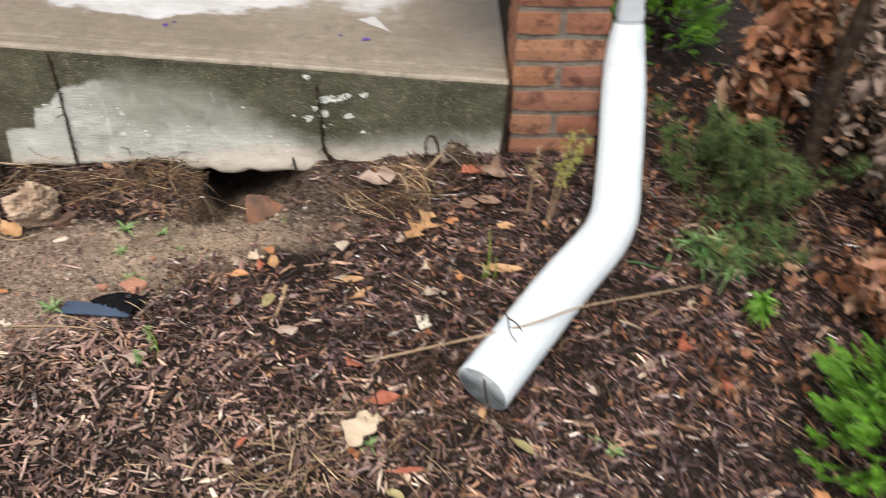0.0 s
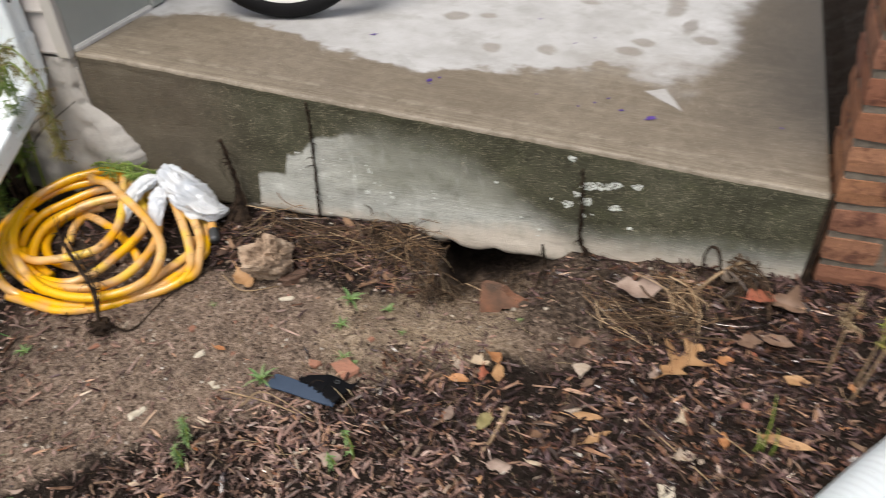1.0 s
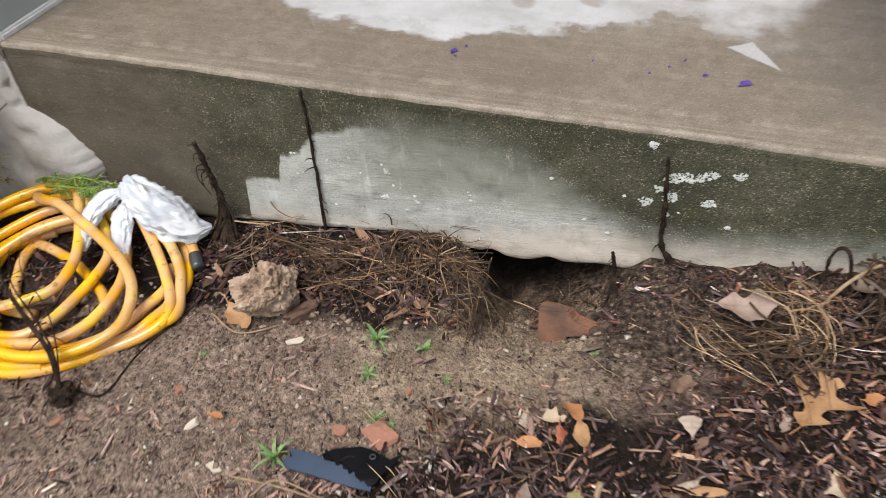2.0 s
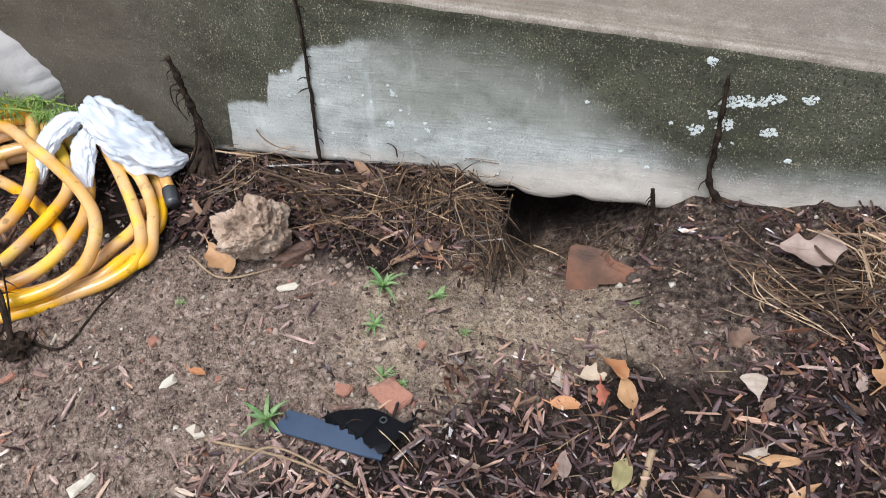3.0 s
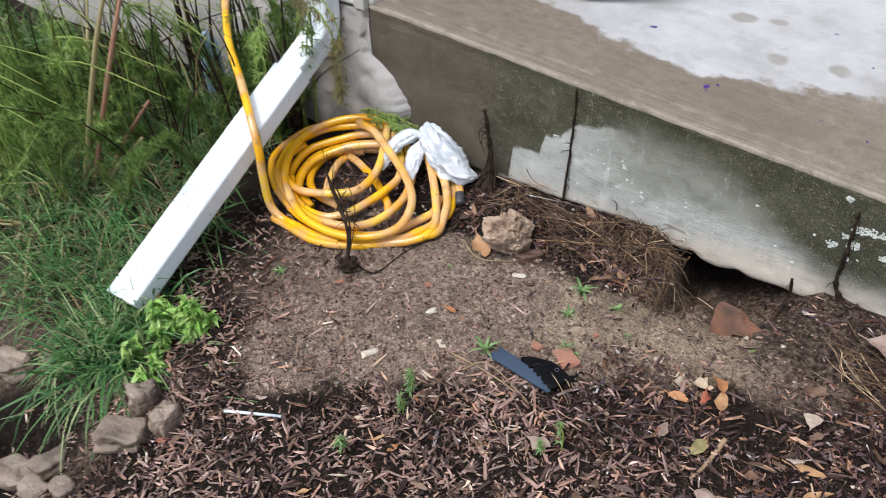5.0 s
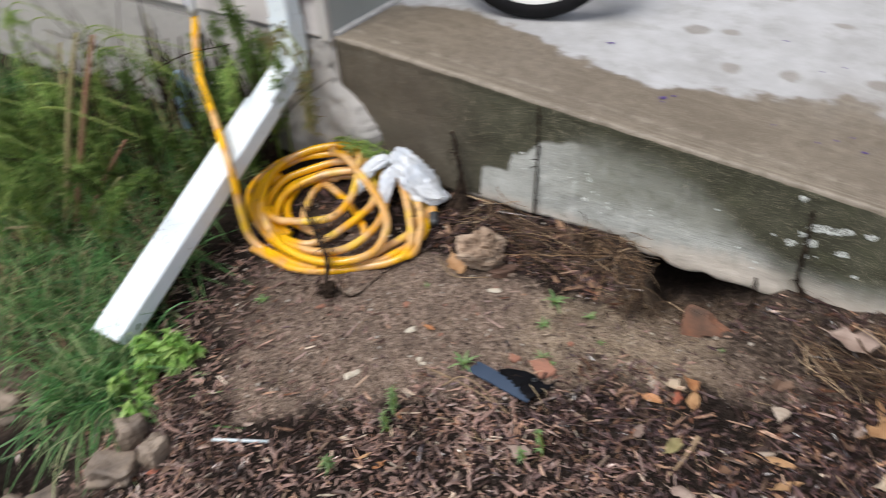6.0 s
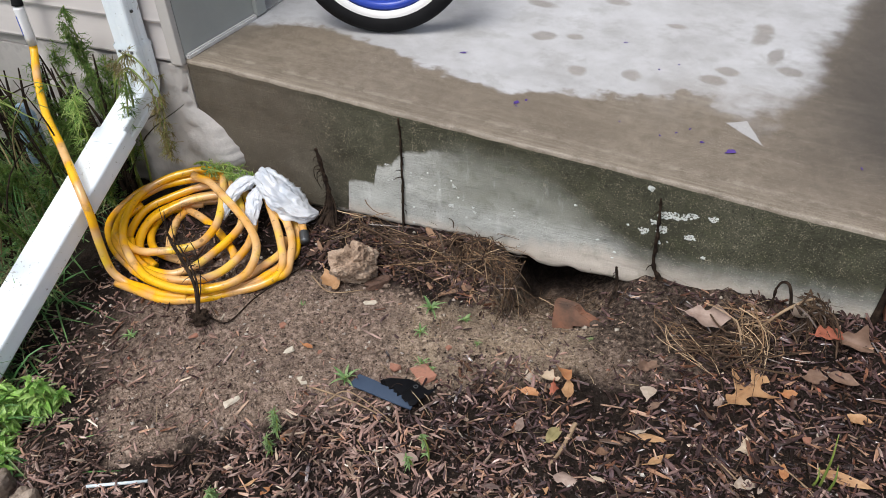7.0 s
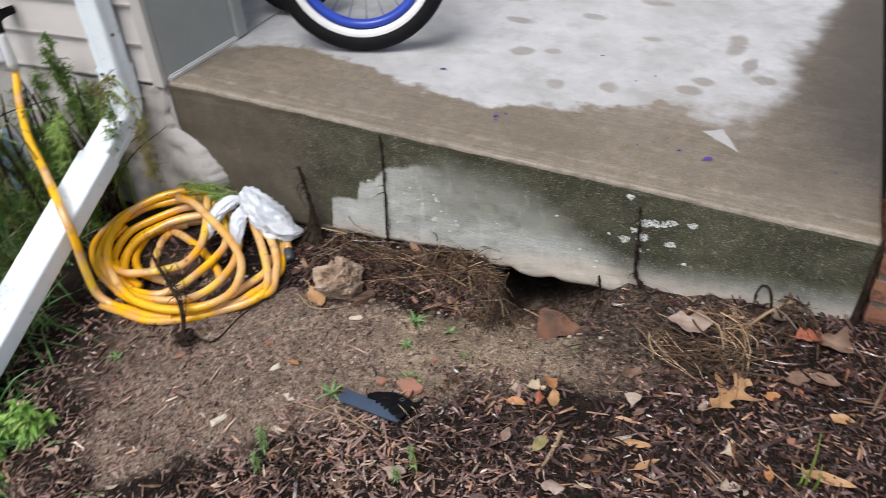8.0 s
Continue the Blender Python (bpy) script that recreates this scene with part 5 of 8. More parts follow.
def wheel(parent, m, R, whitewall=True):
    tyre = part("tyre", moved(torus_bm(R - 0.029, 0.029, 72, 18), m), BLACK, parent, shade_smooth=True)
    if whitewall:
        for side in (-1, 1):
            bm = torus_bm(R - 0.047, 0.0165, 72, 10, 0.45)
            part("whitewall", moved(bm, m @ Matrix.Translation((0, side * 0.0175, 0))), WHITEWALL, parent, "white tyre sidewall", True)
    part("rim", moved(torus_bm(R - 0.074, 0.014, 72, 10, 1.3), m), BLUE if whitewall else BLACK, parent, "glossy blue rim" if whitewall else "", True)
    bm = bmesh.new()
    bmesh.ops.create_cone(bm, cap_ends=True, segments=16, radius1=0.02, radius2=0.02, depth=0.08)
    part("hub", moved(bm, m @ pose(0, 0, 0, 90, 0, 0)), CHROME, parent)
    for k in range(20 if whitewall else 6):
        a = 2 * math.pi * k / (20 if whitewall else 6)
        s = 0.02 if k % 2 else -0.02
        p0, p1 = m @ Vector((0.018 * math.cos(a + 0.5), s, 0.018 * math.sin(a + 0.5))), m @ Vector(((R - 0.08) * math.cos(a), 0, (R - 0.08) * math.sin(a)))
        tube_part("spoke", [tuple(p0), tuple(p1)], 0.0013 if whitewall else 0.008, CHROME if whitewall else BLACK, parent, 6)
    return tyre


def build_bicycle():
    root = thing("bicycle", "child's bicycle with blue rims and whitewall tyres", "bicycle")
    R = 0.245
    zt = slab_top(0.382)
    front = new("front_wheel")
    front.parent = root
    wheel(front, pose(0.384, 0.405, zt + R, 0, 0, 24) @ pose(0, 0, 0, -4, 0, 0), R)
    rear = new("rear_wheel")
    rear.parent = root
    ry = 1.22
    wheel(rear, pose(0.30, ry, slab_top(0.30) + R, 0, 0, 97), R)
    h = zt
    tube_part("fork", [(0.384, 0.445, h + R), (0.376, 0.47, h + 0.50), (0.368, 0.52, h + 0.66)], 0.014, BLUE, root, 10, n=14)
    tube_part("fork", [(0.400, 0.365, h + R), (0.392, 0.44, h + 0.50), (0.372, 0.52, h + 0.66)], 0.014, BLUE, root, 10, n=14)
    tube_part("down_tube", [(0.37, 0.53, h + 0.60), (0.34, 0.80, h + 0.38), (0.325, 0.93, h + 0.28)], 0.017, BLUE, root, 10, n=14)
    tube_part("top_tube", [(0.37, 0.54, h + 0.64), (0.33, 0.80, h + 0.52), (0.31, 1.02, h + 0.50)], 0.015, BLUE, root, 10, n=14)
    tube_part("seat_tube", [(0.325, 0.93, h + 0.28), (0.305, 1.05, h + 0.62)], 0.015, BLUE, root, 10)
    for s in (-0.045, 0.045):
        tube_part("chain_stay", [(0.325 + s, 0.93, h + 0.28), (0.30 + s, ry, h + R)], 0.008, BLUE, root, 8)
        tube_part("seat_stay", [(0.308 + s, 1.03, h + 0.50), (0.30 + s, ry, h + R)], 0.008, BLUE, root, 8)
    part("saddle", moved(blob((0.06, 0.11, 0.03), 3, 0.08, 1, 2.0), Matrix.Translation((0.303, 1.07, h + 0.65))), BLACK, root, shade_smooth=True)
    tube_part("handlebar", [(0.15, 0.60, h + 0.80), (0.26, 0.55, h + 0.80), (0.37, 0.52, h + 0.70), (0.47, 0.53, h + 0.80), (0.58, 0.56, h + 0.80)], 0.011, CHROME, root, 10, n=24)
    return root


build_bicycle()
small = thing("toy_wheel", "small black rubber wheel behind the bicycle", "wheel")
wheel(small, pose(0.065, 0.545, 0.398 + 0.13, 0, 0, 24), 0.13, False)


def petal(cx, cy, s, seed):
    rr = random.Random(seed)
    n = 9
    bm = bmesh.new()
    c = bm.verts.new((0, 0, 0.004))
    ring = [bm.verts.new((s * rr.uniform(.35, 1.2) * math.cos(6.283 * k / n), s * rr.uniform(.35, 1.0) * 0.6 * math.sin(6.283 * k / n), rr.uniform(0.0008, 0.004))) for k in range(n)]
    for k in range(n):
        bm.faces.new((c, ring[k], ring[(k + 1) % n]))
    o = part("petal", moved(bm, pose(cx, cy, slab_top(cx) + 0.0005, 0, 0, rr.uniform(0, 360))), L_PURPLE)
    return tagged(o, "fallen wet purple petal on the porch concrete", "petal", "petals on the porch")


for k, q in enumerate([(1.356, 0.173, 0.017), (0.853, 0.170, 0.014), (0.629, 0.361, 0.011), (1.29, 0.185, 0.007), (1.255, 0.23, 0.005), (0.87, 0.19, 0.006), (0.86, 0.15, 0.005),
                       (1.20, 0.17, 0.006), (1.23, 0.20, 0.006), (1.10, 0.19, 0.005), (1.0, 0.62, 0.006), (1.16, 0.55, 0.004), (1.12, 0.50, 0.004), (1.62, 0.23, 0.006)]):
    petal(*q, k)


# ---------------------------------------------------------------- dead vine stems on the slab face
def build_stem(pts, r0, r1, label, hairs, seed, roots=4):
    root = thing("vine_stem", label, "vine stem", "dead vine stems")
    rr = random.Random(seed)
    n = 60
    p = spline(pts, n)
    p[:, 0] += 0.0018 * vnoise(p[:, 2], p[:, 2] * 0, 0.02, seed)
    rad = np.linspace(r0, r1, n) * (1 + 0.35 * vnoise(p[:, 2], p[:, 0], 0.007, seed + 3))
    v, f = tube(p, rad, 8)
    mesh_part("stem", v, f, WOOD_DEAD, root, True)
    for k in range(hairs):
        a = p[rr.randrange(4, n - 4)]
        d = np.array((rr.uniform(-0.02, 0.02), rr.uniform(-0.012, 0.0), rr.uniform(-0.022, 0.008)))
        tube_part("rootlet", [tuple(a), tuple(a + d * 0.6 + np.array((0.004 * rr.uniform(-1, 1), 0, 0.004))), tuple(a + d)], [0.0014, 0.0010, 0.0005], WOOD_DEAD, root, 5, n=6)
    for k in range(roots):
        a = p[-6]
        e = a + np.array((rr.uniform(-0.05, 0.05), rr.uniform(-0.06, -0.015), -0.03 - rr.random() * 0.03))
        tube_part("root", [tuple(a), tuple((a + e) / 2 + np.array((0, -0.006, 0.006))), tuple(e)], [r1 * 0.8, r1 * 0.6, r1 * 0.35], WOOD_DEAD, root, 6, n=8)
    return root


build_stem([(0.622, -0.004, 0.335), (0.624, -0.005, 0.29), (0.620, -0.005, 0.21), (0.616, -0.006, 0.13), (0.611, -0.008, 0.075), (0.613, -0.014, 0.02), (0.622, -0.022, -0.01)], 0.0024, 0.0038, "thin dead brown vine stem clinging to the concrete", 14, 1)
build_stem([(1.248, -0.006, 0.256), (1.250, -0.006, 0.213), (1.251, -0.006, 0.166), (1.250, -0.006, 0.105), (1.252, -0.007, 0.073), (1.271, -0.010, 0.042), (1.294, -0.018, -0.005)], 0.0030, 0.0062, "kinked dead brown vine stem on the concrete", 6, 2)
stump_vine = build_stem([(0.386, -0.028, 0.222), (0.395, -0.030, 0.182), (0.402, -0.030, 0.135), (0.407, -0.030, 0.09), (0.410, -0.035, 0.02)], 0.0040, 0.0085, "broken dead stump of a vine against the slab", 26, 5, 18)
for q in (0.0, 0.014):
    tube_part("rootlet", [(0.392 + q * 0.6, -0.032, 0.175 - q), (0.378 + q * 0.5, -0.036, 0.168 - q), (0.374 + q * 0.5, -0.036, 0.140 - q), (0.382 + q * 0.5, -0.034, 0.118 - q)], [0.0014, 0.0012, 0.0010, 0.0007], WOOD_DEAD, stump_vine, 5, n=14)
splay = thing("vine_stem", "splayed dead stems at the foot of the slab", "vine stem", "dead vine stems")
for k in range(10):
    rs = random.Random(k + 5)
    e = (0.408 + rs.uniform(-0.042, 0.045), -0.035 - rs.random() * 0.03, 0.015)
    tube_part("stem", [(0.405 + rs.uniform(-0.004, 0.004), -0.031, 0.10 + rs.random() * 0.03), ((0.41 + e[0]) / 2, -0.034, 0.06), e], [0.0022, 0.0028, 0.0030], WOOD_DEAD, splay, 6, n=9)
build_stem([(1.172, -0.022, 0.06), (1.174, -0.022, 0.03), (1.176, -0.022, 0.0)], 0.003, 0.004, "short dead vine stub by the slab", 3, 8, 3)
build_stem([(1.509, -0.03, 0.108), (1.508, -0.03, 0.08), (1.506, -0.035, 0.015)], 0.0026, 0.0036, "short dead vine stub by the slab", 2, 9, 4)
stub = thing("bent_root", "dark bent root arching out of the mulch", "root")
tube_part("root", [(1.508, -0.03, 0.10), (1.518, -0.032, 0.128), (1.534, -0.035, 0.124), (1.544, -0.04, 0.08), (1.540, -0.05, 0.02)], [0.002, 0.0030, 0.0034, 0.0034, 0.004], WOOD_DEAD, stub, 8, n=24)
fissure = thing("vine_stem", "dark dead root running down the slab's end joint", "vine stem", "dead vine stems")
tube_part("stem", [(1.716, -0.004, 0.27), (1.712, -0.006, 0.20), (1.708, -0.008, 0.12), (1.700, -0.012, 0.04)], [0.003, 0.006, 0.007, 0.008], WOOD_DEAD, fissure, 7, n=24)


# ---------------------------------------------------------------- clods, stones, brick pieces
def on_ground(name, bm, mat, x, y, sink, label, category, group="", turn=0, tip=0):
    low = min(v.co.z for v in bm.verts)
    ob = part(name, moved(bm, pose(x, y, float(ground_height(x, y, False)) - low - sink, tip, 0, turn)), mat)
    return tagged(ob, label, category, group)


def squared_stone(size, seed):
    """A blunt, faceted block worn round at its edges."""
    bm = bmesh.new()
    bmesh.ops.create_icosphere(bm, subdivisions=4, radius=1.0)
    off = Vector((seed, seed * 0.7, 3.1))
    for v in bm.verts:
        p = v.co.normalized()
        k = (abs(p.x) ** 5 + abs(p.y) ** 5 + abs(p.z) ** 5) ** (-1 / 5) * 0.9
        k *= 1 + 0.26 * noise.noise(p * 1.3 + off) + 0.12 * noise.noise(p * 3.1 + off) + 0.04 * noise.noise(p * 8 + off)
        v.co = Vector((p.x * size[0], p.y * size[1], p.z * size[2])) * k
    return bm


bm = bmesh.new()
bmesh.ops.create_icosphere(bm, subdivisions=6, radius=1.0)
for v in bm.verts:
    p = v.co.normalized()
    k = (abs(p.x) ** 4 + abs(p.y) ** 4 + abs(p.z) ** 4) ** (-1 / 4)
    k *= 1 + 0.24 * noise.noise(p * 1.6 + Vector((4.2, 1, 7))) + 0.16 * noise.noise(p * 3.0 + Vector((1, 5, 2)))
    q = p * k
    k *= 1 + 0.07 * noise.noise(q * 5.5) + 0.035 * noise.noise(q * 12) + 0.018 * noise.noise(q * 26) - 0.42 * max(0.0, noise.noise(q * 3.2 + Vector((9, 0, 0))) - 0.16) - 0.30 * max(0.0, noise.noise(q * 6.5 + Vector((0, 3, 0))) - 0.24)
    v.co = Vector((p.x * 0.047, p.y * 0.040, p.z * 0.055)) * k
on_ground("soil_clod", moved(bm, pose(0, 0, 0, 30, -14, 24)), CLOD, 0.584, -0.210, 0.012, "pale crumbly lump of dried clay soil", "clod")
for k, (x, y, r, tall, turn) in enumerate([(-0.195, -1.09, 0.050, 0.5, 10), (0.215, -1.062, 0.054, 0.6, 30), (0.180, -0.980, 0.036, 1.1, 60), (0.272, -0.990, 0.033, 1.2, 100), (0.015, -1.225, 0.055, 0.7, 20),
                                           (0.090, -1.175, 0.040, 0.6, 70), (0.142, -1.235, 0.035, 0.5, 0), (-0.06, -1.30, 0.050, 0.5, 45), (0.20, -1.20, 0.03, 0.4, 0), (-0.13, -1.02, 0.024, 0.7, 130)]):
    on_ground("stone", squared_stone((r, r * 0.74, r * tall), k * 2.3 + 1), STONE, x, y, r * tall * 0.5, "muddy tan stone by the gully" if k in (0, 1, 3) else "muddy grey-brown stone by the gully", "stone", "stones by the gully", turn)


def shard(w, d, h, seed, skew=0.25):
    rr = random.Random(seed)
    bm = box_bm(-w / 2, w / 2, -d / 2, d / 2, 0, h)
    for v in bm.verts:
        v.co.x += rr.uniform(-skew, skew) * w
        v.co.y += rr.uniform(-skew, skew) * d
        v.co.z += rr.uniform(-0.15, 0.15) * h
    bmesh.ops.bevel(bm, geom=bm.edges[:], offset=min(w, d, h) * 0.16, segments=2, affect='EDGES')
    bmesh.ops.triangulate(bm, faces=bm.faces[:])
    return bm


def standing_brick():
    """A broken brick on its end with one corner struck off towards the bank."""
    out = [(-0.032, -0.03), (0.014, -0.03), (0.016, 0.012), (0.072, 0.022), (0.070, 0.036), (0.026, 0.040), (0.020, 0.060), (-0.032, 0.062)]
    bm = bmesh.new()
    a, b_ = [bm.verts.new((x, -0.014, z)) for x, z in out], [bm.verts.new((x + 0.003, 0.014, z - 0.002)) for x, z in out]
    bm.faces.new(a)
    bm.faces.new(b_[::-1])
    for k in range(len(out)):
        bm.faces.new((a[k], b_[k], b_[(k + 1) % len(out)], a[(k + 1) % len(out)]))
    bmesh.ops.bevel(bm, geom=bm.edges[:], offset=0.004, segments=2, affect='EDGES')
    bmesh.ops.triangulate(bm, faces=bm.faces[:])
    bmesh.ops.subdivide_edges(bm, edges=bm.edges[:], cuts=1)
    for v in bm.verts:
        v.co += Vector((noise.noise(v.co * 60), noise.noise(v.co * 60 + Vector((5, 0, 0))), noise.noise(v.co * 60 + Vector((0, 5, 0))))) * 0.003
    return bm


on_ground("brick_piece", standing_brick(), MUDBRICK, 1.094, -0.130, 0.022, "muddy red brick piece half buried at the hollow", "brick piece", turn=-4, tip=-12)
for k, (x, y, w) in enumerate([(1.075, -0.055, 0.034), (1.105, -0.06, 0.03), (1.125, -0.075, 0.026), (1.09, -0.03, 0.03), (1.15, -0.10, 0.028), (1.14, -0.125, 0.03), (1.165, -0.145, 0.022)]):
    on_ground("dark_lump", blob((w * 0.6, w * 0.45, w * 0.5), 3, 0.4, 0.8, k * 3.1, 0.5), DARKLUMP, x, y, 0.006, "dark muddy lump at the mouth of the hollow", "soil lump", "muddy lumps", k * 60)
on_ground("brick_piece", shard(0.046, 0.030, 0.009, 6, 0.28), SHARDBRICK, 0.868, -0.414, 0.001, "flat orange-red brick shard on the soil", "brick piece", turn=-38, tip=14)
for k, (x, y, w) in enumerate([(0.80, -0.425, 0.022), (0.30, -0.50, 0.02), (0.49, -0.40, 0.018), (0.62, -0.44, 0.016), (1.62, -0.32, 0.02), (1.40, -0.33, 0.016), (0.885, -0.33, 0.012), (1.25, -0.30, 0.014)]):
    on_ground("brick_piece", shard(w, w * 0.7, w * 0.5, 20 + k), SHARDBRICK, x, y, 0.003, "small red brick crumb on the soil", "brick piece", "brick crumbs", k * 70)
for k, (x, y, w, d) in enumerate([(0.655, -0.268, 0.042, 0.018), (0.502, -0.625, 0.045, 0.016), (1.509, -0.534, 0.046, 0.034), (0.62, -0.52, 0.03, 0.02), (1.015, -0.20, 0.014, 0.012), (0.545, -0.46, 0.028, 0.02), (1.20, -0.29, 0.018, 0.01)]):
    on_ground("pale_chip", shard(w * 0.72, d * 0.8, 0.005, 40 + k, 0.3), CREAMCHIP, x, y, 0.001, "pale cream chip lying on the soil", "chip", "pale chips", 25 + 40 * k)
tube_pts = [(0.352, -0.905, 0), (0.40, -0.880, 0), (0.462, -0.848, 0)]
stick = thing("striped_stick", "thin blue and white plastic stick in the mulch", "stick")
tube_part("rod", [(x, y, gh(x, y) + 0.008) for x, y, _ in tube_pts], 0.0034, TEAL, stick, 10)


# ---------------------------------------------------------------- torn black plastic, one strip slate-blue for reflected sky
def build_scrap():
    root = thing("plastic_scrap", "torn wet black plastic scrap, one strip blue-grey for reflected sky", "plastic scrap")
    a, b_ = np.array((0.735, -0.488)), np.array((0.886, -0.500))
    d = (b_ - a) / np.linalg.norm(b_ - a)
    nrm = np.array((-d[1], d[0]))
    L = np.linalg.norm(b_ - a)
    lie = lambda p: float(ground_height(p[0], p[1], False)) + 0.010
    bm = bmesh.new()
    top, low = [], []
    for u in np.linspace(0, 1, 16):
        row, row2 = [], []
        for w in np.linspace(0, 1, 5):
            wide = 0.031 - 0.012 * u * u
            p = a + d * L * (u + 0.05 * (w - 0.5) * (1 - u)) + nrm * (wide * (w - 0.5) - 0.004 * u)
            z = lie(p) + 0.003 * w + 0.002 * math.sin(5 * u)
            row.append(bm.verts.new((p[0], p[1], z)))
            row2.append(bm.verts.new((p[0], p[1], z - 0.003)))
        top.append(row)
        low.append(row2)
    for i in range(15):
        for j in range(4):
            bm.faces.new((top[i][j], top[i + 1][j], top[i + 1][j + 1], top[i][j + 1]))
            bm.faces.new((low[i][j], low[i][j + 1], low[i + 1][j + 1], low[i + 1][j]))
        bm.faces.new((top[i][0], low[i][0], low[i + 1][0], top[i + 1][0]))
        bm.faces.new((top[i][4], top[i + 1][4], low[i + 1][4], low[i][4]))
    for i in (0, 15):
        for j in range(4):
            bm.faces.new((top[i][j], top[i][j + 1], low[i][j + 1], low[i][j]))
    part("strip", bm, SKY_SHEEN, root, "dull strip coloured blue-grey for reflected sky")
    # the torn sheet lies on the strip, its near edge ragged
    ragged = [(0.36 + 0.66 * q / 23, 0.016 - 0.026 * (q / 23) ** 1.3 + 0.0035 * math.sin(q * 2.3) + 0.002 * math.sin(q * 5.1)) for q in range(24)]
    outline = [(1.04, -0.004), (1.06, 0.010), (1.13, 0.030), (1.17, 0.052), (1.08, 0.038), (0.98, 0.041), (0.86, 0.046), (0.74, 0.047), (0.64, 0.040), (0.50, 0.033), (0.40, 0.024)] + ragged
    bm = bmesh.new()
    up, dn = [], []
    for k, (u, w) in enumerate(outline):
        p = a + d * L * u + nrm * w
        z = lie(p) + 0.0055 + 0.0012 * math.sin(k * 1.7)
        up.append(bm.verts.new((p[0], p[1], z)))
        dn.append(bm.verts.new((p[0], p[1], z - 0.002)))
    bm.faces.new(up)
    bm.faces.new(dn[::-1])
    for k in range(len(up)):
        bm.faces.new((up[k], dn[k], dn[(k + 1) % len(dn)], up[(k + 1) % len(up)]))
    bmesh.ops.triangulate(bm, faces=bm.faces[:])
    part("sheet", bm, BLACKPLASTIC, root, "glossy torn black sheet")
    c = a + d * L * 0.90 + nrm * 0.034
    part("eyelet", moved(torus_bm(0.0042, 0.0011, 20, 6), pose(c[0], c[1], lie(c) + 0.0075, 90, 0, 0)), GREYCAP, root)
    return root


build_scrap()


# ---------------------------------------------------------------- leaves
def leaf_bm(shape, L, curl, seed):
    """A blade of half length L along x: rows across the midrib, cupped, twisted and frayed."""
    rr = random.Random(seed)
    n, m = 26, 9
    ph, ph2 = rr.uniform(0, 6), rr.uniform(0, 6)
    cup, bend, twist = rr.uniform(0.4, 1.2) * rr.choice((1, 1, -0.6)), rr.uniform(-0.5, 0.9), rr.uniform(-0.5, 0.5)

    def half(s, side):
        edge = math.sin(math.pi * s) ** 0.75
        if shape == 'oak':
            lobes = 0.5 - 0.5 * math.cos(2 * math.pi * (s * 2.7 + 0.30 * (side + 1) / 2))
            return edge * (0.20 + 0.66 * lobes ** 1.9 * (1.05 - 0.30 * s)) * (1 + 0.18 * math.sin(9 * s + ph + side))
        if shape == 'fan':
            return (0.10 + 1.02 * max(0.0, s - 0.10) ** 0.85) * min(1.0, (1 - s) * 5.5) ** 0.45 * (1 + 0.05 * math.sin(11 * s + ph + side))
        if shape == 'torn':
            return edge * (0.52 + 0.16 * math.sin(6 * s + ph + 2 * side) + 0.10 * math.sin(17 * s + ph2 + side))
        w = 0.44 if shape == 'ovate' else 0.22
        return edge * w * (1 + 0.06 * math.sin(13 * s + ph + side)) * (1.15 - 0.3 * s)

    bm = bmesh.new()
    rows = []
    for i in range(n + 1):
        s = 0.004 + 0.992 * i / n
        row = []
        for j in range(m):
            w = 2 * j / (m - 1) - 1
            y = w * L * half(s, 1 if w > 0 else -1)
            if shape == 'oak':
                x = L * (2 * s - 1) + 0.35 * abs(y)
            else:
                x = L * (2 * s - 1)
            u = 2 * s - 1
            z = curl * (cup * y * y / L * 1.6 - 0.12 * abs(y) + bend * 0.30 * L * u * u + twist * u * y * 0.9)
            z += 0.09 * L * noise.noise(Vector((x / L * 2.2, y / L * 2.2, seed * 0.37))) + 0.02 * L * math.sin(w * 9 + s * 22) * abs(w)
            row.append(bm.verts.new((x, y, z)))
        rows.append(row)
    for i in range(n):
        for j in range(m - 1):
            bm.faces.new((rows[i][j], rows[i + 1][j], rows[i + 1][j + 1], rows[i][j + 1]))
    # midrib and stalk
    mid = m // 2
    rib = [rows[i][mid].co + Vector((0, 0, 0.0008)) for i in range(0, n + 1, 3)]
    rib.insert(0, rib[0] + Vector((-L * 0.45, L * 0.10, 0.003)))
    prev = None
    for k, p in enumerate(rib):
        w = 0.0011 * (1 - 0.07 * k)
        cur = [bm.verts.new(p + Vector(d)) for d in ((0, -w, 0), (0, 0, w), (0, w, 0))]
        if prev:
            for q in range(2):
                bm.faces.new((prev[q], cur[q], cur[q + 1], prev[q + 1]))
        prev = cur
    return bm


def leaf(x, y, L, shape, mat, label, turn=0, tip=0, roll=0, curl=0.5, up=0.0, seed=None):
    seed = seed if seed is not None else int(abs(x * 7919 + y * 104729) * 10) % 9999
    bm = moved(leaf_bm(shape, L, curl, seed), pose(0, 0, 0, roll, tip, turn))
    low = sorted(v.co.z for v in bm.verts)[len(bm.verts) // 8]
    ob = part("leaf", moved(bm, Matrix.Translation((x, y, gh(x, y) - low + 0.003 + up))), mat, shade_smooth=True)
    return tagged(ob, label, "leaf", "fallen leaves")


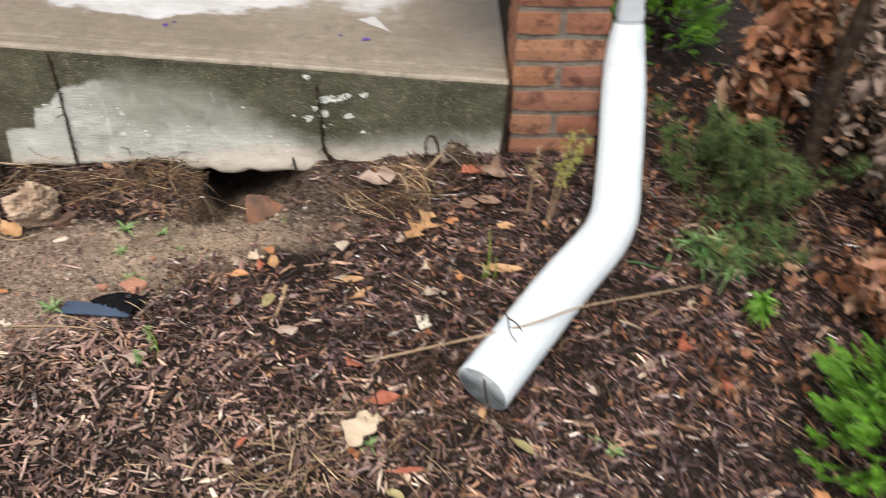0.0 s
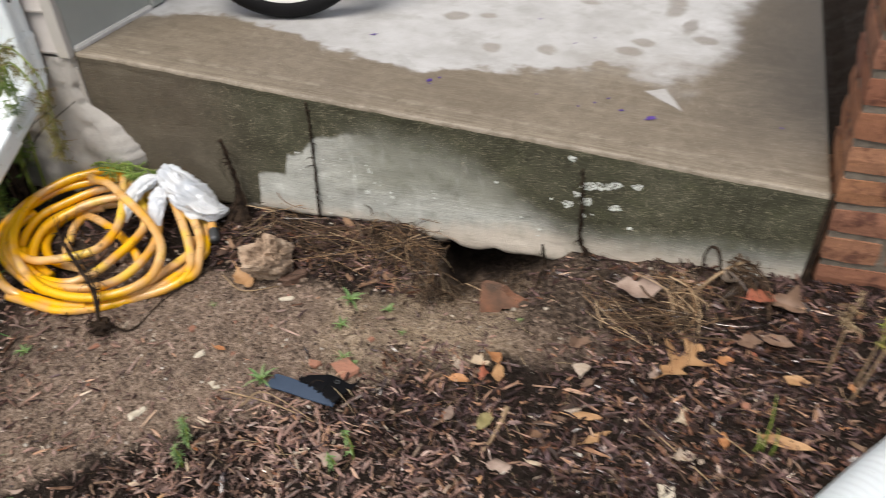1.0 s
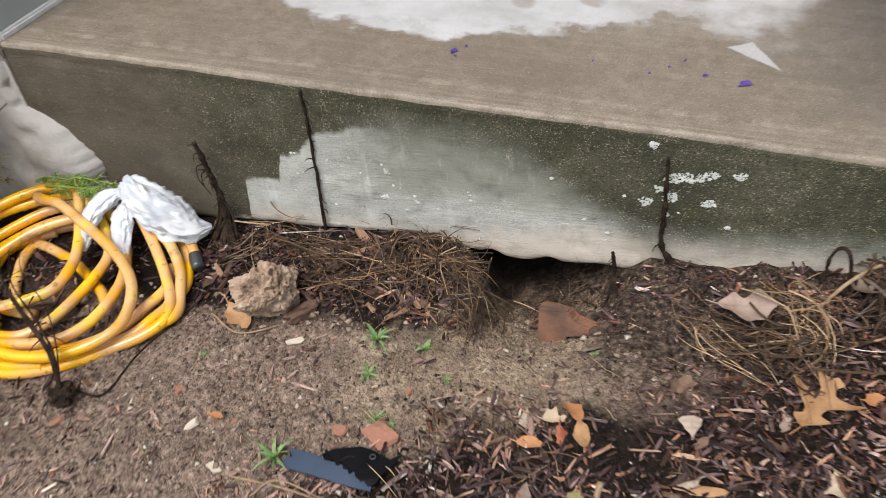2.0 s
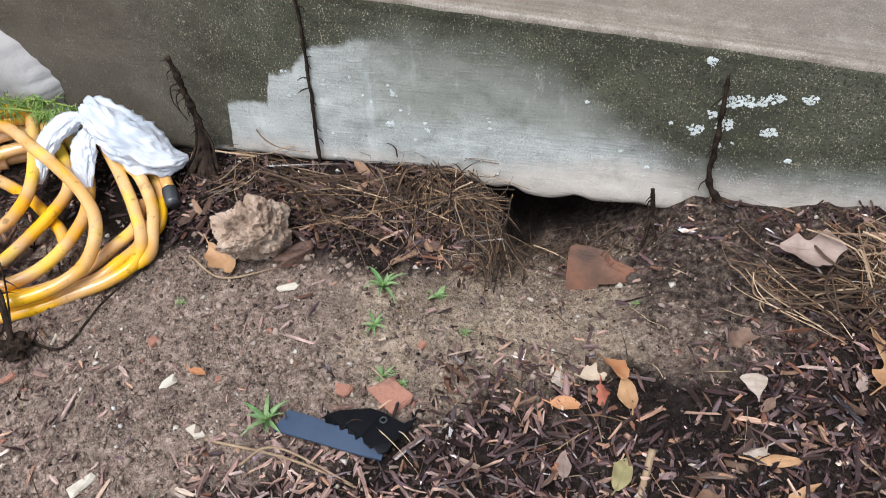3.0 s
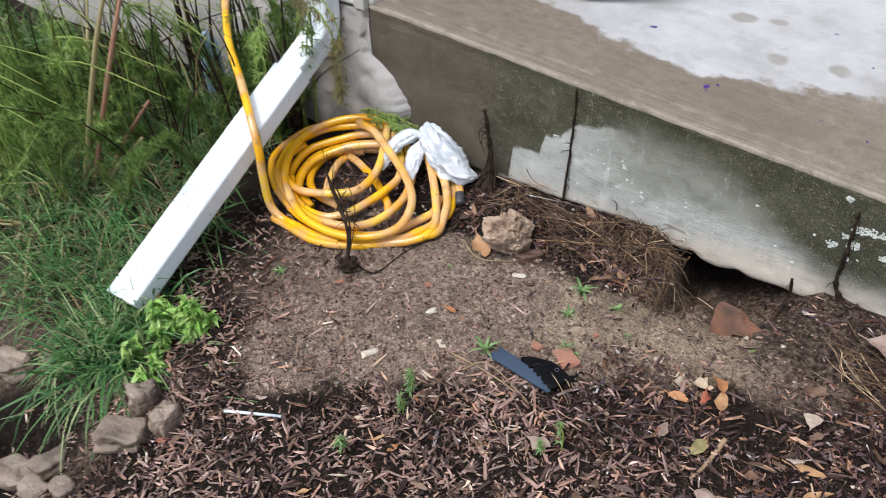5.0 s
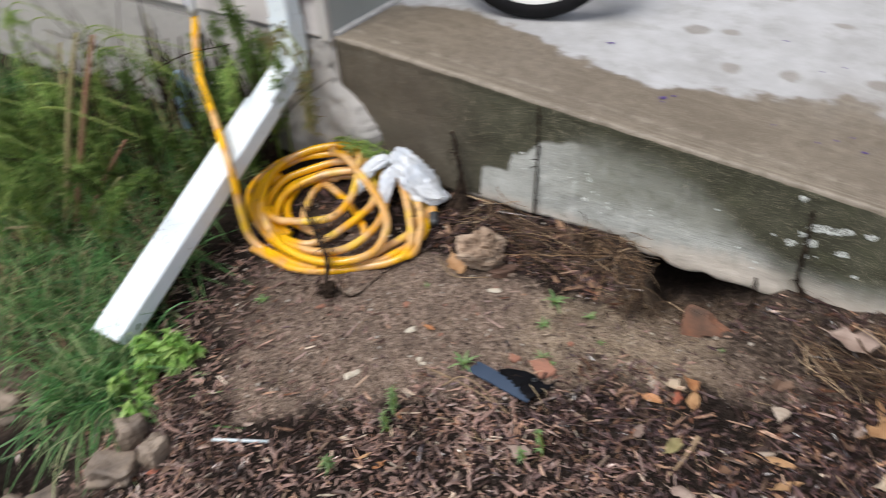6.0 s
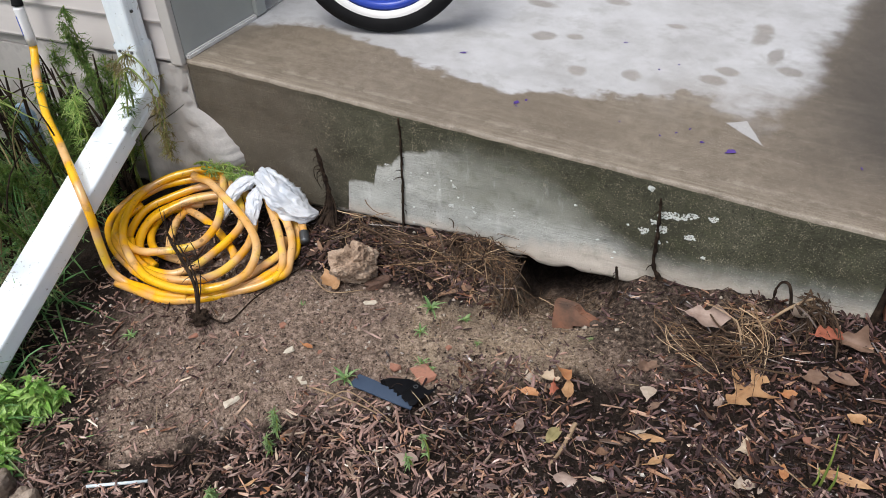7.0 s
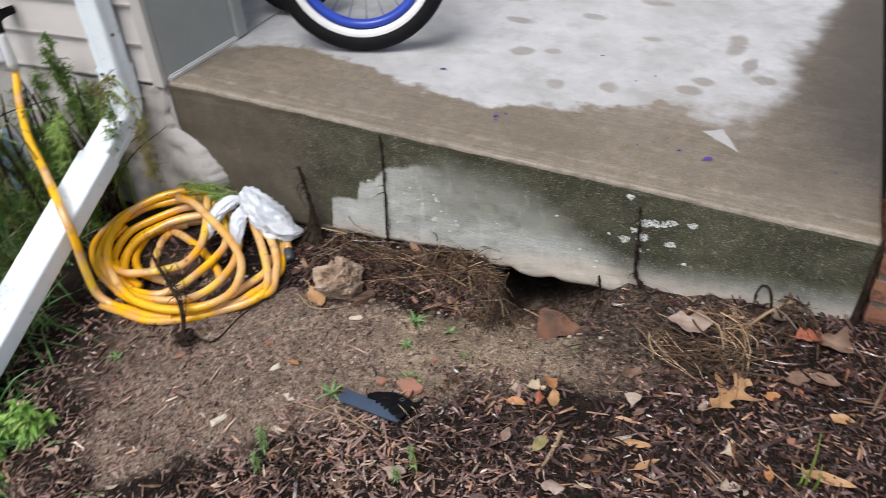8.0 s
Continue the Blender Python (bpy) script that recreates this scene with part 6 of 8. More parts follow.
leaf(1.500, -0.255, 0.060, 'oak', L_TAN, "large tan lobed oak leaf on mulch", 62, 0, 8, 0.35, 0.006)
leaf(1.326, -0.340, 0.020, 'fan', L_PALE, "pale fan-shaped leaf lying on mulch", 98, 2, -4, 0.1, 0.016)
leaf(1.150, -0.335, 0.034, 'ovate', L_ORANGE, "curled orange leaf on mulch", 130, 15, 30, 1.4, 0.008)
leaf(1.175, -0.372, 0.028, 'ovate', L_TAN, "tan pointed leaf on mulch", 110, 6, -18, 0.7, 0.006)
leaf(1.128, -0.345, 0.022, 'torn', L_CREAM, "small cream leaf scrap on mulch", 30, 20, 10, 1.2, 0.004)
leaf(1.085, -0.350, 0.022, 'ovate', L_PALE, "small pale leaf scrap on mulch", 100, 10, 20, 0.9, 0.004)
leaf(1.100, -0.388, 0.022, 'ovate', L_ORANGE, "small orange-tan leaf on mulch", 5, 0, 14, 0.8, 0.004)
leaf(1.302, -0.262, 0.028, 'torn', L_GREY, "curled grey-brown leaf on soil", 60, 14, 20, 1.6, 0.006)
leaf(1.405, -0.798, 0.054, 'torn', L_CREAM, "large cream leaf lying on mulch", 70, 6, 10, 0.3, 0.012)
leaf(1.444, -0.735, 0.030, 'ovate', L_RED, "red-brown leaf on mulch", 20, 8, 20, 0.8, 0.008)
leaf(1.380, -0.662, 0.036, 'ovate', L_RED, "red leaf standing on mulch", 125, 25, 30, 0.8, 0.010)
leaf(1.495, -0.880, 0.030, 'lance', L_RED, "narrow red leaf on mulch", 10, 5, 10, 0.6, 0.006)
leaf(1.470, -0.925, 0.022, 'ovate', L_OLIVE, "small yellow-green leaf on mulch", 150, 5, 10, 0.6, 0.006)
leaf(1.700, -0.830, 0.030, 'ovate', L_OLIVE, "olive leaf on mulch", 130, 10, 25, 0.6, 0.006)
leaf(0.525, -0.235, 0.036, 'torn', L_TAN, "torn tan leaf beside the clod", -35, 14, 20, 1.4, 0.006)
leaf(1.392, -0.115, 0.046, 'torn', L_PINK, "dry pinkish leaf against the straw", 12, 4, 30, 0.9, 0.030)
leaf(1.560, -0.070, 0.034, 'torn', L_PALE, "crumpled pale leaf by the slab", 120, 30, 30, 1.5, 0.028)
leaf(1.672, -0.085, 0.040, 'torn', L_GREY, "curled grey-brown leaf by the brick pier", -8, 4, 24, 1.8, 0.012)
leaf(1.625, -0.085, 0.034, 'torn', L_RED, "curled red-brown leaf by the brick pier", 40, 10, 18, 1.3, 0.016)
leaf(1.615, -0.180, 0.028, 'torn', L_GREY, "brown leaf on the mulch", 30, 10, 10, 1.0, 0.008)
leaf(1.665, -0.165, 0.030, 'ovate', L_GREY, "brown-orange leaf on the mulch", 0, 5, 20, 0.9, 0.008)
leaf(1.700, -0.240, 0.026, 'ovate', L_TAN, "small yellow leaf on the mulch", 10, 0, 10, 0.8, 0.006)
leaf(1.520, -0.385, 0.024, 'torn', L_CREAM, "small pale yellow leaf on mulch", 100, 10, 15, 1.0, 0.006)
leaf(1.530, -0.460, 0.022, 'torn', L_PALE, "small pale leaf on mulch", 40, 12, 15, 1.0, 0.006)
leaf(1.355, -0.428, 0.032, 'lance', L_TAN, "long folded tan leaf on mulch", 14, 4, 40, 1.8, 0.006)
leaf(1.380, -0.462, 0.030, 'lance', L_TAN, "long folded tan leaf on mulch", 48, 4, 40, 1.4, 0.006)
leaf(1.180, -0.475, 0.028, 'ovate', L_OLIVE, "small olive leaf on mulch", 80, 10, 10, 0.9, 0.006)
leaf(1.110, -0.480, 0.022, 'ovate', L_PINK, "small pinkish leaf on mulch", 95, 10, 20, 0.9, 0.006)
leaf(1.575, -0.230, 0.018, 'torn', L_ORANGE, "small rusty leaf scrap on mulch", 30, 8, 12, 1.0, 0.006)
leaf(1.455, -0.300, 0.016, 'ovate', L_PINK, "small pinkish leaf on mulch", 70, 6, 12, 0.9, 0.006)
leaf(1.590, -0.405, 0.020, 'ovate', L_ORANGE, "small orange leaf on mulch", 95, 5, 10, 0.7, 0.006)
leaf(1.690, -0.385, 0.045, 'lance', L_TAN, "long orange-brown leaf on mulch", -2, 2, 30, 1.2, 0.004)
leaf(1.235, -0.560, 0.026, 'torn', L_PINK, "pinkish leaf scrap on mulch", 15, 10, 10, 0.9, 0.006)
leaf(0.930, -0.620, 0.024, 'torn', L_PINK, "pinkish leaf scrap on mulch", 15, 10, 10, 0.6, 0.006)
leaf(2.050, -0.600, 0.030, 'torn', L_RED, "red-brown leaf on dark mulch", 40, 10, 10, 0.9, 0.006)
leaf(2.105, -0.705, 0.028, 'ovate', L_RED, "red-brown leaf on dark mulch", 80, 10, 20, 0.9, 0.006)
leaf(1.975, 0.10, 0.030, 'torn', L_RED, "red-brown leaf on dark mulch", 40, 10, 10, 0.9, 0.010)
LEAF_MATS = [(L_TAN, "tan"), (L_ORANGE, "orange"), (L_RED, "red-brown"), (L_PALE, "pale"), (L_PINK, "pinkish"), (L_GREY, "grey-brown"), (L_CREAM, "cream")]
rl = random.Random(5)
count = 0
while count < 84:
    x, y = rl.uniform(0.25, 2.5), rl.uniform(-1.15, -0.12)
    if y > mulch_line(x) - 0.02 and rl.random() < 0.96 or (0.65 < x < 1.0 and -0.58 < y < -0.36):
        continue
    mt, word = rl.choice(LEAF_MATS)
    leaf(x, y, rl.uniform(0.007, 0.018), rl.choice(('ovate', 'torn', 'ovate', 'lance')), mt, "small %s leaf scrap on mulch" % word, rl.uniform(0, 360), rl.uniform(-15, 15), rl.uniform(-25, 25), rl.uniform(0.3, 1.2), 0.004, count)
    count += 1


# ---------------------------------------------------------------- twigs
def twig(pts, r, label="thin pale dead twig lying on mulch", mat=TWIG, over=None):
    root = thing("twig", label, "twig", "twigs")
    p = [(x, y, (gh(x, y) + 0.006) if z is None else z) for x, y, z in pts]
    tube_part("stem", p, [r, r * 0.85, r * 0.5], mat, root, 7, n=26)
    return root


twig([(1.40, -0.645, None), (1.512, -0.640, 0.0), (1.706, -0.671, 0.094), (1.822, -0.614, 0.090), (1.984, -0.514, 0.035), (2.14, -0.44, None)], 0.0026, "long thin twig lying across the drain pipe")
twig([(1.49, -0.34, None), (1.60, -0.40, None), (1.72, -0.47, None)], 0.0016)
twig([(1.44, -0.40, None), (1.58, -0.50, None), (1.70, -0.585, None)], 0.0015)
twig([(1.212, -0.440, None), (1.204, -0.495, None), (1.194, -0.545, None)], 0.005, "split tan stick on the mulch")
twig([(0.30, -0.441, None), (0.355, -0.437, None), (0.376, -0.36, None), (0.398, -0.287, None), (0.425, -0.205, None), (0.44, -0.11, None)], 0.0022, "thin dark twig beside the hose", WOOD_DEAD)
twig([(0.64, -0.53, None), (0.78, -0.535, None), (0.95, -0.575, None)], 0.0022)
twig([(0.70, -0.555, None), (0.76, -0.545, 0.0), (0.86, -0.552, None)], 0.002)
twig([(1.45, -0.60, None), (1.55, -0.70, None), (1.64, -0.80, None)], 0.002, "thin dark twig on the mulch", WOOD_DEAD)
twig([(1.48, -0.75, 0.04), (1.56, -0.69, 0.0), (1.62, -0.62, None)], 0.0035, "dark twig near the pipe mouth", WOOD_DEAD)
twig([(1.75, -0.86, None), (1.85, -0.90, None), (1.93, -0.98, None)], 0.002)
twig([(2.1, -0.70, None), (2.22, -0.80, None), (2.3, -0.90, None)], 0.002)
twig([(0.47, -0.24, None), (0.54, -0.27, None), (0.62, -0.24, None)], 0.002)
# short dead bits on the pipe near its mouth
for pts in ([(1.668, -0.640, 0.108), (1.676, -0.662, 0.106), (1.680, -0.690, 0.094), (1.700, -0.706, 0.072)], [(1.676, -0.662, 0.106), (1.692, -0.668, 0.098), (1.706, -0.680, 0.084)], [(1.772, -0.600, 0.098), (1.788, -0.606, 0.086)]):
    twig(pts, 0.0016, "short dark dead twig on the pipe", WOOD_DEAD)
twig([(1.628, -0.748, 0.066), (1.632, -0.772, 0.03), (1.640, -0.790, -0.01), (1.64, -0.81, -0.05)], 0.0022, "dark bent twig at the pipe mouth", WOOD_DEAD)
bark = squared_stone((0.036, 0.0135, 0.012), 8.4)
on_ground("bark_piece", bark, BARK, 0.645, -0.212, 0.002, "dark reddish-brown piece of bark by the clod", "bark piece", turn=48, tip=0)


# ---------------------------------------------------------------- pulled weed on the hose
def build_pulled_weed():
    root = thing("pulled_weed", "wilted dark weed with its root ball", "weed")
    x, y = 0.290, -0.458
    z = gh(x, y)
    rr = random.Random(4)
    bm = moved(blob((0.024, 0.022, 0.013), 3, 0.6, 1, 9.1, 0.4), Matrix.Translation((x, y, z + 0.012)))
    part("root_ball", bm, WOOD_DEAD, root)
    ends = []
    for dx, dy, dz, r in ((0.0, 0.0, 0.0, 0.0048), (0.012, 0.006, 0.004, 0.0030), (-0.014, 0.012, 0.010, 0.0026), (0.02, 0.03, 0.016, 0.0016)):
        p = [(x, y, z + 0.02), (0.268 + dx * 0.5, -0.424 + dy * 0.5, 0.040 + dz), (0.214 + dx, -0.392 + dy, 0.074 + dz), (0.125 + dx, -0.335 + dy, 0.088 + dz), (0.050 + dx * 2, -0.262 + dy, 0.096 + dz)]
        tube_part("stem", p, [r, r * 0.9, r * 0.75, r * 0.5, r * 0.25], WOOD_DEAD, root, 6, n=26)
        ends.append((p[1], p[3]))
    n = 70
    pick = [ends[rr.randrange(4)] for _ in range(n)]
    t = np.array([rr.random() for _ in range(n)])[:, None]
    base = np.array([p[0] for p in pick]) * (1 - t) + np.array([p[1] for p in pick]) * t
    v, f = ribbons(base, rng.normal(size=(n, 3)), rng.uniform(0.012, 0.035, n), np.full(n, 0.4), np.full(n, 0.003), 2)
    mesh_part("withered_leaves", v, f, DRYGRASS, root)
    n = 90
    v, f = ribbons(np.array((x, y, z + 0.012)) + rng.normal(size=(n, 3)) * (0.014, 0.012, 0.008), rng.normal(size=(n, 3)) + (0, -0.3, 0), rng.uniform(0.02, 0.06, n), np.full(n, 0.6), np.full(n, 0.0016), 3)
    mesh_part("roots", v, f, WOOD_DEAD, root)
    return root


build_pulled_weed()


# ---------------------------------------------------------------- dry grass tufts by the slab
def tuft(name, label, c, spread, n, length, lean, mat, width=0.0017, up=0.6, seed=0):
    r2 = np.random.default_rng(seed)
    xy = np.array(c)[None] + r2.normal(size=(n, 2)) * np.array(spread)
    z = ground_height(xy[:, 0], xy[:, 1]) + r2.uniform(0, 0.02, n)
    base = np.column_stack([xy, z])
    way = r2.normal(size=(n, 3)) * (1, 0.8, 0.35) + np.array((*lean, up))
    v, f = ribbons(base, way, r2.uniform(*length, n), r2.uniform(0.3, 1.0, n), np.full(n, width) * r2.uniform(0.6, 1.5, n), 5)
    low = ground_height(v[:, 0], v[:, 1], False) + 0.003
    v[:, 2] = np.maximum(v[:, 2], low)
    v[:, 1] = np.where((v[:, 0] > 0) & (v[:, 0] < 1.95) & (v[:, 2] > 0.0), np.minimum(v[:, 1], -0.003), v[:, 1])
    ob = mesh_part(name, v, f, mat)
    return tagged(ob, label, "dry grass", kind="stuff")


def bundle(name, label, path, n, jitter, mat, width=0.0018, seed=0, ragged=0.5, stiff=0.55, xmax=9.0):
    """Dead stems that follow one another along a bent line and stray from it."""
    r2 = np.random.default_rng(seed)
    line = spline([(x_, y_, gh(x_, y_) + u) for x_, y_, u in path], 40)
    s = np.linspace(0, 1, 8)
    a, b_ = r2.uniform(0, ragged, n), 1 - r2.uniform(0, ragged, n)
    at = (a[:, None] + (b_ - a)[:, None] * s) * 39
    c = np.stack([np.interp(at, np.arange(40), line[:, q]) for q in range(3)], -1)
    off, turn = r2.normal(size=(n, 1, 3)) * np.array(jitter), r2.normal(size=(n, 1, 3)) * np.array(jitter)
    bow = r2.normal(size=(n, 1, 3)) * np.array(jitter) * 0.7
    w_ = (s - 0.5)[None, :, None]
    kink = np.abs(s[None] - r2.uniform(0.25, 0.8, n)[:, None])[..., None] * r2.normal(size=(n, 1, 3)) * np.array(jitter) * 3.2 * stiff
    straight = c[:, :1] + (c[:, -1:] - c[:, :1]) * s[None, :, None]
    c = c * (1 - stiff) + straight * stiff + off + turn * w_ * 2.2 + bow * (w_ * w_ * 4 - 0.5) + kink
    c[..., 2] = np.maximum(c[..., 2], ground_height(c[..., 0], c[..., 1], False) + 0.003)
    c[..., 1] = np.minimum(c[..., 1], -0.004)
    c[..., 0] = np.minimum(c[..., 0], xmax - 0.02 * r2.random((n, 1)))
    tan = np.gradient(c, axis=1)
    side = np.cross(tan, r2.normal(size=(n, 1, 3)) * 0.5 + np.array((0, 0, 1.0)))
    side /= np.linalg.norm(side, axis=2)[..., None] + 1e-9
    w = (width * r2.uniform(0.5, 1.5, n))[:, None] * (1 - 0.6 * s[None] ** 3) * 0.5
    lift = np.zeros_like(c)
    lift[..., 2] = w * 0.8
    v = np.stack([c - side * w[..., None], c + lift, c + side * w[..., None]], 2).reshape(n, -1, 3)
    q = []
    for k in range(7):
        q += [[3 * k, 3 * k + 1, 3 * k + 4, 3 * k + 3], [3 * k + 1, 3 * k + 2, 3 * k + 5, 3 * k + 4]]
    f = (np.array(q)[None] + 24 * np.arange(n)[:, None, None]).reshape(-1, 4)
    return tagged(mesh_part(name, v.reshape(-1, 3), f, mat), label, "dry grass", kind="stuff")


MAT_A = "dead brown grass matted under the slab edge"
tuft("dry_grass", MAT_A, (0.74, -0.10), (0.10, 0.040), 90, (0.02, 0.07), (0.05, -0.12), DRYGRASS, up=0.05, seed=1)
def fan_clump(name, label, n, mat, seed, width, length, spread):
    """Stems that spring from one root under the slab's edge and stoop outwards."""
    r2 = np.random.default_rng(seed)
    base = np.column_stack([r2.normal(0.850, spread, n), r2.uniform(-0.085, -0.012, n), np.zeros(n)])
    base[:, 2] = ground_height(base[:, 0], base[:, 1], False) + r2.uniform(0.004, 0.034, n)
    way = np.column_stack([r2.normal(0.15, 0.85, n), r2.normal(-0.60, 0.50, n), r2.normal(0.08, 0.25, n)])
    v, f = ribbons(base, way, r2.uniform(*length, n), r2.uniform(0.25, 1.0, n), width * r2.uniform(0.6, 1.5, n), 6)
    v[:, 2] = np.maximum(v[:, 2], ground_height(v[:, 0], v[:, 1], False) + 0.003)
    v[:, 1] = np.minimum(v[:, 1], -0.004)
    return tagged(mesh_part(name, v, f, mat), label, "dry grass", kind="stuff")


fan_clump("dry_grass", "dark clump of dead grass at the lip of the hollow", 130, DRYGRASS, 51, 0.0027, (0.04, 0.11), 0.050)
fan_clump("dry_straw", "pale stems stooping over the hollow's lip", 34, STRAW_BRIGHT, 52, 0.0020, (0.05, 0.12), 0.050)
bundle("dry_grass", "dead grass hanging into the hollow", [(0.83, -0.03, 0.012), (0.88, -0.06, 0.022), (0.91, -0.10, 0.018), (0.93, -0.16, 0.006), (0.942, -0.205, 0.0)], 85, (0.026, 0.014, 0.006), DRYGRASS, 0.0022, 31, 0.85, xmax=0.965)
bundle("dry_straw", "dead straw over the edge of the hollow", [(0.82, -0.03, 0.016), (0.88, -0.07, 0.026), (0.905, -0.12, 0.018), (0.935, -0.20, 0.004)], 24, (0.030, 0.018, 0.006), STRAW_BRIGHT, 0.0017, 32, 0.8, xmax=0.965)
bundle("dry_straw", "straw ends straying from the slab edge", [(0.88, -0.03, 0.02), (0.92, -0.05, 0.025), (0.95, -0.08, 0.02), (0.965, -0.12, 0.004)], 8, (0.012, 0.010, 0.006), STRAW_BRIGHT, 0.0016, 33, 0.5)
bundle("dry_straw", "pale dead stalks lying along the slab", [(0.45, -0.03, 0.010), (0.56, -0.045, 0.016), (0.68, -0.08, 0.018), (0.80, -0.12, 0.014), (0.88, -0.15, 0.010)], 10, (0.02, 0.020, 0.005), STRAW_BRIGHT, 0.0019, 34, 0.9)
bundle("dry_grass", "dark dead stalks lying along the slab", [(0.42, -0.04, 0.008), (0.55, -0.06, 0.014), (0.70, -0.095, 0.014), (0.86, -0.15, 0.008)], 36, (0.028, 0.030, 0.005), DRYGRASS, 0.0028, 135, 0.92, xmax=0.94)
bundle("dry_straw", "crossing straw on the dark mat", [(0.71, -0.19, 0.004), (0.77, -0.13, 0.016), (0.83, -0.06, 0.022), (0.85, -0.03, 0.024)], 16, (0.05, 0.02, 0.005), STRAW_BRIGHT, 0.0019, 36, 0.8)
bundle("dry_grass", "crossing dark stems on the mat", [(0.68, -0.17, 0.004), (0.75, -0.12, 0.016), (0.82, -0.06, 0.020), (0.84, -0.03, 0.022)], 24, (0.055, 0.035, 0.006), DRYGRASS, 0.0024, 38, 0.85, xmax=0.94)
bundle("dry_straw", "straw leaning beside the clod", [(0.45, -0.15, 0.006), (0.49, -0.10, 0.018), (0.535, -0.05, 0.028)], 5, (0.022, 0.012, 0.005), STRAW, 0.0024, 37, 0.3)
tuft("dry_grass", "thin dead grass along the foot of the slab", (0.50, -0.06), (0.07, 0.03), 90, (0.03, 0.08), (0.2, -0.3), DRYGRASS, up=0.1, seed=3)
rc = random.Random(21)
for k in range(84):
    x_, y_ = rc.uniform(0.42, 0.90), rc.uniform(-0.19, -0.02)
    if 0.49 < x_ < 0.64 and y_ < -0.11:
        continue
    bm = shard(rc.uniform(0.018, 0.05), rc.uniform(0.006, 0.014), rc.uniform(0.004, 0.008), 300 + k, 0.2)
    on_ground("bark_piece", bm, rc.choice((BARK, BARK, WOOD_DEAD, BARK, WOOD_DEAD, CHIP_TAN)), x_, y_, 0.001, "dark splinter of bark in the dead grass", "bark piece", "bark splinters", rc.uniform(0, 180), rc.uniform(-20, 20))
bundle("dry_straw", "arching yellow straw fallen on the soil", [(1.305, -0.105, 0.008), (1.320, -0.140, 0.014), (1.353, -0.180, 0.014), (1.404, -0.210, 0.012), (1.450, -0.240, 0.003)], 26, (0.015, 0.012, 0.006), STRAW_BRIGHT, 0.0019, 41, 0.75, 0.12)
bundle("dry_straw", "pale straw flowing over the dead leaf", [(1.405, -0.085, 0.046), (1.440, -0.090, 0.050), (1.475, -0.105, 0.044), (1.492, -0.135, 0.030), (1.480, -0.180, 0.016), (1.445, -0.245, 0.003)], 40, (0.017, 0.014, 0.008), STRAW_BRIGHT, 0.0021, 42, 0.75, 0.12)
bundle("dry_straw", "bleached straw heaped beside the dead leaf", [(1.44, -0.07, 0.040), (1.495, -0.085, 0.046), (1.525, -0.125, 0.034), (1.515, -0.175, 0.018), (1.47, -0.225, 0.004)], 14, (0.020, 0.016, 0.009), STRAW_BRIGHT, 0.0020, 48, 0.8, 0.15)
bundle("dry_straw", "pale curling stems at the foot of the slab", [(0.43, -0.02, 0.022), (0.49, -0.035, 0.034), (0.55, -0.06, 0.026), (0.60, -0.10, 0.010)], 9, (0.024, 0.018, 0.008), STRAW_BRIGHT, 0.0019, 49, 0.8)
bundle("dry_straw", "loose looping straw by the slab", [(1.37, -0.15, 0.012), (1.42, -0.155, 0.028), (1.475, -0.135, 0.032), (1.51, -0.09, 0.034), (1.50, -0.06, 0.03)], 9, (0.024, 0.022, 0.008), STRAW_BRIGHT, 0.0018, 43, 0.8, 0.2)
bundle("dry_grass", "brown stems looping under the straw", [(1.34, -0.10, 0.010), (1.38, -0.165, 0.016), (1.45, -0.175, 0.018), (1.51, -0.13, 0.02), (1.50, -0.07, 0.02)], 70, (0.034, 0.030, 0.006), DRYGRASS, 0.0030, 47, 0.85, 0.4)
bundle("dry_grass", "dead dark stalks stooping from the slab", [(1.555, -0.02, 0.035), (1.59, -0.04, 0.045), (1.615, -0.07, 0.028), (1.62, -0.12, 0.0)], 30, (0.014, 0.012, 0.008), DRYGRASS, 0.0036, 45, 0.6, 0.2)
bundle("dry_grass", "dead dark stalks stooping from the slab", [(1.60, -0.02, 0.040), (1.585, -0.05, 0.040), (1.565, -0.09, 0.02), (1.56, -0.14, 0.0)], 26, (0.014, 0.012, 0.008), DRYGRASS, 0.0036, 46, 0.6, 0.2)
tube_stalk = thing("dead_stalk", "bent tan dead stalk leaning on the slab", "stalk")
tube_part("stalk", [(1.500, -0.09, gh(1.50, -0.09) + 0.022), (1.54, -0.055, gh(1.54, -0.055) + 0.036), (1.585, -0.03, gh(1.585, -0.03) + 0.045), (1.61, -0.028, gh(1.61, -0.028) + 0.03)], [0.0026, 0.0032, 0.0030, 0.002], TWIG, tube_stalk, 8, n=20)
tuft("dry_grass", "dead roots inside the hollow", (1.08, -0.02), (0.05, 0.02), 130, (0.03, 0.09), (0.0, -0.6), DRYGRASS, up=0.2, seed=7)
tuft("dry_grass", "loose dead stems scattered on the mulch", (1.5, -0.6), (0.45, 0.28), 320, (0.04, 0.11), (0.1, 0.1), DRYGRASS, up=0.05, seed=8)
tuft("dry_straw", "loose pale stems scattered on the mulch", (1.3, -0.55), (0.5, 0.3), 150, (0.03, 0.09), (0.1, 0.1), STRAW, width=0.0014, up=0.05, seed=9)
tuft("dry_grass", "tangle of dead stems around the pipe mouth", (1.55, -0.72), (0.10, 0.06), 90, (0.05, 0.14), (0.2, 0.3), DRYGRASS, width=0.003, up=0.15, seed=10)
tuft("dry_straw", "pale dead stems near the pipe mouth", (1.43, -0.86), (0.10, 0.05), 50, (0.05, 0.13), (0.3, 0.1), STRAW, width=0.0022, up=0.08, seed=13)
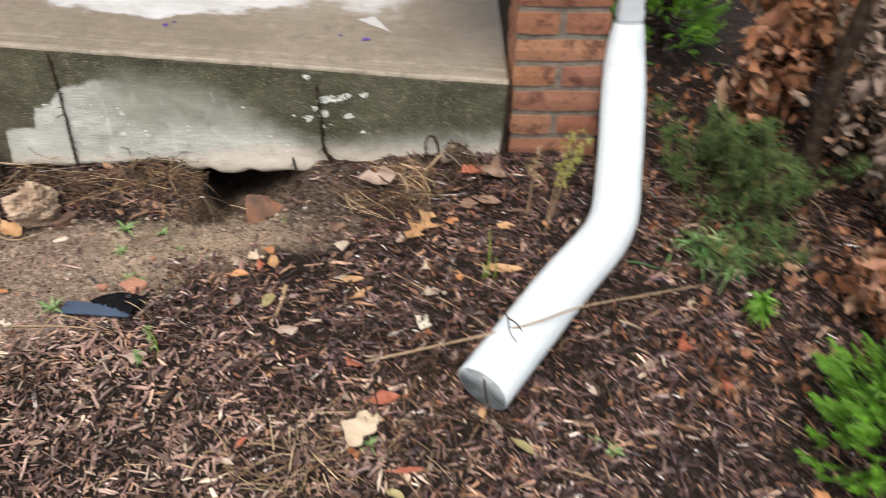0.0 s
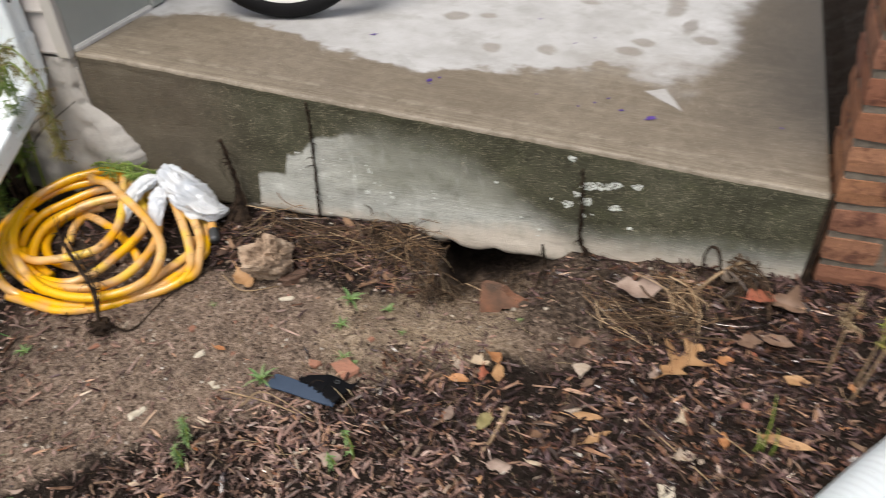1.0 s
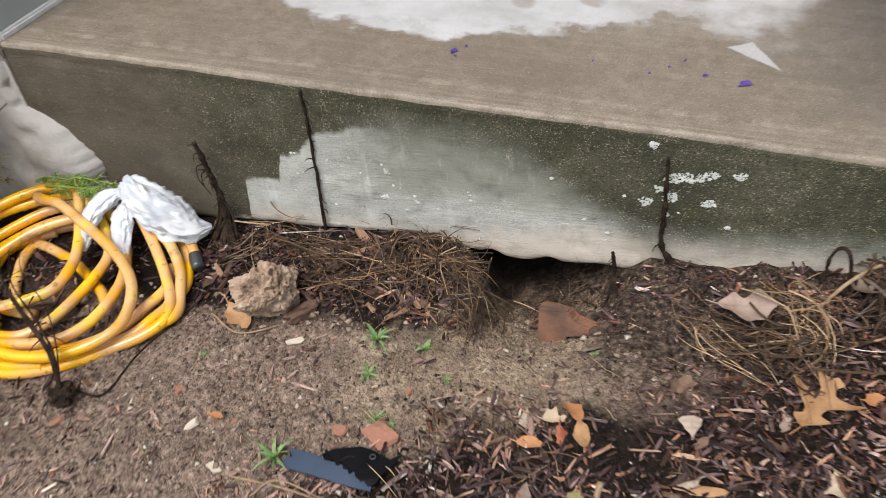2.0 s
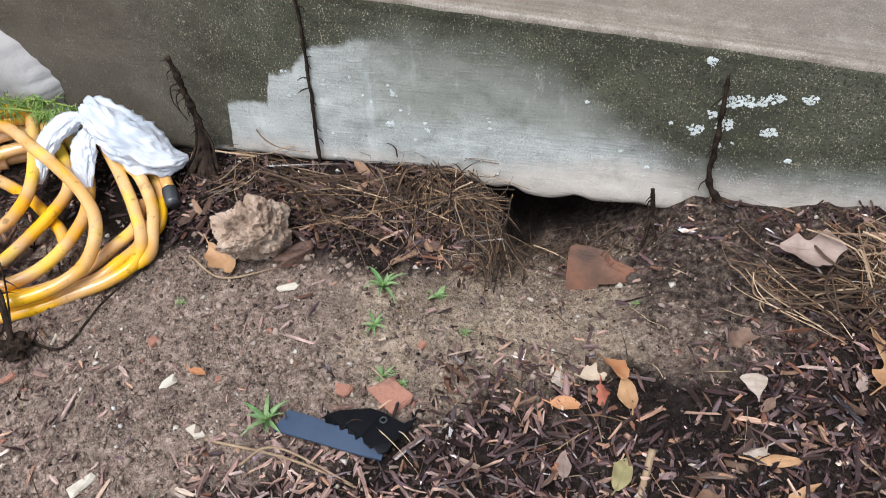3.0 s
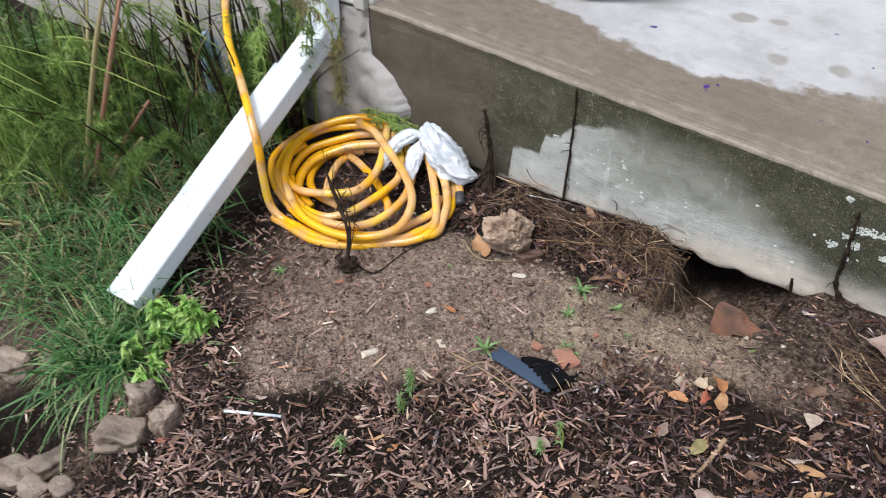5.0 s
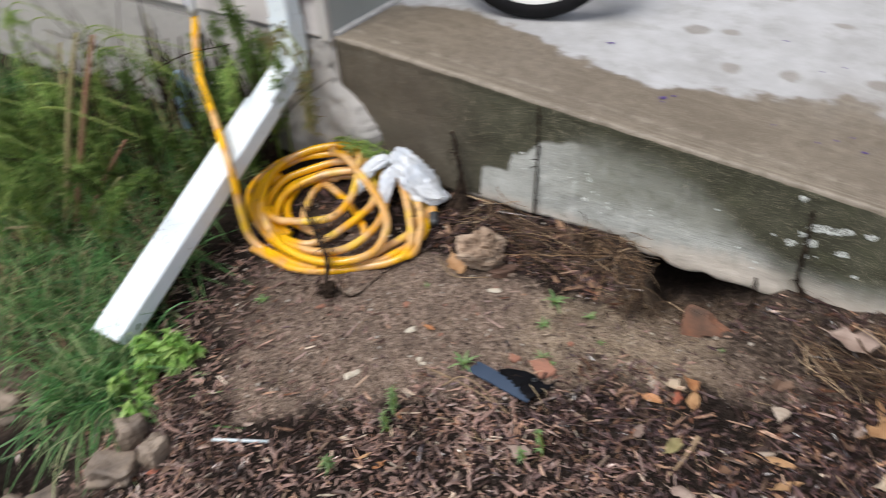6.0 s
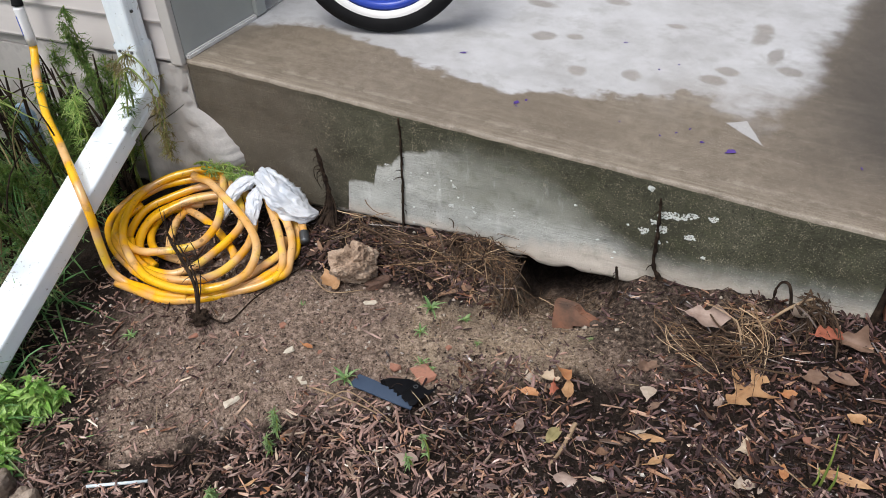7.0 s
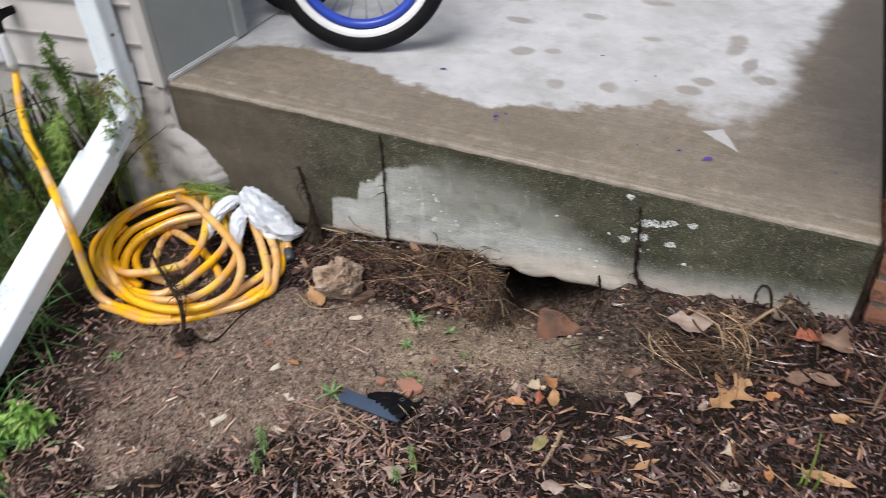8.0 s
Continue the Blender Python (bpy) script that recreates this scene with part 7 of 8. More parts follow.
tuft("dry_straw", "pale dead stems near the big leaf", (1.20, -0.86), (0.12, 0.05), 60, (0.05, 0.14), (0.3, 0.1), STRAW, width=0.0025, up=0.1, seed=12)


# ---------------------------------------------------------------- small living weeds
def seedling(x, y, s, kind, seed):
    rr = np.random.default_rng(seed)
    z = gh(x, y)
    root = thing("seedling", "tiny bright green seedling in the soil", "weed", "seedlings")
    n = 9 if kind == 'grass' else 6
    a = np.arange(n) * 2.4 + rr.random()
    way = np.column_stack([np.cos(a), np.sin(a), np.full(n, 0.8) + rr.random(n) * 0.6])
    width = np.full(n, s * (0.20 if kind == 'grass' else 0.45))
    v, f = ribbons(np.tile([x, y, z], (n, 1)), way, s * rr.uniform(0.8, 1.5, n), np.full(n, 0.5), width, 4)
    mesh_part("leaves", v, f, LEAFGREEN, root)
    tube_part("stem", [(x, y, z - 0.004), (x, y, z + s * 0.25)], 0.0012, GREEN_STEM, root, 6)
    return root


for k, (x, y, s, kind) in enumerate([(0.802, -0.245, 0.042, 'grass'), (0.885, -0.235, 0.024, 'leaf'), (0.81, -0.315, 0.026, 'grass'), (0.845, -0.385, 0.026, 'grass'), (0.715, -0.49, 0.040, 'grass'),
                                     (0.94, -0.295, 0.014, 'grass'), (0.875, -0.395, 0.016, 'leaf'), (0.50, -0.33, 0.014, 'grass'), (1.17, -0.20, 0.012, 'grass'), (1.42, -0.82, 0.030, 'grass'), (1.87, -0.83, 0.026, 'leaf'), (1.84, -0.80, 0.02, 'leaf'), (0.15, -0.55, 0.03, 'grass')]):
    seedling(x, y, s, kind, k)


def leafy_sprig(x, y, h, n, leaf_len, seed, mat=LEAFGREEN, spread=0.3, label="small leafy green weed in the mulch", width=0.35):
    rr = np.random.default_rng(seed)
    z = gh(x, y)
    root = thing("weed", label, "weed", "weeds in the mulch")
    top = np.array((x + rr.normal() * h * spread * 0.5, y + rr.normal() * h * spread * 0.5, z + h))
    tube_part("stem", [(x, y, z - 0.01), ((x + top[0]) / 2 + 0.006, (y + top[1]) / 2, z + h * 0.55), tuple(top)], [0.0022, 0.0018, 0.001], GREEN_STEM, root, 6, n=10)
    t = rr.uniform(0.15, 1, n)[:, None]
    base = np.array((x, y, z)) * (1 - t) + top * t
    way = rr.normal(size=(n, 3)) + (0, 0, 0.5)
    v, f = ribbons(base, way, leaf_len * rr.uniform(0.6, 1.3, n), np.full(n, 0.4), np.full(n, leaf_len * width), 3)
    mesh_part("leaves", v, f, mat, root)
    return root


leafy_sprig(0.644, -0.66, 0.075, 90, 0.016, 1, width=0.2)
leafy_sprig(0.66, -0.70, 0.06, 60, 0.016, 2, width=0.2)
leafy_sprig(0.62, -0.83, 0.06, 70, 0.018, 3, width=0.22)
leafy_sprig(0.97, -0.605, 0.075, 24, 0.014, 4)
leafy_sprig(0.945, -0.63, 0.04, 20, 0.014, 5)
leafy_sprig(2.224, -0.535, 0.075, 140, 0.035, 10, ARBOR, 0.6, "small bright yellow-green shrublet", 0.2)
tall = thing("grass_stem", "upright green grass stem in the mulch", "grass stem")
for dx, hh in ((0, 0.135), (0.016, 0.06), (-0.010, 0.04)):
    xx, yy = 1.652 + dx, -0.405
    tube_part("blade", [(xx, yy, gh(xx, yy)), (xx + 0.003, yy - 0.003, gh(xx, yy) + hh * 0.6), (xx + 0.002, yy + 0.01, gh(xx, yy) + hh)], [0.0028, 0.002, 0.0006], GREEN_STEM, tall, 6, n=10)


# ---------------------------------------------------------------- rank growth against the house
def feather_weed(x, y, h, lean, needles, seed, mat=FEATHER, stem_mat=GREEN_STEM, label="tall feathery green weed against the house wall", nl=0.022):
    rr = np.random.default_rng(seed)
    z = gh(x, y)
    root = thing("feathery_weed", label, "weed", "weeds by the house")
    main = spline([(x, y, z - 0.02), (x + lean[0] * 0.3, y + lean[1] * 0.3, z + h * 0.4), (x + lean[0] * 0.75, y + lean[1] * 0.75, z + h * 0.8), (x + lean[0], y + lean[1], z + h)], 30)
    v, f = tube(main, np.linspace(0.0042, 0.0012, 30), 6)
    mesh_part("stem", v, f, stem_mat, root, True)
    base, way = [], []
    for k in range(int(needles / 14)):
        i = rr.integers(5, 30)
        a = rr.random() * 6.28
        d = np.array((math.cos(a), math.sin(a), 0.7))
        L = rr.uniform(0.015, 0.06) * (1.15 - i / 40)
        for q in range(14):
            s = rr.random()
            base.append(main[i] + d * L * s - np.array((0, 0, 0.3 * L * s * s)))
            way.append(d * 0.9 + rr.normal(size=3) * 0.7)
    base, way = np.array(base), np.array(way)
    n = len(base)
    v, f = ribbons(base, way, rr.uniform(0.5, 1.3, n) * nl, np.full(n, 0.2), np.full(n, 0.0026), 1)
    mesh_part("foliage", v, f, mat, root)
    return root


def wall_gap(x, y, h):
    """The growth stays low where the foundation wall shows above it."""
    if -1.5 < x < -0.62 and y > -0.40:
        return min(h, 0.15)
    if -0.62 <= x < -0.30 and y > -0.40:
        return min(h, 0.27)
    return h


for k, (x, y, h, lean) in enumerate([(-0.36, -0.10, 0.50, (0.02, 0.0)), (-0.30, -0.14, 0.34, (0.05, -0.05)), (-0.44, -0.15, 0.40, (-0.04, -0.06)), (-0.24, -0.09, 0.40, (0.02, 0.02)), (-0.56, -0.12, 0.42, (-0.03, -0.03)),
                                     (-0.66, -0.18, 0.42, (-0.08, -0.08)), (-0.20, -0.20, 0.22, (0.03, -0.05)), (-0.78, -0.22, 0.46, (-0.1, -0.05)),
                                     (-0.50, -0.28, 0.30, (-0.05, -0.1)), (-0.36, -0.30, 0.24, (0.02, -0.08)), (-0.92, -0.30, 0.45, (-0.1, 0.0)), (-0.62, -0.40, 0.32, (-0.06, -0.06)), (-0.28, -0.42, 0.20, (0.0, -0.08)),
                                     (-1.05, -0.18, 0.5, (-0.05, 0)), (-1.2, -0.4, 0.45, (0.05, 0)), (-0.8, -0.5, 0.34, (0.1, -0.1)), (-0.45, -0.5, 0.22, (0, -0.1))]):
    h2 = wall_gap(x, y, h)
    feather_weed(x, y, h2, lean, int(1500 * h2 / h), 30 + k, nl=0.017)


def drooping_weed(path, needles, seed, mat=FEATHER, nl=0.020, label="drooping feathery weed by the downspout", wide=0.035, stem=(0.0034, 0.0010), stem_mat=GREEN_STEM):
    """A bent stem given by points, with side sprays of fine leaves."""
    rr = np.random.default_rng(seed)
    root = thing("feathery_weed", label, "weed", "weeds by the house")
    main = spline(path, 40)
    v, f = tube(main, np.linspace(*stem, 40), 6)
    mesh_part("stem", v, f, stem_mat, root, True)
    base, way = [], []
    for k in range(int(needles / 14)):
        i = rr.integers(10, 40)
        d = rr.normal(size=3) + (0, -0.3, -0.3)
        d /= np.linalg.norm(d)
        L = rr.uniform(0.3, 1.0) * wide
        for q in range(14):
            s = rr.random()
            base.append(main[i] + d * L * s)
            way.append(d * 0.8 + rr.normal(size=3) * 0.7)
    n = len(base)
    v, f = ribbons(np.array(base), np.array(way), rr.uniform(0.5, 1.3, n) * nl, np.full(n, 0.3), np.full(n, 0.0026), 1)
    mesh_part("foliage", v, f, mat, root)
    return root


drooping_weed([(-0.16, -0.10, 0.0), (-0.10, -0.13, 0.25), (-0.05, -0.16, 0.42), (-0.06, -0.17, 0.36), (-0.085, -0.17, 0.27), (-0.10, -0.17, 0.20)], 640, 501)
drooping_weed([(-0.21, -0.10, 0.02), (-0.17, -0.105, 0.34), (-0.06, -0.13, 0.455), (0.030, -0.15, 0.40), (0.035, -0.16, 0.30), (0.018, -0.16, 0.19)], 620, 502, WILTED, label="wilting yellow-brown feathery weed by the downspout")
drooping_weed([(-0.22, -0.09, 0.0), (-0.18, -0.10, 0.30), (-0.07, -0.135, 0.42), (0.008, -0.15, 0.37), (0.012, -0.15, 0.28), (0.006, -0.15, 0.20)], 420, 503, WILTED, label="wilting yellow-brown feathery weed by the downspout")
for k, (x, y, h, lx, mt) in enumerate([(1.795, -0.25, 0.27, 0.075, YELLOWWEED), (1.80, -0.22, 0.25, 0.045, YELLOWWEED), (1.755, -0.20, 0.20, 0.02, STRAW)]):
    z = gh(x, y)
    drooping_weed([(x, y, z), (x + lx * 0.35, y, z + h * 0.5), (x + lx * 0.5, y, z + h * 0.68), (x + lx * 0.75, y, z + h * 0.85), (x + lx, y, z + h)], 260, 510 + k, mt, 0.013, "yellow-green feathery weed by the brick pier", 0.026, (0.0024, 0.0009), TWIG)
for k, (x, y, h, lx) in enumerate([(-0.25, -0.075, 0.55, -0.035), (-0.27, -0.08, 0.46, -0.02), (-0.235, -0.085, 0.50, -0.055), (-0.30, -0.10, 0.44, -0.05), (-0.21, -0.09, 0.38, -0.03), (-0.49, -0.08, 0.36, 0.01), (-0.40, -0.12, 0.30, 0.03), (-0.34, -0.16, 0.34, -0.05), (-0.55, -0.33, 0.38, 0.08)]):
    z = gh(x, y)
    drooping_weed([(x, y, z), (x + lx * 0.4, y, z + h * 0.4), (x + lx * 0.8, y - 0.005, z + h * 0.8), (x + lx, y - 0.01, z + h)], 1100, 520 + k, FEATHER, 0.016, "tall feathery green weed against the siding", 0.034)
for k, (x, y, z, dx, dz) in enumerate([(-0.01, -0.062, 0.112, 0.14, 0.012), (0.03, -0.078, 0.116, 0.12, 0.004), (0.07, -0.058, 0.118, 0.11, 0.010)]):
    drooping_weed([(x, y, z), (x + dx * 0.3, y - 0.004, z + dz * 1.6), (x + dx * 0.7, y, z + dz), (x + dx, y + 0.004, z + dz * 0.2)], 260, 580 + k, BRIGHTWEED, 0.016, "sprig of fine yellow-green weed lying on the hose", 0.024)
rs_ = np.random.default_rng(99)
tangle = thing("dead_weed", "tangle of thin dead brown weed stems", "weed", "dead weeds by the wall")
for k in range(84):
    x, y = rs_.uniform(-1.1, -0.20), rs_.uniform(-0.55, -0.08)
    if x > -0.32 and y < -0.3:
        continue
    z, h, dx, dy = gh(x, y), rs_.uniform(0.2, 0.5), rs_.normal() * 0.14, rs_.normal() * 0.10
    tube_part("stem", [(x, y, z), (x + dx * 0.4, y + dy * 0.4, z + h * 0.65), (x + dx, min(-0.04, y + dy), z + h)], [0.0030, 0.0022, 0.0009], WOOD_DEAD if k % 9 else STALK, tangle, 5, n=10)
rb = np.random.default_rng(88)
for k in range(24):
    x, y = rb.uniform(-1.4, -0.22), rb.uniform(-0.70, -0.12)
    if x > -0.35 and y < -0.35:
        x -= 0.3
    z, h, rx_, ry_ = gh(x, y), wall_gap(x, y, rb.uniform(0.22, 0.5)), rb.normal() * 0.14, rb.normal() * 0.10 - 0.05
    drooping_weed([(x, y, z), (x + rx_ * 0.25, y + ry_ * 0.25, z + h * 0.6), (x + rx_ * 0.6, y + ry_ * 0.6, z + h), (x + rx_ * 1.5, y + ry_ * 1.5, z + h * 0.85)], 520, 560 + k, BRIGHTWEED if k % 3 else FEATHER, 0.024, "arching bright green weed in the rank grass", 0.05)
for k in range(16):
    x, y = rb.uniform(-1.6, -0.70), rb.uniform(-0.75, -0.42)
    z, h, rx_, ry_ = gh(x, y), rb.uniform(0.42, 0.66), rb.normal() * 0.10 + 0.05, rb.normal() * 0.08 - 0.02
    drooping_weed([(x, y, z), (x + rx_ * 0.3, y + ry_ * 0.3, z + h * 0.5), (x + rx_ * 0.7, y + ry_ * 0.7, z + h * 0.9), (x + rx_ * 1.5, y + ry_ * 1.5, z + h)], 900, 640 + k, BRIGHTWEED, 0.026, "tall bright yellow-green weed in the rank grass", 0.065)
rv = np.random.default_rng(77)
for k in range(17):
    x, y = rv.uniform(-1.5, -0.25), rv.uniform(-0.75, -0.15)
    if x > -0.3 and y < -0.3:
        x -= 0.25
    feather_weed(x, y, wall_gap(x, y, rv.uniform(0.16, 0.42)), (rv.normal() * 0.10, rv.normal() * 0.08 - 0.03), 1100, 200 + k, nl=0.020)
for k in range(16):
    x, y = rv.uniform(-1.3, -0.7), rv.uniform(-0.75, -0.2)
    arc = thing("grass_stem", "long arching yellow-green grass stem", "grass stem", "arching grass stems")
    z = gh(x, y)
    tube_part("stem", [(x, y, z), (x + 0.08, y - 0.05, z + 0.30), (x + 0.28, y - 0.08, z + 0.42 + 0.1 * rv.random()), (x + 0.55, y - 0.06 + 0.1 * rv.random(), z + 0.38)], [0.003, 0.0026, 0.002, 0.001], GREEN_STEM, arc, 6, n=26)
for way, mt, label in (([(-0.604, -0.621, -0.09), (-0.43, -0.545, 0.35), (-0.372, -0.491, 0.526)], STALK, "bare upright yellow-green weed stalk"),
                       ([(-0.598, -0.597, -0.09), (-0.40, -0.520, 0.348), (-0.346, -0.467, 0.516)], RED_STALK, "bare upright reddish weed stalk"),
                       ([(-0.60, -0.55, -0.08), (-0.52, -0.49, 0.06), (-0.44, -0.43, 0.18)], RED_STALK, "leaning broken reddish weed stalk"),
                       ([(-0.58, -0.56, -0.08), (-0.52, -0.53, 0.0), (-0.44, -0.48, 0.09)], STALK, "short leaning dead weed stalk"),
                       ([(-0.70, -0.5, -0.07), (-0.83, -0.38, 0.13), (-0.95, -0.25, 0.30)], STALK, "leaning dead weed stalk")):
    st = thing("weed_stalk", label, "weed stalk", "weed stalks")
    tube_part("stalk", way, [0.0078, 0.0066, 0.0045], mt, st, 8, n=18)
for k in range(20):
    rr = random.Random(k + 60)
    x, y = rr.uniform(-0.72, -0.5) if k < 8 else rr.uniform(-0.46, -0.19), rr.uniform(-0.13, -0.07)
    st = thing("dead_weed", "dead dark weed stem against the wall", "weed", "dead weeds by the wall")
    z = gh(x, y)
    tube_part("stem", [(x, y, z - 0.02), (x - 0.03 * rr.random(), y, z + 0.2), (x - 0.10 * rr.random(), y + 0.02, z + rr.uniform(0.28, 0.42))], [0.008, 0.006, 0.002], WOOD_DEAD, st, 7, n=12)
arch = thing("bramble", "thin dark arching bare stem", "stem")
tube_part("stem", [(-0.75, -0.45, gh(-0.75, -0.45)), (-0.70, -0.30, 0.16), (-0.5, -0.17, 0.30), (-0.28, -0.12, 0.37)], [0.003, 0.0028, 0.0022, 0.001], WOOD_DEAD, arch, 6, n=30)
bottle = thing("bottle", "blue printed plastic bottle among the weeds", "bottle")
tube_part("body", [(-0.60, -0.10, 0.02), (-0.60, -0.10, 0.03), (-0.60, -0.10, 0.18), (-0.60, -0.10, 0.20), (-0.60, -0.10, 0.215)], [0.030, 0.032, 0.032, 0.02, 0.012], BLUEFILM, bottle, 18)


def grass_field(name, label, n, sampler, length, mat, seed, width=(0.002, 0.0045), up=1.1):
    rr = np.random.default_rng(seed)
    xy = sampler(rr, n)
    n = len(xy)
    base = np.column_stack([xy, ground_height(xy[:, 0], xy[:, 1]) - 0.003])
    way = rr.normal(size=(n, 3)) * 0.5 + (0.05, -0.15, up)
    v, f = ribbons(base, way, rr.uniform(*length, n), rr.uniform(0.2, 0.9, n), rr.uniform(*width, n), 4)
    v[:, 2] = np.maximum(v[:, 2], ground_height(v[:, 0], v[:, 1], False))
    ob = mesh_part(name, v, f, mat)
    return tagged(ob, label, "grass", kind="stuff")


def left_patch(rr, n):
    p = np.column_stack([rr.uniform(-1.7, 0.05, n * 2), rr.uniform(-1.12, -0.08, n * 2)])
    p = p[p[:, 1] > np.where(p[:, 0] < -0.14, -0.89, -1.0) + 0.12 * vnoise(p[:, 0], p[:, 1], 0.2, 64)]
    edge = np.interp(p[:, 1], [-1.0, -0.85, -0.6, -0.3, -0.05], [0.02, 0.03, -0.10, -0.24, -0.26]) + 0.05 * vnoise(p[:, 0], p[:, 1], 0.08, 5)
    keep = p[:, 0] < edge
    return p[keep][:n]


def lawn(rr, n):
    p = np.column_stack([rr.uniform(-5.5, -0.9, n), rr.uniform(-3.2, -0.05, n)])
    keep = (p[:, 0] < -1.25 + 0.35 * vnoise(p[:, 0], p[:, 1], 0.5, 61)) & (p[:, 1] > -2.6 + 0.5 * vnoise(p[:, 0], p[:, 1], 0.6, 62)) & (p[:, 0] > -4.9 + 0.5 * vnoise(p[:, 1], p[:, 0], 0.6, 63))
    return p[keep]


def gully_rim(rr, n):
    return np.column_stack([rr.normal(-0.03, 0.06, n), rr.normal(-0.93, 0.045, n)])


grass_field("grass", "rank green grass beside the downspout", 7000, left_patch, (0.07, 0.28), GRASS, 1, (0.0026, 0.0075), 0.9)
grass_field("grass", "rough green lawn beyond the weeds", 7000, lawn, (0.08, 0.22), GRASS, 2, (0.004, 0.009))
grass_field("grass", "grass hanging over the gully rim", 460, gully_rim, (0.12, 0.28), GRASS, 3, (0.004, 0.009), up=0.5)
def far_rank(rr, n):
    return np.column_stack([rr.uniform(-2.0, -0.75, n), rr.uniform(-0.85, -0.40, n)])


grass_field("grass", "tall pale yellow-green grass along the house", 2600, far_rank, (0.22, 0.55), BRIGHTWEED, 6, (0.003, 0.007), up=1.3)
grass_field("dry_grass", "dry stems among the green grass", 1700, left_patch, (0.10, 0.34), STRAW, 4, (0.0018, 0.0036))
for k in range(28):
    rr = random.Random(k)
    leafy_sprig(0.082 + rr.uniform(-0.055, 0.055), -0.85 + rr.uniform(-0.08, 0.09), rr.uniform(0.03, 0.085), 24, 0.031, 100 + k, SPRINGLEAF, 0.5, "bright green leafy weed at the downspout's end", 0.5)
curl = thing("curled_leaf", "yellow-green curled leaf ring in the grass", "leaf")
part("blade", moved(torus_bm(0.026, 0.008, 30, 8, 0.5), pose(-0.60, -0.84, gh(-0.6, -0.84) + 0.05, 60, 0, 20)), L_OLIVE, curl, shade_smooth=True)


# ---------------------------------------------------------------- shrubs by the pipe
def evergreen(x, y, r, h, sprays, seed, mat, label, blade, dense=26, side=1.0):
    """Fans of flat scaly twigs on branches round a short trunk."""
    rr = np.random.default_rng(seed)
    z = gh(x, y)
    root = thing("shrub", label, "shrub", "shrubs by the pipe")
    tube_part("trunk", [(x, y, z - 0.03), (x + 0.01, y, z + h * 0.5), (x, y + 0.01, z + h * 0.92)], [0.016, 0.011, 0.004], WOOD_DEAD, root, 8, n=14)
    bases, ways, lens = [], [], []
    branch = []
    for k in range(sprays):
        t = rr.random() ** 0.8
        a = rr.random() * 6.283
        reach = r * math.sqrt(max(0.05, 1 - t ** 1.6)) * rr.uniform(0.75, 1.12)
        tip = np.array((x + reach * math.cos(a), y + reach * math.sin(a), z + 0.05 + h * t + 0.04 * rr.normal()))
        out = np.array((math.cos(a), math.sin(a), 0.35 + 0.5 * rr.random()))
        out /= np.linalg.norm(out)
        start = tip - out * blade * 2.2
        if k % 4 == 0:
            branch.append(tube(spline([(x, y, z + 0.04 + h * t * 0.7), tuple((np.array((x, y, z + h * t * 0.8)) + start) / 2), tuple(start + out * blade)], 7), np.linspace(0.004, 0.0012, 7), 5))
        flat = np.cross(out, rr.normal(size=3))
        flat /= np.linalg.norm(flat)
        for q in range(dense):
            s = q / dense
            sgn = 1 if q % 2 else -1
            bases.append(start + out * blade * 2.2 * s)
            ways.append(out * 0.9 + flat * sgn * 0.75 + rr.normal(size=3) * 0.15)
            lens.append(blade * (1.05 - 0.75 * s) * rr.uniform(0.7, 1.2))
    for v, f in branch:
        mesh_part("branch", v, f, WOOD_DEAD, root, True)
    n = len(bases)
    v, f = ribbons(np.array(bases), np.array(ways), np.array(lens), np.full(n, 0.12), np.full(n, 0.0042), 2)
    mesh_part("foliage", v, f, mat, root)
    return root


evergreen(2.40, -0.88, 0.22, 0.24, 420, 1, ARBOR, "bright green young evergreen shrub with scaly sprays", 0.026)
evergreen(2.24, 0.64, 0.20, 0.34, 300, 4, ARBOR, "green young evergreen shrub behind the pipe", 0.028)
rj = np.random.default_rng(8)
for k in range(26):
    x, y = max(2.12, rj.normal(2.22, 0.065)), rj.normal(-0.15, 0.11)
    feather_weed(x, y, rj.uniform(0.08, 0.28), (rj.normal() * 0.07 + 0.02, rj.normal() * 0.09 - 0.05), 380, 400 + k, JUNIPER, WOOD_DEAD, "low dull green sprawling evergreen sprig", 0.024)
for k in range(8):
    leafy_sprig(rj.normal(2.17, 0.05), rj.normal(-0.36, 0.03), 0.05, 26, 0.045, 300 + k, GRASS, 0.8, "pale green grassy sprig at the shrub's foot", 0.14)


tuft("dry_grass", "brown dead stems through the low evergreen", (2.24, -0.15), (0.085, 0.10), 170, (0.08, 0.22), (0.15, -0.25), DRYGRASS, width=0.0030, up=0.7, seed=21)
tuft("dry_straw", "pale dead blades through the low evergreen", (2.26, -0.20), (0.085, 0.08), 46, (0.06, 0.16), (0.3, -0.3), STRAW, width=0.0034, up=0.5, seed=22)
tuft("green_grass", "green blades at the foot of the evergreen", (2.20, -0.30), (0.06, 0.05), 60, (0.06, 0.14), (0.3, -0.3), GRASS, width=0.0042, up=0.5, seed=23)


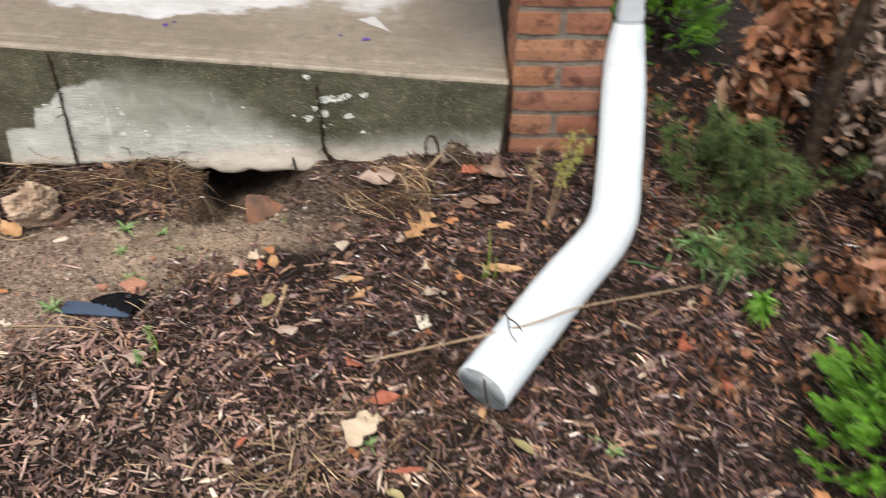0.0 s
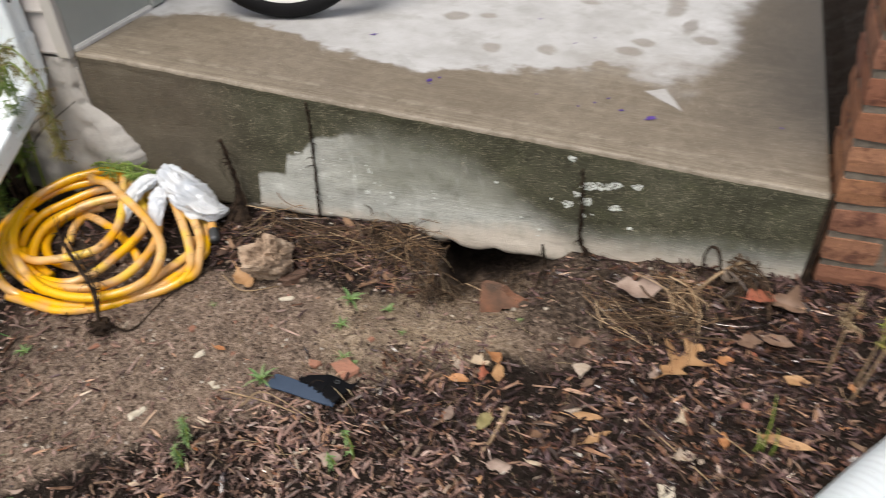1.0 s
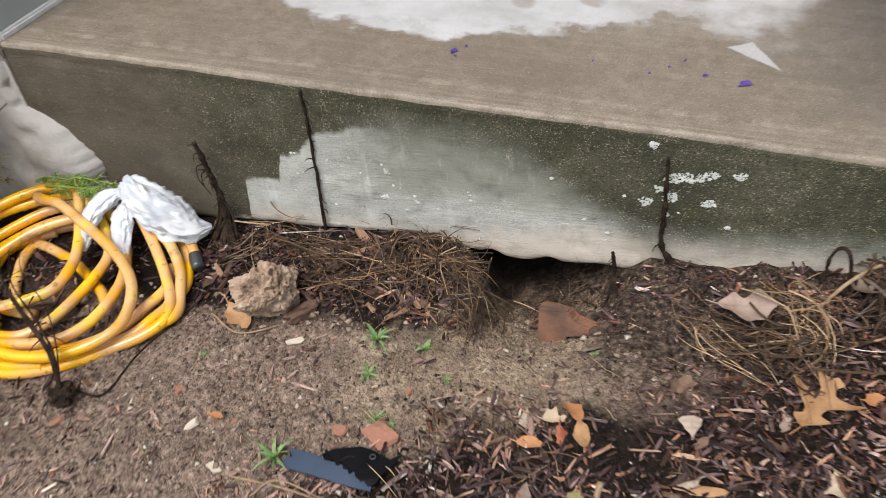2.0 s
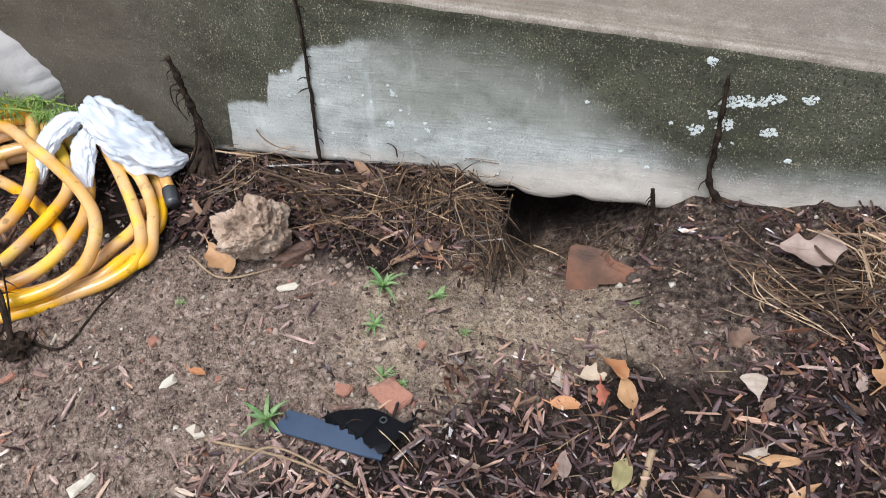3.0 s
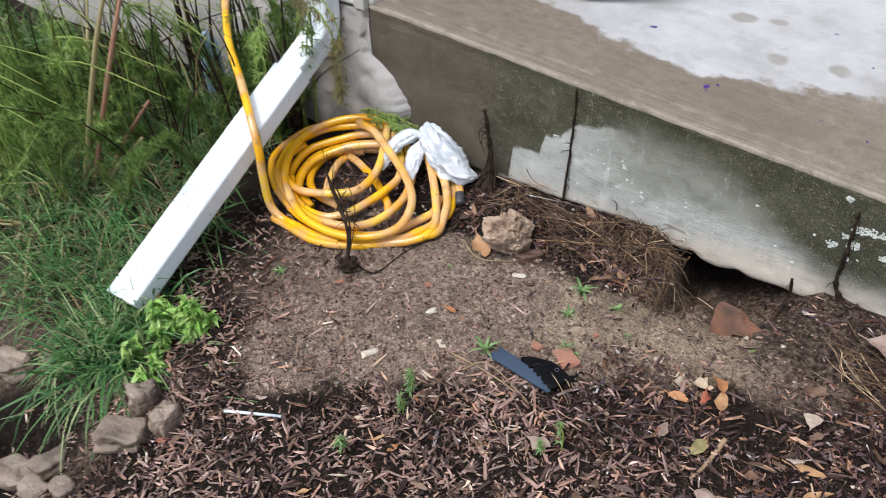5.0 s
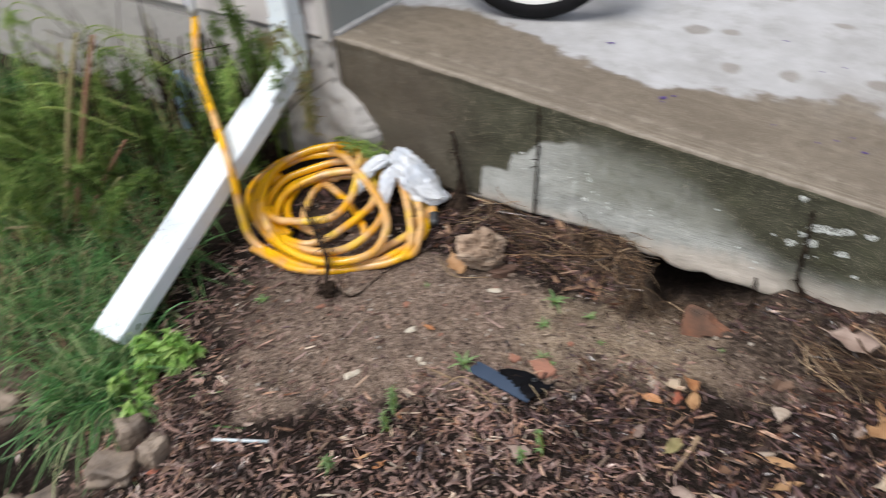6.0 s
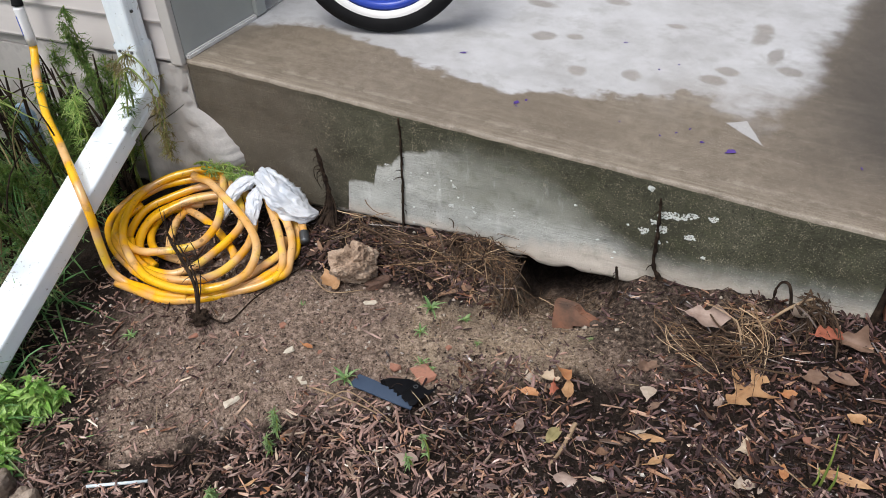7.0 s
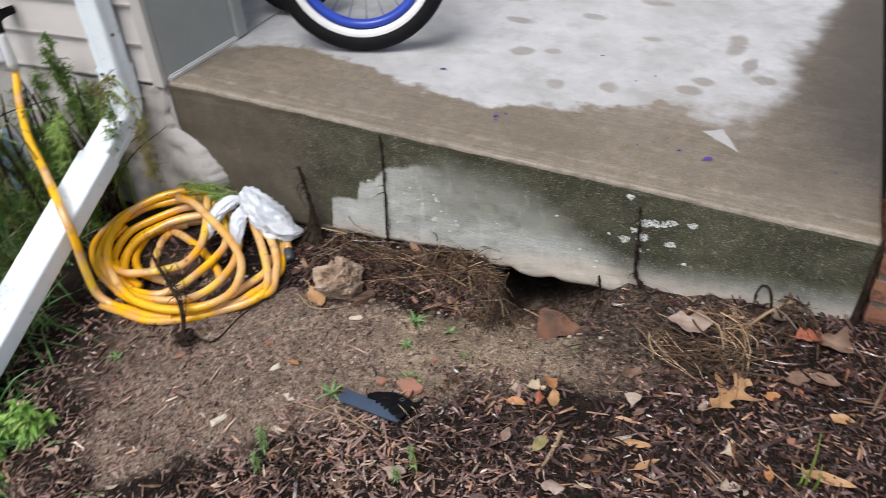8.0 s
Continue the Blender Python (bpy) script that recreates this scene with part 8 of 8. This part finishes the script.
def curled_leaves(centres, size, seed, tumble=3.14):
    rr = np.random.default_rng(seed)
    vs, fs, k = [], [], 0
    nu, nv = 6, 4
    for c in centres:
        L, W_ = rr.uniform(*size) * rr.choice((0.6, 1.0, 1.3)), rr.uniform(0.28, 0.62)
        c1, c2 = rr.uniform(-2.2, 2.2), rr.uniform(10, 75)
        R_ = np.array(Euler((rr.uniform(-tumble, tumble), rr.uniform(-tumble, tumble), rr.uniform(0, 6.28))).to_matrix())
        pts = []
        for i in range(nu):
            u = i / (nu - 1) - 0.5
            half = L * W_ * 0.5 * math.sqrt(max(0.02, 1 - (2 * u) ** 2)) * (1 + 0.25 * math.sin(i * 2.3 + c1))
            for j in range(nv):
                w = (j / (nv - 1) - 0.5) * 2 * half
                pts.append((u * L, w, c2 * w * w + c1 * u * L * 0.3 + 0.006 * math.sin(7 * u + c2)))
        vs.append(np.array(pts) @ R_.T + c)
        fs += [(k + i * nv + j, k + (i + 1) * nv + j, k + (i + 1) * nv + j + 1, k + i * nv + j + 1) for i in range(nu - 1) for j in range(nv - 1)]
        k += nu * nv
    return np.vstack(vs), fs


def litter(n, seed):
    rr = np.random.default_rng(seed)
    x, y = rr.uniform(2.05, 2.75, n), rr.uniform(-0.75, 0.5, n)
    cs = np.column_stack([x, y, ground_height(x, y) + rr.uniform(0.004, 0.02, n)])
    v, f = curled_leaves(cs, (0.012, 0.035), seed)
    tagged(mesh_part("leaf_litter", v, f, BROWNLEAF, None, True), "shed brown leaf litter under the shrubs", "leaf litter", kind="stuff")


litter(640, 12)


def mulch_litter(n, seed, xs, ys, size, mat, label):
    rr = np.random.default_rng(seed)
    x, y = rr.uniform(*xs, n), rr.uniform(*ys, n)
    ok = y < mulch_line(x) - 0.03
    x, y = x[ok], y[ok]
    cs = np.column_stack([x, y, ground_height(x, y) + rr.uniform(0.003, 0.012, len(x))])
    v, f = curled_leaves(cs, size, seed, 0.35)
    tagged(mesh_part("leaf_litter", v, f, mat, None, True), label, "leaf litter", kind="stuff")


mulch_litter(150, 14, (1.45, 2.3), (-1.2, -0.1), (0.008, 0.022), DARKLEAF, "rotting red-brown leaf bits among the mulch")
mulch_litter(60, 15, (0.6, 1.7), (-1.15, -0.3), (0.006, 0.016), DARKLEAF, "rotting red-brown leaf bits among the mulch")
mulch_litter(46, 18, (0.9, 2.1), (-1.15, -0.45), (0.014, 0.030), GREYLEAF, "flattened grey-brown leaf pieces on the mulch")
mulch_litter(40, 19, (0.9, 2.1), (-1.15, -0.45), (0.012, 0.026), BROWNLEAF, "flattened rust-brown leaf pieces on the mulch")
mulch_litter(36, 16, (0.5, 2.1), (-1.15, -0.3), (0.006, 0.016), GREYLEAF, "small grey-brown leaf bits among the mulch")


def dead_bush(x, y, r, h, n, seed, mat, label, size=(0.018, 0.045)):
    rr = np.random.default_rng(seed)
    z = gh(x, y)
    root = thing("dead_shrub", label, "shrub", "dead shrubs by the pipe")
    cs, stems = [], []
    for k in range(26):
        a = rr.random() * 6.283
        tip = np.array((x + r * rr.uniform(0.3, 1) * math.cos(a), y + r * rr.uniform(0.3, 1) * math.sin(a), z + h * rr.uniform(0.35, 1)))
        mid = np.array((x, y, z + h * 0.4)) * 0.6 + tip * 0.4
        p = spline([(x + 0.03 * math.cos(a), y + 0.03 * math.sin(a), z - 0.02), tuple(mid), tuple(tip)], 12)
        stems.append(tube(p, np.linspace(0.0055, 0.0014, 12), 5))
        for q in range(n // 26):
            cs.append(p[rr.integers(3, 12)] + rr.normal(size=3) * 0.028)
    for v, f in stems:
        mesh_part("stem", v, f, WOOD_DEAD, root, True)
    v, f = curled_leaves(cs, size, seed + 1)
    mesh_part("dead_leaves", v, f, mat, root, True)
    return root


dead_bush(2.47, 0.16, 0.17, 0.55, 560, 1, BROWNLEAF, "dead shrub hung with curled rust-brown leaves", (0.030, 0.062))
dead_bush(2.60, -0.28, 0.24, 0.42, 1000, 2, GREYLEAF, "dead shrub with grey-brown shrivelled leaves", (0.018, 0.045))
dead_bush(2.48, -0.52, 0.17, 0.13, 380, 3, BROWNLEAF, "low heap of dead rust-brown leaves", (0.025, 0.05))
dead_bush(2.75, 0.35, 0.3, 0.6, 420, 4, GREYLEAF, "dead shrub with grey-brown shrivelled leaves")
dead_bush(2.36, 0.05, 0.10, 0.44, 340, 6, BROWNLEAF, "dead shrub hung with curled rust-brown leaves", (0.030, 0.062))
dead_bush(2.58, -0.06, 0.15, 0.50, 420, 8, GREYLEAF, "dead shrub with grey-brown shrivelled leaves", (0.022, 0.05))
trunk = thing("dead_shrub", "dark upright leafless shrub with a thick stem", "shrub")
tube_part("trunk", [(2.42, -0.16, 0.0), (2.43, -0.12, 0.25), (2.47, -0.08, 0.6)], [0.028, 0.022, 0.014], WOOD_DEAD, trunk, 10, n=16)

# ---------------------------------------------------------------- bark mulch, crumbs and pebbles
def outside(x, y):
    slab_in = (y > -0.004) & (x > -0.02) & (x < 1.97)
    house = (x < 0.0) & (y > -0.04)
    return ~(slab_in | house)


def build_mulch():
    rr = np.random.default_rng(17)
    n = 104000
    x, y = rr.uniform(-0.1, 2.9, n), rr.uniform(-1.30, 0.5, n)
    back = rr.random(n) < 0.05
    x, y = np.where(back, rr.uniform(1.97, 2.9, n), x), np.where(back, rr.uniform(0.4, 1.3, n), y)
    wide = rr.random(n) < 0.10
    x, y = np.where(wide, rr.normal(1.4, 1.0, n), x), np.where(wide, -1.25 - np.abs(rr.normal(0, 0.55, n)), y)
    side = rr.random(n) < 0.04
    x, y = np.where(side, 2.85 + np.abs(rr.normal(0, 0.4, n)), x), np.where(side, rr.uniform(-1.5, 1.2, n), y)
    e = mulch_line(x) - y + 0.09 * vnoise(x, y, 0.10, 6) + 0.04 * vnoise(x, y, 0.03, 16)
    p = smooth(e, -0.09, 0.04) * 0.965 + 0.035
    p = np.maximum(p, 0.18 * smooth(x, 0.75, 0.35) * smooth(y, -0.30, -0.50))
    p = np.maximum(p, 0.95 * smooth(y, -0.22, -0.16) * smooth(x, 0.3, 0.42) * smooth(x, 0.95, 0.90))
    p = np.maximum(p, 0.50 * smooth(y, -0.19, -0.10) * smooth(x, 1.10, 1.20) + 0.4 * smooth(y, -0.2, -0.1) * smooth(x, 1.42, 1.5))
    p = np.maximum(p, 0.38 * smooth(x, 0.36, 0.15))
    p = p * (0.55 + 0.45 * smooth(vnoise(x, y, 0.14, 40), -0.7, 0.1)) * (1 - 0.8 * smooth(np.hypot((x - 0.03) / 0.22, (y + 1.2) / 0.17), 1.1, 0.7))
    p = p * (1 - 0.85 * np.exp(-((x - 1.60) / 0.055) ** 2 - ((y + 0.81) / 0.045) ** 2))
    p = p * (1 - 0.65 * np.exp(-((x - 1.20) / 0.16) ** 2 - ((y + 0.375) / 0.055) ** 2))
    # fewer chips beyond the pier: bare dark soil stands in for shade there
    p = p * (1 - 0.65 * smooth(y, -0.02, 0.15) * smooth(x, 1.9, 2.0)) * (1 - 0.35 * smooth(x, 2.05, 2.3))
    keep = (rr.random(n) < p) & outside(x, y)
    x, y = x[keep], y[keep]
    n = len(x)
    big = rr.random(n) < 0.035
    L = np.where(big, rr.uniform(0.024, 0.055, n), rr.gamma(2.0, 0.0060, n) + 0.0040)
    Wd = np.where(big, rr.uniform(0.0035, 0.010, n), np.clip(L * rr.uniform(0.08, 0.36, n), 0.0012, 0.0060))
    size = np.column_stack([L, Wd, rr.uniform(0.0012, 0.0035, n)])
    z = ground_height(x, y) + rr.uniform(-0.001, 0.010, n)
    pale = smooth(1.15 - x + 0.5 * (-0.62 - y) + 0.35 * vnoise(x, y, 0.25, 50), -0.35, 0.45) * 0.75 + 0.08
    pale = pale * (1 - smooth(y, -0.27, -0.21) * smooth(x, 0.3, 0.4) * smooth(x, 1.0, 0.9)) * (1 - 0.9 * smooth(y, -0.22, -0.16) * smooth(x, 1.05, 1.12))
    pale = pale * smooth(np.hypot((x - 0.13) / 0.30, (y + 0.23) / 0.25), 0.9, 1.05)
    pale = pale + 0.45 * np.exp(-((x - 1.35) / 0.24) ** 2 - ((y + 0.80) / 0.15) ** 2)
    pale = pale * (1 - 0.85 * np.exp(-((x - 1.20) / 0.20) ** 2 - ((y + 0.38) / 0.07) ** 2))
    pick = rr.random(n) < pale
    yaw, pitch, roll = rr.uniform(0, 6.283, n), rr.normal(0, 0.30, n), rr.normal(0, 0.5, n)
    pos = np.column_stack([x, y, z])
    for sel, mt, label in ((~pick, CHIPS, "wet dark brown shredded bark mulch"), (pick, CHIPS_PALE, "weathered paler brown bark mulch")):
        v, f, own = flakes(pos[sel], yaw[sel], pitch[sel], roll[sel], size[sel])
        ob = mesh_part("bark_mulch", v, f, mt)
        ob.data.attributes.new("chip", 'FLOAT_VECTOR', 'POINT').data.foreach_set("vector", own.ravel())
        tagged(ob, label, "mulch", kind="stuff")


def build_grains(name, label, category, n, mat, lo, hi, seed, bare_only):
    rr = np.random.default_rng(seed)
    x, y = rr.uniform(-0.1, 2.4, n), rr.uniform(-1.25, 0.0, n)
    e = mulch_line(x) - y + 0.06 * vnoise(x, y, 0.08, 6)
    p = smooth(e, 0.06, -0.05) * smooth(x, 0.05, 0.3) if bare_only else (0.35 + 0.65 * smooth(e, 0.05, -0.05) if name == "pebbles" else 0.22 + 0.78 * smooth(e, -0.05, 0.05))
    if bare_only:
        hollow = smooth(((x - 1.02) / np.where(x < 1.02, 0.10, 0.16)) ** 2 + ((y + 0.17) / 0.2) ** 2, 1.1, 0.6)
        dry = smooth(y + 0.05 * vnoise(x, y, 0.09, 31), -0.19, -0.25) * smooth(x + 0.1 * vnoise(x, y, 0.12, 41), 1.36, 1.18)
        p = p * np.maximum(0.12 + 0.88 * dry, hollow)
    keep = (rr.random(n) < p) & outside(x, y)
    x, y = x[keep], y[keep]
    n = len(x)
    s = lo + (hi - lo) * rr.random(n) ** 3
    base = np.array([[1, 0, 0], [-1, 0, 0], [0, 1, 0], [0, -1, 0], [0, 0, 1], [0, 0, -1.0]])
    v = base[None] * rr.uniform(0.5, 1.1, (n, 6, 1)) + rr.normal(0, 0.18, (n, 6, 3))
    a = rr.uniform(0, 6.28, n)
    vx = v[..., 0] * np.cos(a)[:, None] - v[..., 1] * np.sin(a)[:, None]
    vy = v[..., 0] * np.sin(a)[:, None] + v[..., 1] * np.cos(a)[:, None]
    v = np.stack([vx, vy, v[..., 2] * 0.7], -1) * s[:, None, None]
    v += np.column_stack([x, y, ground_height(x, y) + s * 0.15])[:, None]
    q = np.array([[0, 2, 4], [2, 1, 4], [1, 3, 4], [3, 0, 4], [2, 0, 5], [1, 2, 5], [3, 1, 5], [0, 3, 5]])
    f = (q[None] + 6 * np.arange(n)[:, None, None]).reshape(-1, 3)
    ob = mesh_part(name, v.reshape(-1, 3), f, mat, None, True)
    tagged(ob, label, category, kind="stuff")


build_mulch()
build_grains("soil_crumbs", "loose crumbs of brown soil", "soil", 90000, CRUMBS, 0.0008, 0.0058, 5, True)
build_grains("soil_crumbs", "larger lumps of damp soil", "soil", 5000, CRUMBS, 0.002, 0.0115, 25, True)
build_grains("dark_crumbs", "dark crumbs of rotted bark on the soil", "soil", 52000, DARKCRUMBS, 0.0012, 0.0055, 15, False)
build_grains("pebbles", "scattered small pale pebbles", "pebbles", 2600, PEBBLES, 0.0015, 0.0080, 6, False)

# ---------------------------------------------------------------- the larger chips of bark, one by one
rk = np.random.default_rng(71)
CHIP_MESHES = []
for k in range(14):
    v, f, own = flakes(np.zeros((1, 3)), np.zeros(1), np.zeros(1), np.zeros(1), np.array([[rk.uniform(0.026, 0.050), rk.uniform(0.005, 0.011), rk.uniform(0.003, 0.006)]]))
    CHIP_MESHES.append(mesh_data("bark_chip", v, f.tolist(), [CHIP_PIECE]))
count = 0
while count < 300:
    x, y = rk.uniform(0.45, 2.05), rk.uniform(-1.05, -0.30)
    if y > mulch_line(x) - 0.03 or (0.70 < x < 0.95 and y > -0.56) or (x > 1.5 and abs(y + 0.76 - (x - 1.628) * 1.2) < 0.12):
        continue
    chip = new("bark_chip", CHIP_MESHES[count % 14])
    chip.parent = ground
    chip.matrix_world = pose(x, y, gh(x, y) + 0.008, rk.normal(0, 14), rk.normal(0, 10), rk.uniform(0, 360))
    count += 1
